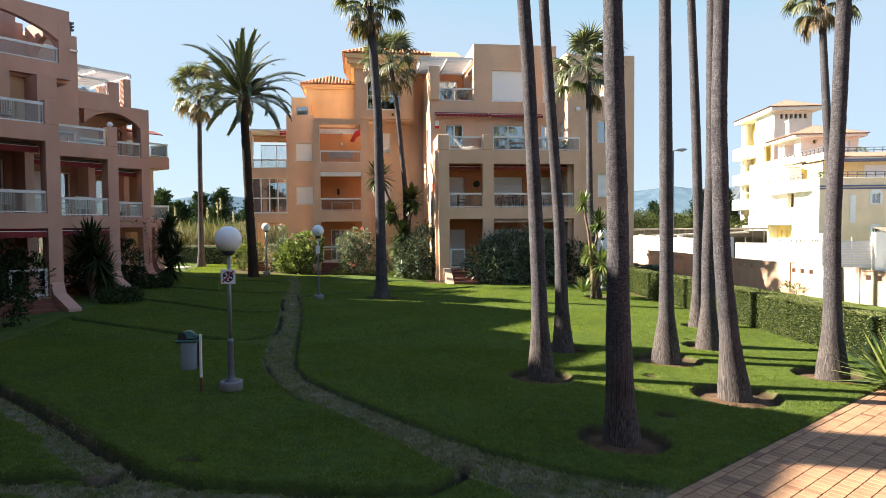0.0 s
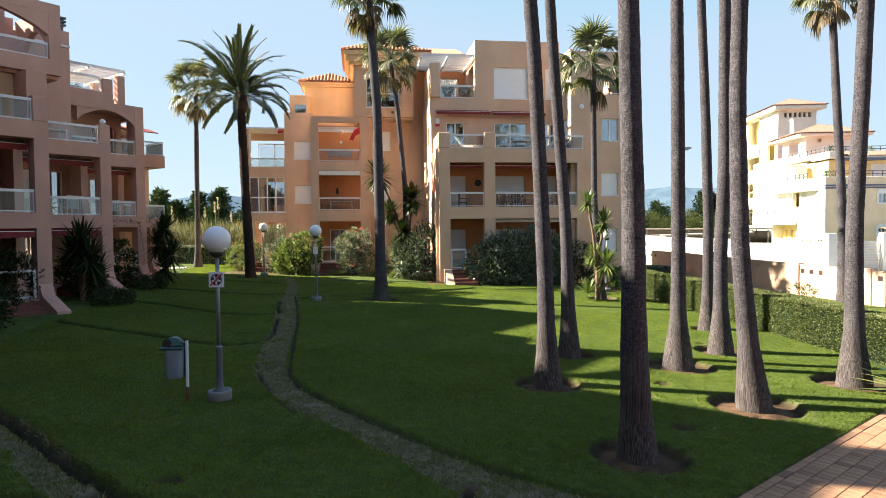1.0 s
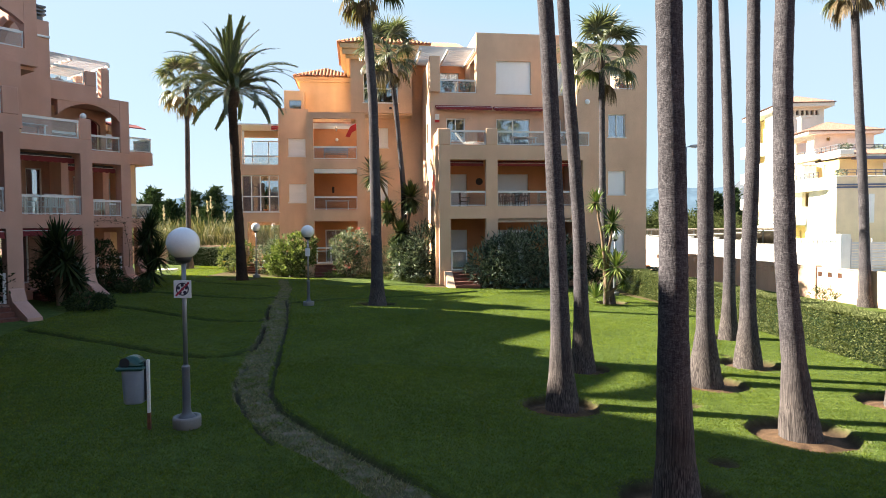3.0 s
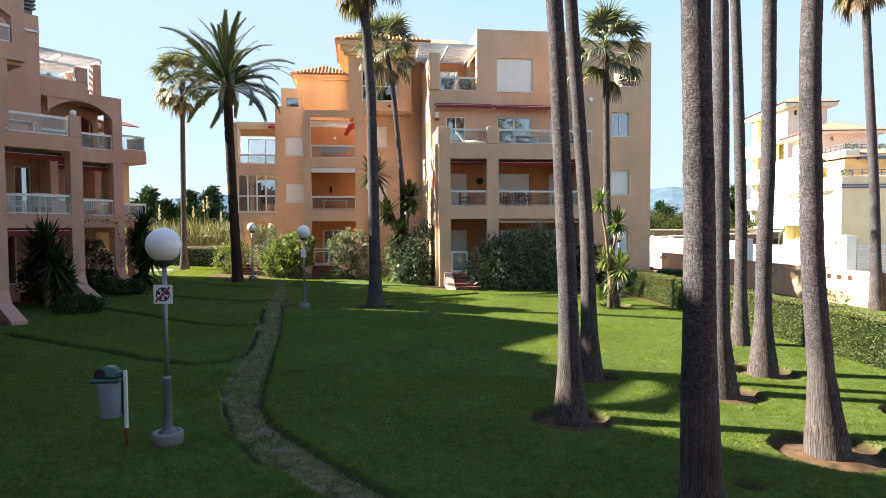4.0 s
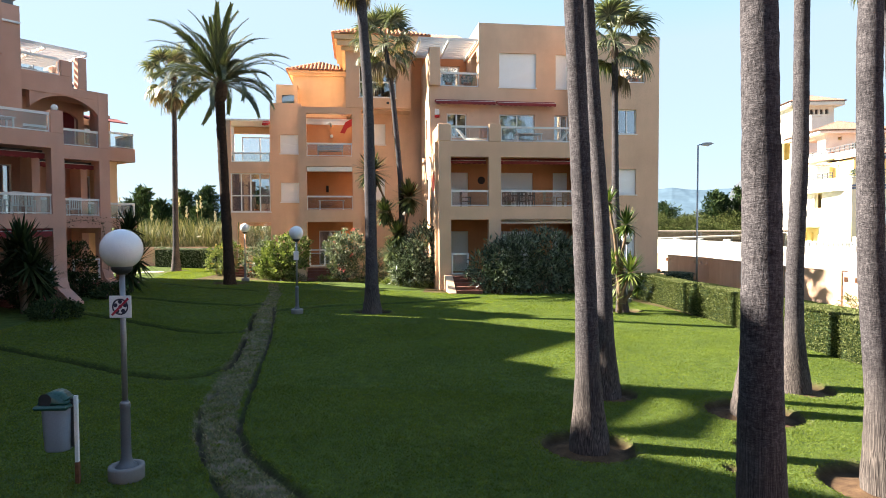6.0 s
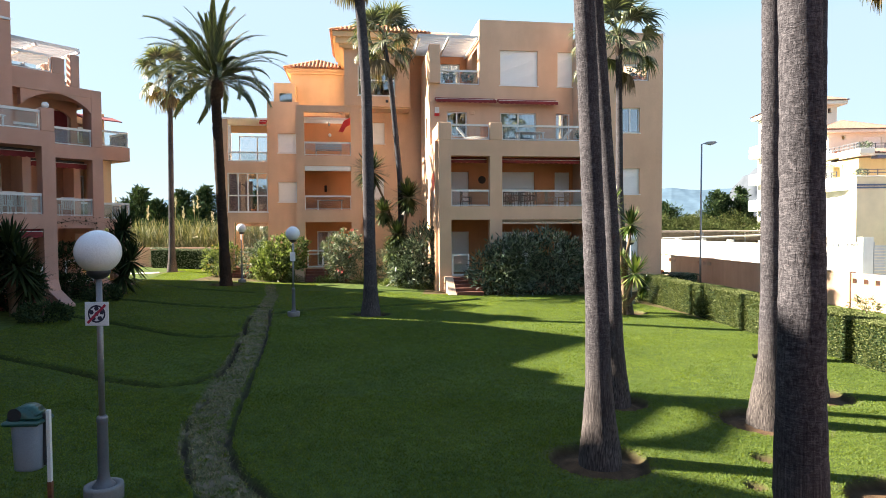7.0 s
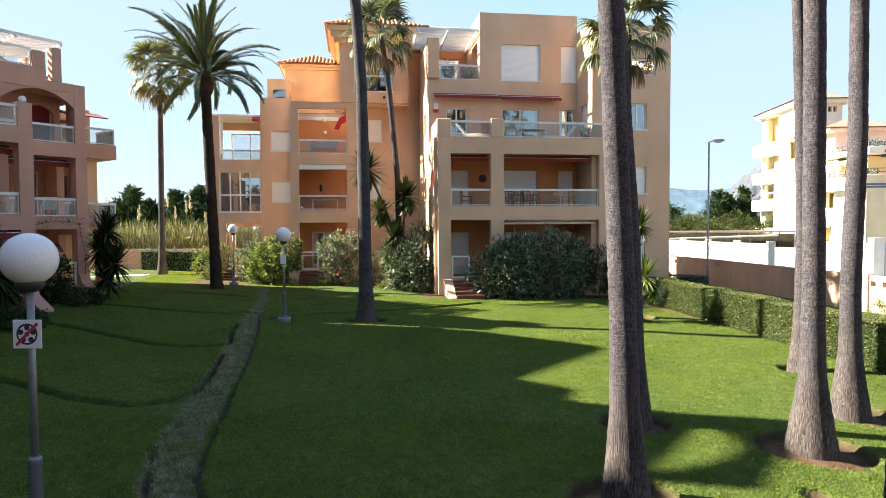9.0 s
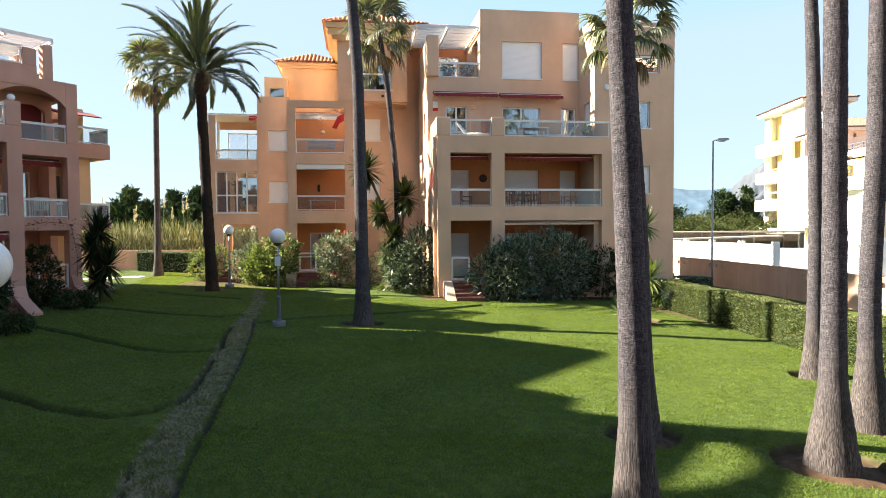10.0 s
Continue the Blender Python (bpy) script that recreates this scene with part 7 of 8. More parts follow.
shrub("dark_shrub", "dark leafy shrub with a few red blossoms", *by_house(-10.6, 6.2), [(0, 0, 0.9, 0.7, 0.6, 0.9), (0.5, 0, 1.2, 0.6, 0.6, 1.0)], 3000, 0.12, 0.06, OLEANDER, 109, 5, 5)
shrub("yellowing_shrub", "green shrub with yellowing autumn leaves by the far hedge", -13.2, 40.5, [(-0.4, 0, 0.9, 0.7, 0.6, 0.9), (0.4, 0, 1.1, 0.7, 0.6, 1.0)], 2600, 0.12, 0.07, LIME_SHRUB, 110, 10, 5, AUTUMN)
for i, (u, v, r) in enumerate(((-6.6, 4.2, 0.5), (-4.6, 3.6, 0.55), (-3.3, 2.6, 0.5), (-1.6, 1.0, 0.6), (-2.4, 1.8, 0.4), (-9.8, 5.0, 0.5), (-8.4, 4.6, 0.45))):
    shrub("ground_cover", "low bright green tufts at the shrubs' feet", *by_house(u, v), [(0, 0, 0.12, r, r * 0.6, 0.2), (r * 0.8, 0, 0.1, r * 0.7, r * 0.5, 0.16)], 1200, 0.12, 0.02, LIME_SHRUB, 120 + i, 0, 0, None, "ground cover")

x_, y_ = by_house(-2.5, 2.6)
yucca(x_, y_, [(-1.65, -0.2, 5.95, 1.5), (-1.0, -0.1, 3.85, 1.15), (0.3, -0.4, 4.6, 1.45), (-0.25, -0.5, 2.7, 1.2), (-0.55, -0.4, 1.8, 1.1), (-0.2, -0.6, 0.9, 1.2)], 61, "tall many-headed yucca with dark sword leaves in the bed", None, ROSETTES_DEEP)
yucca(6.35, 27.9, [(-0.45, 0, 4.2, 0.85), (0.25, 0.1, 3.35, 1.0), (-0.15, 0.2, 1.9, 0.85), (0.35, -0.1, 1.55, 1.15), (0.75, 0.1, 1.0, 0.8), (-0.5, -0.2, 0.3, 1.0)], 62, "clump of pale yucca canes with spiky green heads on the lawn")
yucca(-14.1, 31.3, [(0.0, 0, 2.75, 1.35), (-0.4, 0.2, 1.9, 1.35), (0.35, -0.1, 1.4, 1.4), (0.1, -0.3, 0.8, 1.4), (-0.2, 0.1, 2.3, 1.3)], 63, "dark yucca beside the house buttress", None, ROSETTES_DARK)
yucca(8.85, 12.4, [(0.1, 0.1, 0.1, 1.5), (0.4, 0.2, 0.1, 1.4), (0.3, -0.15, 0.1, 1.3)], 64, "pale strappy plant at the paving's corner")

hedge("clipped_hedge", "long clipped green boundary hedge beside the lawn", [(8.9, 33.2), (9.3, 29.6), (9.75, 25.6), (10.05, 22.0), (10.35, 18.5), (10.75, 14.5), (11.3, 11.0)], 1.12, 0.9, 150000, 131, 0.052)
hedge("clipped_hedge", "dark clipped hedge at the far end of the lawn", [(-20.0, 46.6), (-16.5, 46.0), (-13.6, 45.2)], 1.25, 0.8, 9000, 132, 0.09, OLEANDER)
shrub("dark_shrub", "dark shaded bush beside the balcony", -15.3, 20.6, [(0, 0, 1.2, 1.0, 0.9, 1.2), (0.6, 0.8, 1.0, 0.8, 0.8, 1.0), (-0.8, -0.7, 1.2, 1.0, 1.0, 1.2)], 8000, 0.12, 0.05, DARK_SHRUB, 141, 0, 7)
shrub("dark_shrub", "dark shaded bush beside the balcony", -13.1, 17.6, [(0, 0, 0.7, 1.0, 0.9, 0.7), (-0.9, 0.2, 1.2, 0.9, 0.9, 1.1)], 5000, 0.12, 0.05, DARK_SHRUB, 142, 0, 7)
yucca(-14.3, 24.6, [(0.0, 0, 2.2, 1.5), (0.4, -0.2, 1.6, 1.4), (-0.5, 0.3, 1.8, 1.3), (0.3, 0.4, 1.0, 1.3)], 65, "shaggy dark yucca in front of the balcony", None, ROSETTES_DARK)
shrub("dark_shrub", "dark shaded bush beside the balcony", -15.4, 26.3, [(0, 0, 0.9, 0.9, 0.9, 0.9), (0.6, -0.6, 0.7, 0.7, 0.7, 0.7)], 4500, 0.12, 0.05, DARK_SHRUB, 143, 0, 7)
shrub("dark_shrub", "dark shaded climbing bush in the arcade", -15.5, 29.6, [(0, 0, 1.1, 0.7, 0.7, 1.1), (0.4, -0.5, 0.5, 0.7, 0.7, 0.5)], 4500, 0.12, 0.05, DARK_SHRUB, 144, 0, 7)
shrub("low_shrub", "low dark green bush at the buttress foot", -13.7, 28.9, [(0, 0, 0.25, 0.7, 0.6, 0.35)], 2500, 0.09, 0.05, FAR_DARK, 145, 0, 3)
shrub("low_shrub", "low dark green bush at the buttress foot", -12.6, 23.6, [(0, 0, 0.25, 0.8, 0.6, 0.35)], 2500, 0.09, 0.05, FAR_DARK, 146, 0, 3)


def reeds(x0, x1, y0, y1, n, plumes, seed):
    rng = np.random.default_rng(seed)
    x, y = rng.uniform(x0, x1, n), rng.uniform(y0, y1, n)
    b = np.stack([x, y, np.full(n, 0.2)], 1)
    h = rng.uniform(2.3, 3.9, n)
    base = np.repeat(b, 4, 0)
    base[:, 2] += np.repeat(h, 4) * rng.uniform(0.0, 0.75, 4 * n)
    way = rng.normal(0, 0.32, (4 * n, 3)) + np.array((0, 0, 1.0))
    ob = part_of("reeds", leaf_mesh("reeds", base, way, rng.uniform(0.6, 1.3, 4 * n), 0.06, rng), REED, None)
    tagged(ob, "dense stand of yellow-green reeds beyond the garden", "reeds", kind="stuff")
    for i in range(plumes):
        px, py, hh = rng.uniform(x0, x1), rng.uniform(y0, y1), rng.uniform(4.0, 5.4)
        s = thing("reed_plume", "pale feathery reed plume on a tall stalk", "reed plume", Matrix.Translation((px, py, 0.2)), "reed plumes")
        bm = bmesh.new()
        lean = rng.normal(0, 0.15)
        tube(bm, [(0, 0, 0), (lean * 0.5, 0, hh * 0.6), (lean, 0, hh)], 0.018, 5)
        part("stalk", bm, REED, s)
        k = 46
        t = rng.random(k)
        p = np.stack([lean + rng.normal(0, 0.03, k), rng.normal(0, 0.03, k), hh - 0.9 + 0.9 * t], 1)
        w = rng.normal(0, 0.5, (k, 3)) + np.array((0.1, 0, 1.3))
        part_of("plume", leaf_mesh("plume", p, w, 0.24 * (1.1 - t * 0.6), 0.035, rng), PLUME, s)


reeds(-34, -9.5, 49.5, 55, 5200, 26, 151)


def conifer(x, y, h, r, seed, name="conifer", label="dark green bushy conifer beyond the reeds", group="conifers beyond the reeds", boughs=46, sharp=0.85, material=None):
    """A conifer of ragged boughs: each bough is a drooping spray of needle clumps."""
    rng = np.random.default_rng(seed)
    s = thing(name, label, "conifer", Matrix.Translation((x, y, 0)), group)
    bm = bmesh.new()
    tube(bm, [(0, 0, -0.6), (0.05, 0, h * 0.5), (0, 0, h)], [0.22, 0.14, 0.03], 8)
    part("trunk", bm, STEM, s)
    base, way = [], []
    for k in range(boughs):
        t = 0.06 + 0.93 * ((k + rng.random()) / boughs)
        a = rng.uniform(0, 6.283)
        L = r * (1 - t ** 1.4) ** sharp * rng.uniform(0.55, 1.15) + 0.1
        m = 80
        q = rng.random(m) ** 0.7
        out = q * L
        wide = 0.16 * L + 0.16
        px = np.cos(a) * out + rng.normal(0, wide, m)
        py = np.sin(a) * out + rng.normal(0, wide, m)
        pz = h * t + 0.28 * out - 0.1 * out ** 2 / (L + 0.1) + rng.normal(0, 0.2 + 0.06 * L, m)
        base.append(np.stack([px, py, pz], 1))
        way.append(np.stack([np.full(m, np.cos(a)), np.full(m, np.sin(a)), np.full(m, 0.7)], 1) + rng.normal(0, 0.55, (m, 3)))
    p, w = np.concatenate(base), np.concatenate(way)
    keep = (p[:, 2] > 0.1) & (p[:, 2] < h + 0.25)
    p, w = p[keep], w[keep]
    part_of("crown", leaf_mesh("crown", p, w, rng.uniform(0.28, 0.6, len(p)), 0.16, rng), material or CONIFER, s)


rng_ = random.Random(7)
for i in range(26):
    conifer(-46 + i * 1.42 + rng_.uniform(-0.9, 0.9), 64 + 5 * (i % 2) + rng_.uniform(-2, 2), rng_.choice((4.4, 4.9, 5.4, 6.0, 6.7)) + rng_.uniform(-0.4, 0.4), rng_.uniform(1.6, 2.4), 200 + i)


def broadleaf(x, y, h, r, seed, material=None, label="rounded green tree across the street", group="trees across the street"):
    rng = np.random.default_rng(seed)
    s = thing("tree", label, "tree", Matrix.Translation((x, y, -0.5)), group)
    bm = bmesh.new()
    tube(bm, [(0, 0, 0), (0.1, 0, h * 0.4), (0, 0.1, h * 0.75)], [0.2, 0.15, 0.05], 8)
    part("trunk", bm, STEM, s)
    for k in range(4):
        a = k * 1.6 + seed
        bm = bmesh.new()
        tube(bm, [(0.05, 0, h * 0.35), (math.cos(a) * r * 0.4, math.sin(a) * r * 0.4, h * 0.6), (math.cos(a) * r * 0.7, math.sin(a) * r * 0.7, h * 0.75)], [0.09, 0.06, 0.02], 6)
        part("limb", bm, STEM, s)
    blobs = [(math.cos(k * 2.4) * r * 0.5, math.sin(k * 2.4) * r * 0.5, h * (0.5 + 0.09 * (k % 4)), r * 0.55, r * 0.55, h * 0.2) for k in range(9)]
    hubs, d = blob_points(640, blobs, rng, 0.5)
    p = np.repeat(hubs, 9, 0) + rng.normal(0, 0.14, (640 * 9, 3))
    w = np.repeat(d, 9, 0) + rng.normal(0, 0.6, p.shape)
    part_of("crown", leaf_mesh("crown", p, w, rng.uniform(0.15, 0.28, len(p)), 0.11, rng), material or FAR_GREEN, s)


for i in range(13):
    broadleaf(23 + i * 1.75 + rng_.uniform(-0.8, 0.8), 83 + rng_.uniform(-2, 2), rng_.uniform(4.4, 5.6), rng_.uniform(2.3, 3.1), 300 + i)
for i in range(8):
    broadleaf(24 + i * 2.7 + rng_.uniform(-0.8, 0.8), 79.5 + rng_.uniform(-1, 1), rng_.uniform(3.4, 4.2), rng_.uniform(2.0, 2.6), 360 + i)
for i, (x, y, h, r) in enumerate(((33.4, 85, 7.2, 1.9), (35.0, 86, 6.6, 1.3), (36.6, 85, 7.6, 1.0), (38.0, 87, 6.4, 1.2), (40.5, 86, 6.0, 1.5), (28.4, 88, 5.8, 2.0))):
    conifer(x, y, h, r, 330 + i, "cypress", "dark upright cypress across the street", "cypresses across the street", 40, 0.5)
for i in range(9):
    broadleaf(-44 + i * 4.1 + rng_.uniform(-1, 1), 59.5 + rng_.uniform(-1, 1.5), rng_.uniform(3.8, 4.6), rng_.uniform(2.0, 2.6), 400 + i, FAR_DARK, "dark green bushy tree beyond the reeds", "bushy trees beyond the reeds")

# ---- lawn fittings ----
def globe_lamp(x, y, label, sign=False, plaque=False):
    z = ground_z(x, y)
    s = thing("garden_lamp", label, "garden lamp", Matrix.Translation((x, y, z)), "globe lamps on the lawn")
    bm = bmesh.new()
    lathe(bm, [(0.205, -0.1), (0.21, 0.14), (0.205, 0.165), (0.15, 0.165), (0.14, 0.13), (0.05, 0.13)], 28)
    part("concrete_base", bm, CONCRETE, s, "round concrete base", True)
    bm = bmesh.new()
    lathe(bm, [(0.13, 0.12), (0.125, 0.16), (0.085, 0.20), (0.068, 0.24), (0.06, 0.30), (0.058, 0.88), (0.062, 0.89), (0.062, 0.93), (0.04, 0.97)], 18)
    part("lower_post", bm, POST_GREY, s, "", True)
    bm = bmesh.new()
    lathe(bm, [(0.058, 0.925), (0.06, 0.945), (0.04, 0.965)], 18)
    part("collar", bm, GREY_METAL, s, "", True)
    bm = bmesh.new()
    lathe(bm, [(0.034, 0.95), (0.033, 2.57)], 16)
    part("upper_post", bm, GREY_METAL, s, "", True)
    bm = bmesh.new()
    lathe(bm, [(0.05, 2.53), (0.10, 2.56), (0.125, 2.60), (0.12, 2.64)], 20)
    part("socket", bm, DARK_METAL, s, "black globe holder", True)
    bm = bmesh.new()
    bmesh.ops.create_uvsphere(bm, u_segments=36, v_segments=20, radius=0.245, matrix=Matrix.Translation((0, 0, 2.84)))
    part("globe", bm, GLOBE, s, "white opal globe", True)
    if sign:
        sg = new("sign")
        sg.parent = s
        part("plate", boxes((-0.135, 0.135, -0.062, -0.05, 2.005, 2.275), soft=0.004), SIGN_WHITE, sg)
        bm = bmesh.new()
        n = 36
        rin, rout = 0.082, 0.10
        for i in range(n):
            a, b = 2 * math.pi * i / n, 2 * math.pi * (i + 1) / n
            bm.faces.new([bm.verts.new((r * math.cos(t), -0.0635, 2.14 + r * math.sin(t))) for r, t in ((rin, a), (rout, a), (rout, b), (rin, b))])
        for k in range(5):
            t = math.pi / 2 + k * 2 * math.pi / 5
            cx, cz = 0.062 * math.cos(t), 2.14 + 0.062 * math.sin(t)
            bm.faces.new([bm.verts.new((cx + 0.028 * math.cos(q), -0.0637, cz + 0.028 * math.sin(q))) for q in (i * 2 * math.pi / 6 for i in range(6))])
        bm.faces.new([bm.verts.new((0.026 * math.cos(q), -0.0639, 2.14 + 0.026 * math.sin(q))) for q in (i * 2 * math.pi / 5 + 0.3 for i in range(5))])
        part("ball_symbol", bm, SIGN_BLACK, sg)
        bm = boxes((-0.145, 0.145, -0.0665, -0.0645, -0.014, 0.014))
        bm.transform(Matrix.Translation((0, 0, 2.14)) @ Matrix.Rotation(radians(-45), 4, "Y"))
        part("red_bar", bm, SIGN_RED, sg)
        part("clamp", boxes((-0.045, 0.045, -0.05, 0.045, 2.115, 2.165)), GREY_METAL, sg)
    if plaque:
        part("plaque", boxes((-0.09, 0.09, -0.06, -0.048, 1.9, 2.2), soft=0.003), SIGN_WHITE, s)
    return s


globe_lamp(-4.11, 11.5, "grey globe lamp post with a no-ball-games sign", True)
globe_lamp(-5.5, 25.95, "grey post lamp with a white globe on the lawn", False, True)
globe_lamp(7.6, 31.5, "grey post lamp with a white globe among the yuccas")
globe_lamp(-11.05, 37.4, "grey post lamp with a white globe by the house")


def litter_bin(x, y):
    z = ground_z(x, y)
    s = thing("litter_bin", "grey plastic litter bin with green hood on a rusty white post", "litter bin", pose(x, y, z, 0, 0, 4))
    part("post", boxes((-0.03, 0.012, -0.022, 0.022, 0.26, 1.07), soft=0.004), WHITE, s, "white post")
    part("post_foot", boxes((-0.031, 0.013, -0.023, 0.023, -0.1, 0.262)), RUST, s, "rusted foot of the post")
    bm = bmesh.new()
    n = 24
    rings = []
    for zz, a, b in ((0.42, 0.13, 0.12), (0.44, 0.145, 0.13), (0.94, 0.165, 0.15)):
        rings.append([bm.verts.new((-0.215 + a * math.copysign(abs(math.cos(t)) ** 0.7, math.cos(t)), b * math.copysign(abs(math.sin(t)) ** 0.7, math.sin(t)), zz)) for t in (2 * math.pi * i / n for i in range(n))])
    for r, q in zip(rings, rings[1:]):
        for i in range(n):
            bm.faces.new((r[i], r[(i + 1) % n], q[(i + 1) % n], q[i]))
    bm.faces.new(rings[0][::-1])
    part("bucket", bm, BIN_GREY, s, "grey-blue plastic bucket", True)
    bm = bmesh.new()
    arc = [(-0.24 + 0.155 * math.cos(t), 1.0 + 0.135 * math.sin(t)) for t in (math.pi * k / 10 for k in range(11))]
    prism(bm, [(-0.045, 0.985), (-0.06, 1.03)] + arc[1:] + [(-0.40, 0.985)], -0.125, 0.125)
    bmesh.ops.bevel(bm, geom=list(bm.edges), offset=0.018, segments=2, affect="EDGES")
    hood = part("hood", bm, BIN_GREEN, s, "dark green domed hood", True)
    part("rim", boxes((-0.43, -0.03, -0.17, 0.17, 0.93, 0.985), soft=0.02), BIN_GREEN, hood)
    # flat dark disc paints the shade of the mouth; the hood is closed
    bm = bmesh.new()
    bmesh.ops.create_circle(bm, cap_ends=True, segments=20, radius=0.075, matrix=Matrix.Translation((-0.30, -0.1265, 1.05)) @ Matrix.Rotation(math.pi / 2, 4, "X"))
    part("mouth_shade", bm, DARK_METAL, hood, "dark disc painted as the shaded round mouth")
    part("bracket", boxes((-0.056, -0.0305, -0.035, 0.035, 0.46, 1.04)), DARK_METAL, s, "black mounting strip")
    return s


litter_bin(-4.59, 11.3)


def paving():
    """Clay pavers beside the lawn with a kerb course."""
    s = thing("pavement", "orange clay paved terrace beside the lawn", "pavement", pose(PAV_O.x, PAV_O.y, 0, 0, 0, math.degrees(math.atan2(E_DIR.y, E_DIR.x))), kind="structure")
    # the terrace follows the fall of the ground
    def put_z(u, v):
        p = Vector((PAV_O.x, PAV_O.y, 0)) + E_DIR * u + Vector((E_DIR.y, -E_DIR.x, 0)) * v
        return gz(p.x)

    bed = bmesh.new()
    quads = [(-4.0, 0.0), (9.5, 0.0), (9.5, -9.0), (-4.0, -9.0)]
    bed.faces.new([bed.verts.new((u, v, put_z(u, -v) - 0.012)) for u, v in quads][::-1])
    part("joint_bed", bed, GROUT, s)
    RUN, ROW = 0.14, 0.205
    meshes = []
    for name, a, b in (("paver", RUN, ROW), ("kerb_tile", 0.28, 0.115)):
        tile = bmesh.new()
        box(tile, -a / 2 + 0.004, a / 2 - 0.004, -b / 2 + 0.004, b / 2 - 0.004, -0.04, 0.0)
        bmesh.ops.bevel(tile, geom=[e for e in tile.edges if all(v.co.z > -0.01 for v in e.verts)], offset=0.005, segments=1, affect="EDGES")
        me = bpy.data.meshes.new(name)
        tile.to_mesh(me)
        tile.free()
        me.materials.append(PAVER)
        meshes.append(me)
    rng = random.Random(3)
    nrm = Vector((0.0236, 0, 1)).normalized()
    local_n = (Matrix.Rotation(-math.atan2(E_DIR.y, E_DIR.x), 4, "Z") @ nrm)
    tilt = Vector((0, 0, 1)).rotation_difference(local_n).to_matrix().to_4x4()

    def lay(name, me, u, v):
        ob = new(name, me)
        ob.parent = s
        ob.matrix_basis = Matrix.Translation((u, -v, put_z(u, v) + rng.uniform(-0.002, 0.002))) @ tilt

    for i in range(42):
        lay("kerb_tile", meshes[1], -3.3 + 0.28 * i, 0.07)
    for j in range(9):
        for i in range(32):
            lay("paver", meshes[0], -0.4 + (i + 0.5 * (j % 2)) * RUN, 0.235 + j * ROW)
    # the rest of the terrace, further from the walk
    bm = bmesh.new()
    for j in range(40):
        for i in range(-22, 66):
            if 0 <= i < 32 and j < 9:
                continue
            u, v = -0.4 + (i + 0.5 * (j % 2)) * RUN, 0.235 + j * ROW
            z = put_z(u, v) + rng.uniform(-0.002, 0.002)
            a = [bm.verts.new((u + sx * 0.065, -v + sy * 0.0975, z)) for sx, sy in ((-1, -1), (1, -1), (1, 1), (-1, 1))]
            bm.faces.new(a)
    tagged(part("pavers", bm, PAVER, s), kind="stuff")
    return s


paving()

# ---- balcony furniture ----
def at_house(u, v, z):
    p = MAIN @ Vector((u, v, z))
    return p.x, p.y, p.z


HR = 8.5
table(*at_house(3.4, 1.3, 4.0), HR, "dark wooden table on the balcony", TEAK)
for du, rz in ((-0.45, 180), (0.35, 180), (-0.45, 0), (0.4, 0)):
    chair(*at_house(3.4 + du, 1.3 + (-0.6 if rz == 180 else 0.65), 4.0), HR + rz, "dark slatted wooden chair on the balcony", TEAK, group="balcony chairs")
chair(*at_house(0.6, 1.4, 4.0), HR + 90, "dark slatted wooden chair on the balcony", TEAK, group="balcony chairs")
chair(*at_house(5.0, 1.3, 4.0), HR + 60, "straw-coloured wicker chair on the balcony", WICKER, group="balcony chairs")
chair(*at_house(5.8, 1.4, 4.0), HR - 60, "straw-coloured wicker chair on the balcony", WICKER, group="balcony chairs")
table(*at_house(3.9, 1.4, 7.18), HR, "white garden table on the upper terrace", WHITE)


def lounger(u, v, z, rz, label):
    s = thing("sun_lounger", label, "sun lounger", pose(*at_house(u, v, z), 0, 0, HR + rz))
    part("bed_frame", boxes((-0.95, 0.35, -0.3, 0.3, 0.28, 0.33)), WHITE, s)
    bm = boxes((0, 0.75, -0.3, 0.3, 0, 0.05))
    bm.transform(Matrix.Translation((0.35, 0, 0.3)) @ Matrix.Rotation(radians(-50), 4, "Y"))
    part("backrest", bm, LINEN, s)
    part("cushion", boxes((-0.93, 0.33, -0.28, 0.28, 0.332, 0.40), soft=0.02), LINEN, s)
    for x in (-0.85, 0.25):
        for y in (-0.25, 0.25):
            part("leg", boxes((x - 0.02, x + 0.02, y - 0.02, y + 0.02, 0, 0.28)), WHITE, s)
    return s


lounger(5.2, 1.2, 7.18, 0, "white cushioned sun lounger on the upper terrace")
lounger(0.9, 0.9, 7.18, 150, "white sun lounger behind the glass on the terrace")
for u, label, m_ in ((1.1, "orange towel hung over the terrace rail", TOWEL), (1.62, "pale towel hung over the terrace rail", LINEN)):
    bm = bmesh.new()
    n = 8
    for i in range(n):
        for k in range(5):
            xa, xb = u + 0.48 * i / n, u + 0.48 * (i + 1) / n
            za, zb = 8.11 - 0.6 * k / 5, 8.11 - 0.6 * (k + 1) / 5
            f = lambda x, z: 0.19 + 0.03 * math.sin(x * 21) * (8.15 - z) + 0.12 * (8.11 - z)
            bm.faces.new([bm.verts.new(q) for q in ((xa, f(xa, za), za), (xb, f(xb, za), za), (xb, f(xb, zb), zb), (xa, f(xa, zb), zb))])
    me = bpy.data.meshes.new("towel")
    bm.to_mesh(me)
    bm.free()
    me.materials.append(m_)
    ob = new("towel", me)
    ob.matrix_basis = MAIN
    md = ob.modifiers.new("thick", "SOLIDIFY")
    md.thickness = 0.015
    tagged(ob, label, "towel")


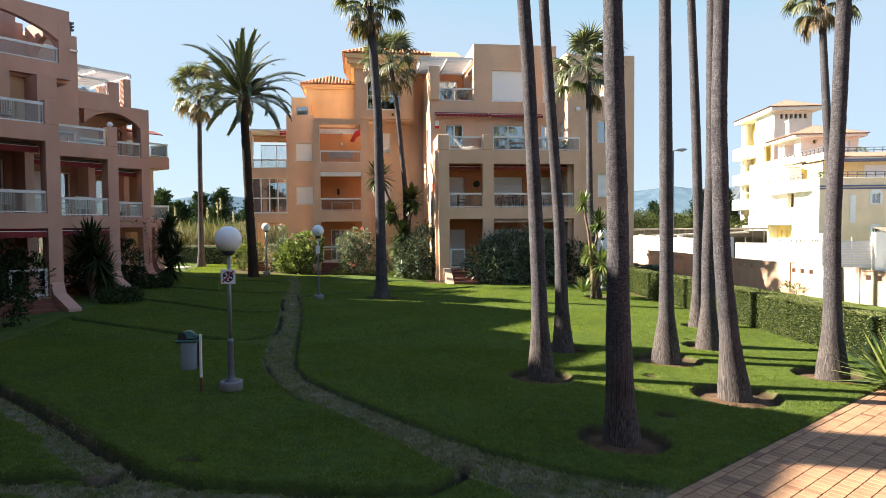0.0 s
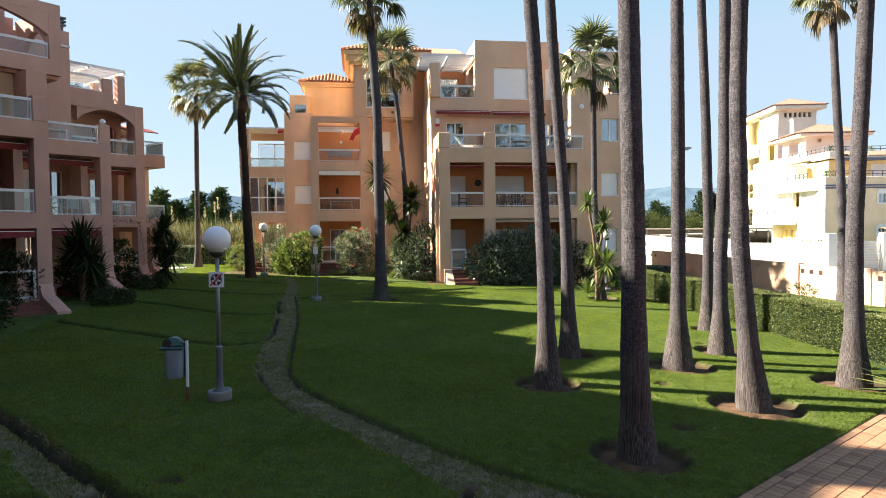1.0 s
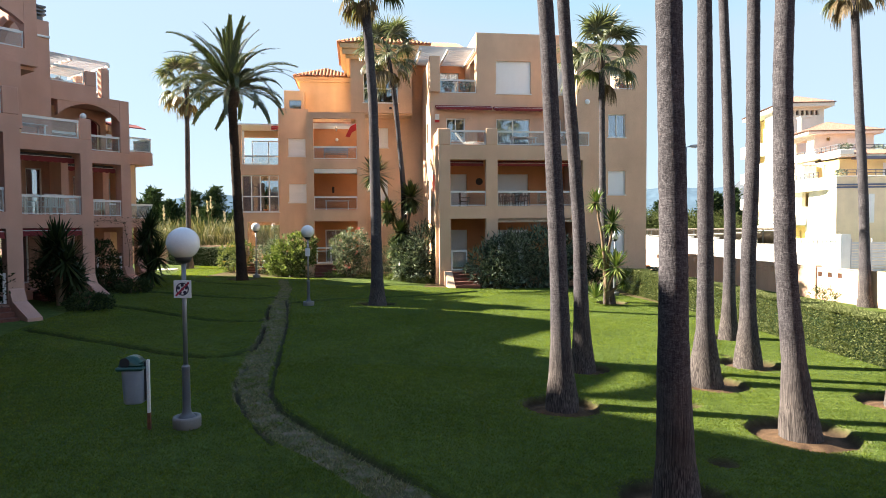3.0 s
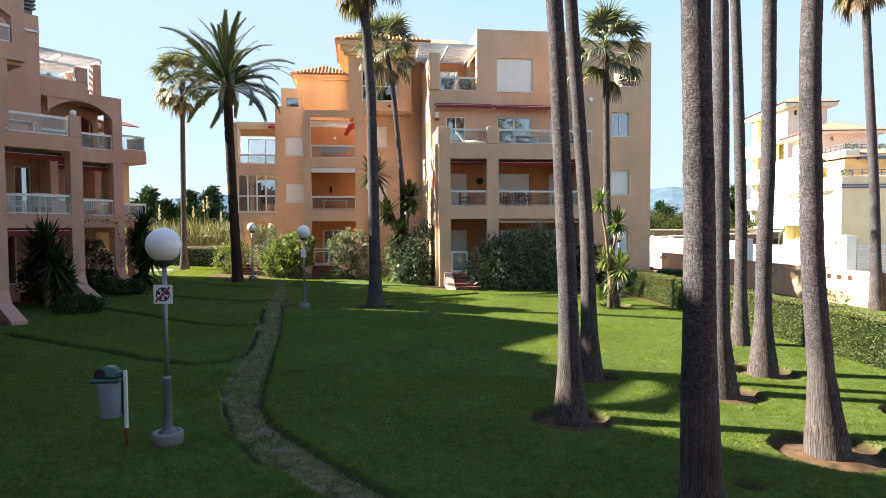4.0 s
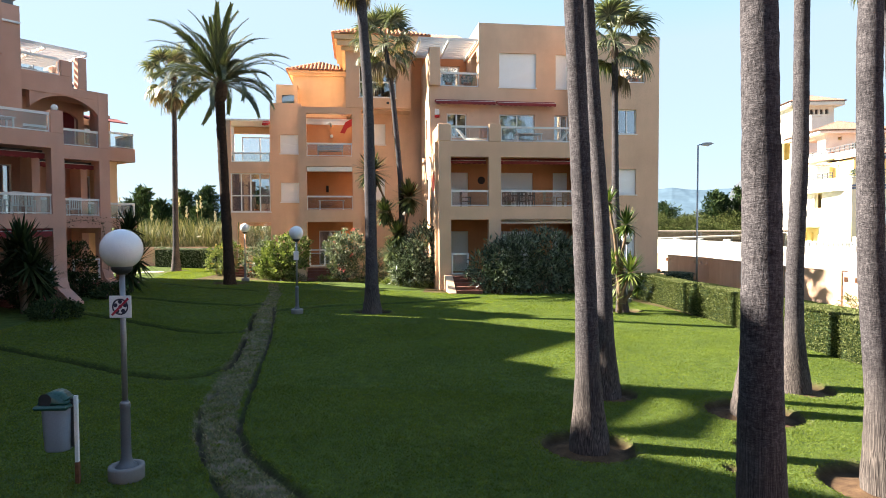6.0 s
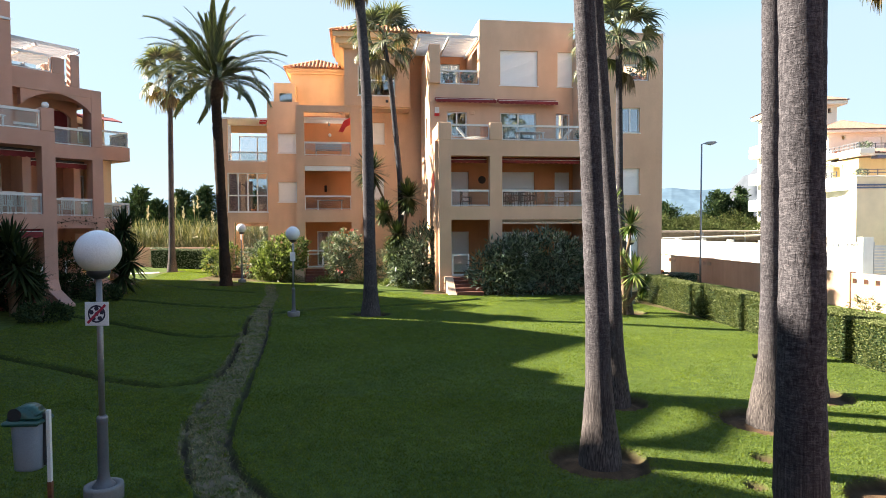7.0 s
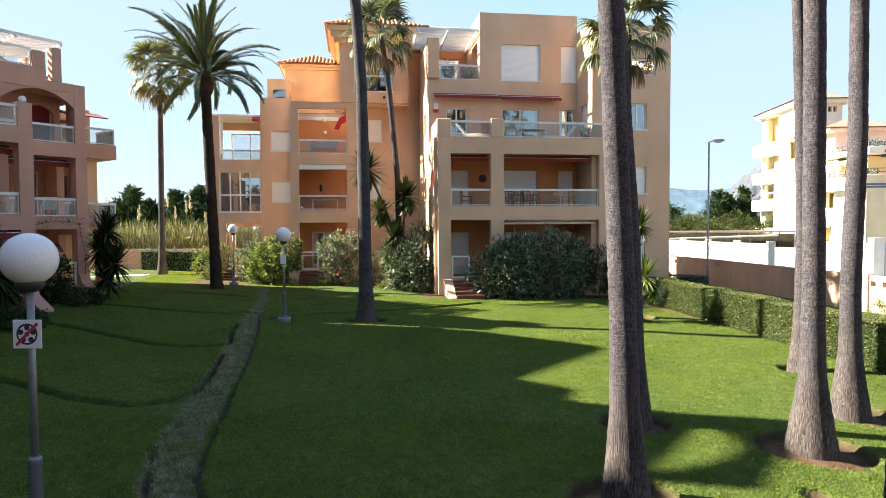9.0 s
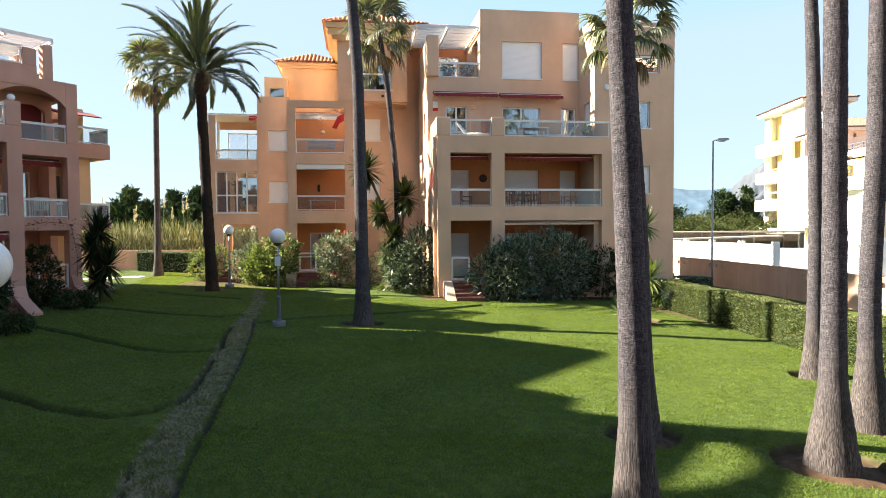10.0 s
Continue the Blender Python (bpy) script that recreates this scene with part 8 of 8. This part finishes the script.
def flower_pot(x, y, z, label, leaf_mat, size=1.0, seed=1):
    s = thing("flower_pot", label, "flower pot", Matrix.Translation((x, y, z)))
    bm = bmesh.new()
    lathe(bm, [(0.12 * size, 0), (0.17 * size, 0.30 * size), (0.19 * size, 0.31 * size), (0.19 * size, 0.35 * size), (0.16 * size, 0.35 * size), (0.15 * size, 0.30 * size)], 18)
    part("pot", bm, CLAY_POT, s, "", True)
    rng = np.random.default_rng(seed)
    p, d = blob_points(260, [(0, 0, 0.55 * size, 0.26 * size, 0.26 * size, 0.25 * size)], rng, 0.3)
    part_of("plant", leaf_mesh("plant", p, d + rng.normal(0, 0.5, d.shape), 0.14 * size, 0.05 * size, rng), leaf_mat, s)


flower_pot(*at_house(6.4, 0.7, 7.18), "clay pot with a small green plant on the terrace", OLEANDER, 1.0, 5)
flower_pot(*at_house(0.0, 3.1, 10.45), "clay pot with a leafy plant on the roof terrace", OLEANDER, 1.1, 6)
flower_pot(*at_house(1.0, 3.1, 10.45), "clay pot with a leafy plant on the roof terrace", OLEANDER, 1.1, 7)
flower_pot(*at_house(9.5, 1.0, 10.3), "clay pot with a leafy plant behind the block's rail", OLEANDER, 1.5, 8)
s_ = thing("bench", "light grey slatted bench on the balcony", "bench", pose(*at_house(-6.45, 6.9, 7.12), 0, 0, HR))
for k in range(3):
    part("seat_slat", boxes((-0.75, 0.75, -0.22 + k * 0.15, -0.10 + k * 0.15, 0.41, 0.44)), GREY_METAL, s_)
    part("back_slat", boxes((-0.75, 0.75, 0.24, 0.27, 0.52 + k * 0.13, 0.62 + k * 0.13)), GREY_METAL, s_)
for x in (-0.7, 0.7):
    part("side_frame", boxes((x - 0.02, x + 0.02, -0.22, 0.24, 0, 0.41), (x - 0.02, x + 0.02, 0.24, 0.28, 0, 0.9)), GREY_METAL, s_)
table(*at_house(-6.4, 6.95, 4.08), HR, "small balcony table with a pale cloth", LINEN, 1.5, 0.6, 0.62)

# ---- more on the stepped house: furniture and small fittings ----
LEFT = pose(-13.72, 21.93, 0, 0, 0, 54.5)


def at_left(x, y, z):
    p = LEFT @ Vector((x, y, z))
    return p.x, p.y, p.z


for x, y, z, rz in ((-1.5, 1.2, 3.58, 200), (-2.3, 1.5, 3.58, 160), (2.9, 5.4, 3.58, 190), (3.4, 5.7, 3.58, 150), (2.2, 5.6, 3.58, 20), (6.6, 9.1, 3.58, 170), (-1.3, 1.2, 6.66, 180)):
    chair(*at_left(x, y, z), 54.5 + rz, "pale garden chair on the balcony", LINEN, group="stepped house balcony chairs")
table(*at_left(-2.0, 1.9, 3.58), 54.5, "pale balcony table with a cloth", LINEN, 1.2, 0.8)
table(*at_left(2.6, 6.3, 6.66), 54.5, "white plastic balcony table", WHITE, 1.2, 0.8)
table(*at_left(4.5, 9.2, 9.27), 54.5, "blue-grey painted terrace table", BIN_GREY, 1.2, 0.8)
for dx in (-0.8, 0.8):
    chair(*at_left(4.5 + dx, 9.3, 9.27), 54.5 + (90 if dx > 0 else -90), "blue-grey painted terrace chair", BIN_GREY, group="terrace chairs")


def vine(points, seed, label):
    s = thing("climbing_vine", label, "vine", None)
    bm = bmesh.new()
    tube(bm, points, 0.012, 5)
    part("stem", bm, STEM, s)
    rng = np.random.default_rng(seed)
    p = []
    for a, b in zip(points, points[1:]):
        a, b = np.array(a), np.array(b)
        p.append(a + (b - a) * rng.random((30, 1)) + rng.normal(0, 0.12, (30, 3)))
    p = np.concatenate(p)
    part_of("leaves", leaf_mesh("leaves", p, rng.normal(size=p.shape), 0.09, 0.05, rng), DARK_SHRUB, s)


vine([at_left(7.5, 7.98, 0.3), at_left(7.55, 7.98, 2.0), at_left(7.3, 7.97, 3.4), at_left(6.4, 7.96, 3.5), at_left(5.4, 7.97, 3.3)], 21, "thin dark climbing vine on the pillar")
vine([at_left(7.4, 7.98, 3.4), at_left(8.3, 8.6, 3.75), at_left(9.2, 10.45, 3.4)], 22, "thin dark climbing vine along the balcony edge")

# paving slabs at the far corner of the lawn
for i, (x, y) in enumerate(((-20.4, 40.6), (-19.2, 41.2), (-18.2, 41.9))):
    ob = part("paving_slab", boxes((x - 0.55, x + 0.55, y - 0.45, y + 0.45, 0.3, 0.46), soft=0.02), CREAM_GREY, None)
    tagged(ob, "pale stone slab at the lawn's far corner", "stone slab", "far paving slabs")

# low terracotta garden wall behind the far hedge
ob = part("garden_wall", boxes((-40.0, -13.4, 47.6, 47.85, -0.2, 1.75)), PINK_WALL, None)
tagged(ob, "low pink rendered wall behind the far hedge", "wall", kind="structure")


# orange box and dark hedge by the street corner of the house
ob = part("meter_box", boxes((11.7, 12.1, 40.6, 40.9, -0.3, 0.6), soft=0.02), CLAY_POT, None)
tagged(ob, "small orange utility box beside the street wall", "utility box")
hedge("clipped_hedge", "short dark clipped hedge beside the house corner", [(10.9, 36.4), (12.4, 37.2)], 0.95, 0.8, 3000, 133, 0.09, OLEANDER)
shrub("grey_shrub", "low tufted olive-green shrub beside the street wall", 14.9, 27.4, [(0, 0, 0.4, 0.5, 0.4, 0.45)], 700, 0.16, 0.03, HEDGE_LEAF, 151, 0, 3)


def house_plant(x, y, z, seed):
    """A potted plant with long stalks and paddle leaves."""
    s = thing("house_plant", "tall potted house plant with paddle leaves behind the window", "house plant", Matrix.Translation((x, y, z)))
    bm = bmesh.new()
    lathe(bm, [(0.12, 0), (0.16, 0.3), (0.18, 0.32), (0.15, 0.32), (0.14, 0.28)], 16)
    part("pot", bm, CLAY_POT, s, "", True)
    rng = random.Random(seed)
    for k in range(8):
        a, hgt = k * 2.4, rng.uniform(0.8, 1.7)
        ex, ey = math.cos(a) * hgt * 0.32, math.sin(a) * hgt * 0.32
        bm = bmesh.new()
        tube(bm, [(0, 0, 0.25), (ex * 0.4, ey * 0.4, hgt * 0.6), (ex, ey, hgt)], [0.014, 0.011, 0.007], 5)
        part("stalk", bm, DARK_SHRUB, s)
        v, f = [], []
        d = np.array((math.cos(a) * 0.8, math.sin(a) * 0.8, 0.5))
        e = np.array((ex, ey, hgt))
        side = np.array((-math.sin(a), math.cos(a), 0.0))
        ribbon(v, f, [e, e + d * 0.15, e + d * 0.35, e + d * 0.5 - np.array((0, 0, 0.06)), e + d * 0.6 - np.array((0, 0, 0.14))], [0.01, 0.085, 0.1, 0.06, 0.005], side)
        part_of("leaf", mesh_from("leaf", np.array(v), np.array(f)), DARK_SHRUB, s)


house_plant(*at_house(-10.95, 8.75, 3.9), 3)
house_plant(*at_house(-10.4, 9.2, 3.9), 4)
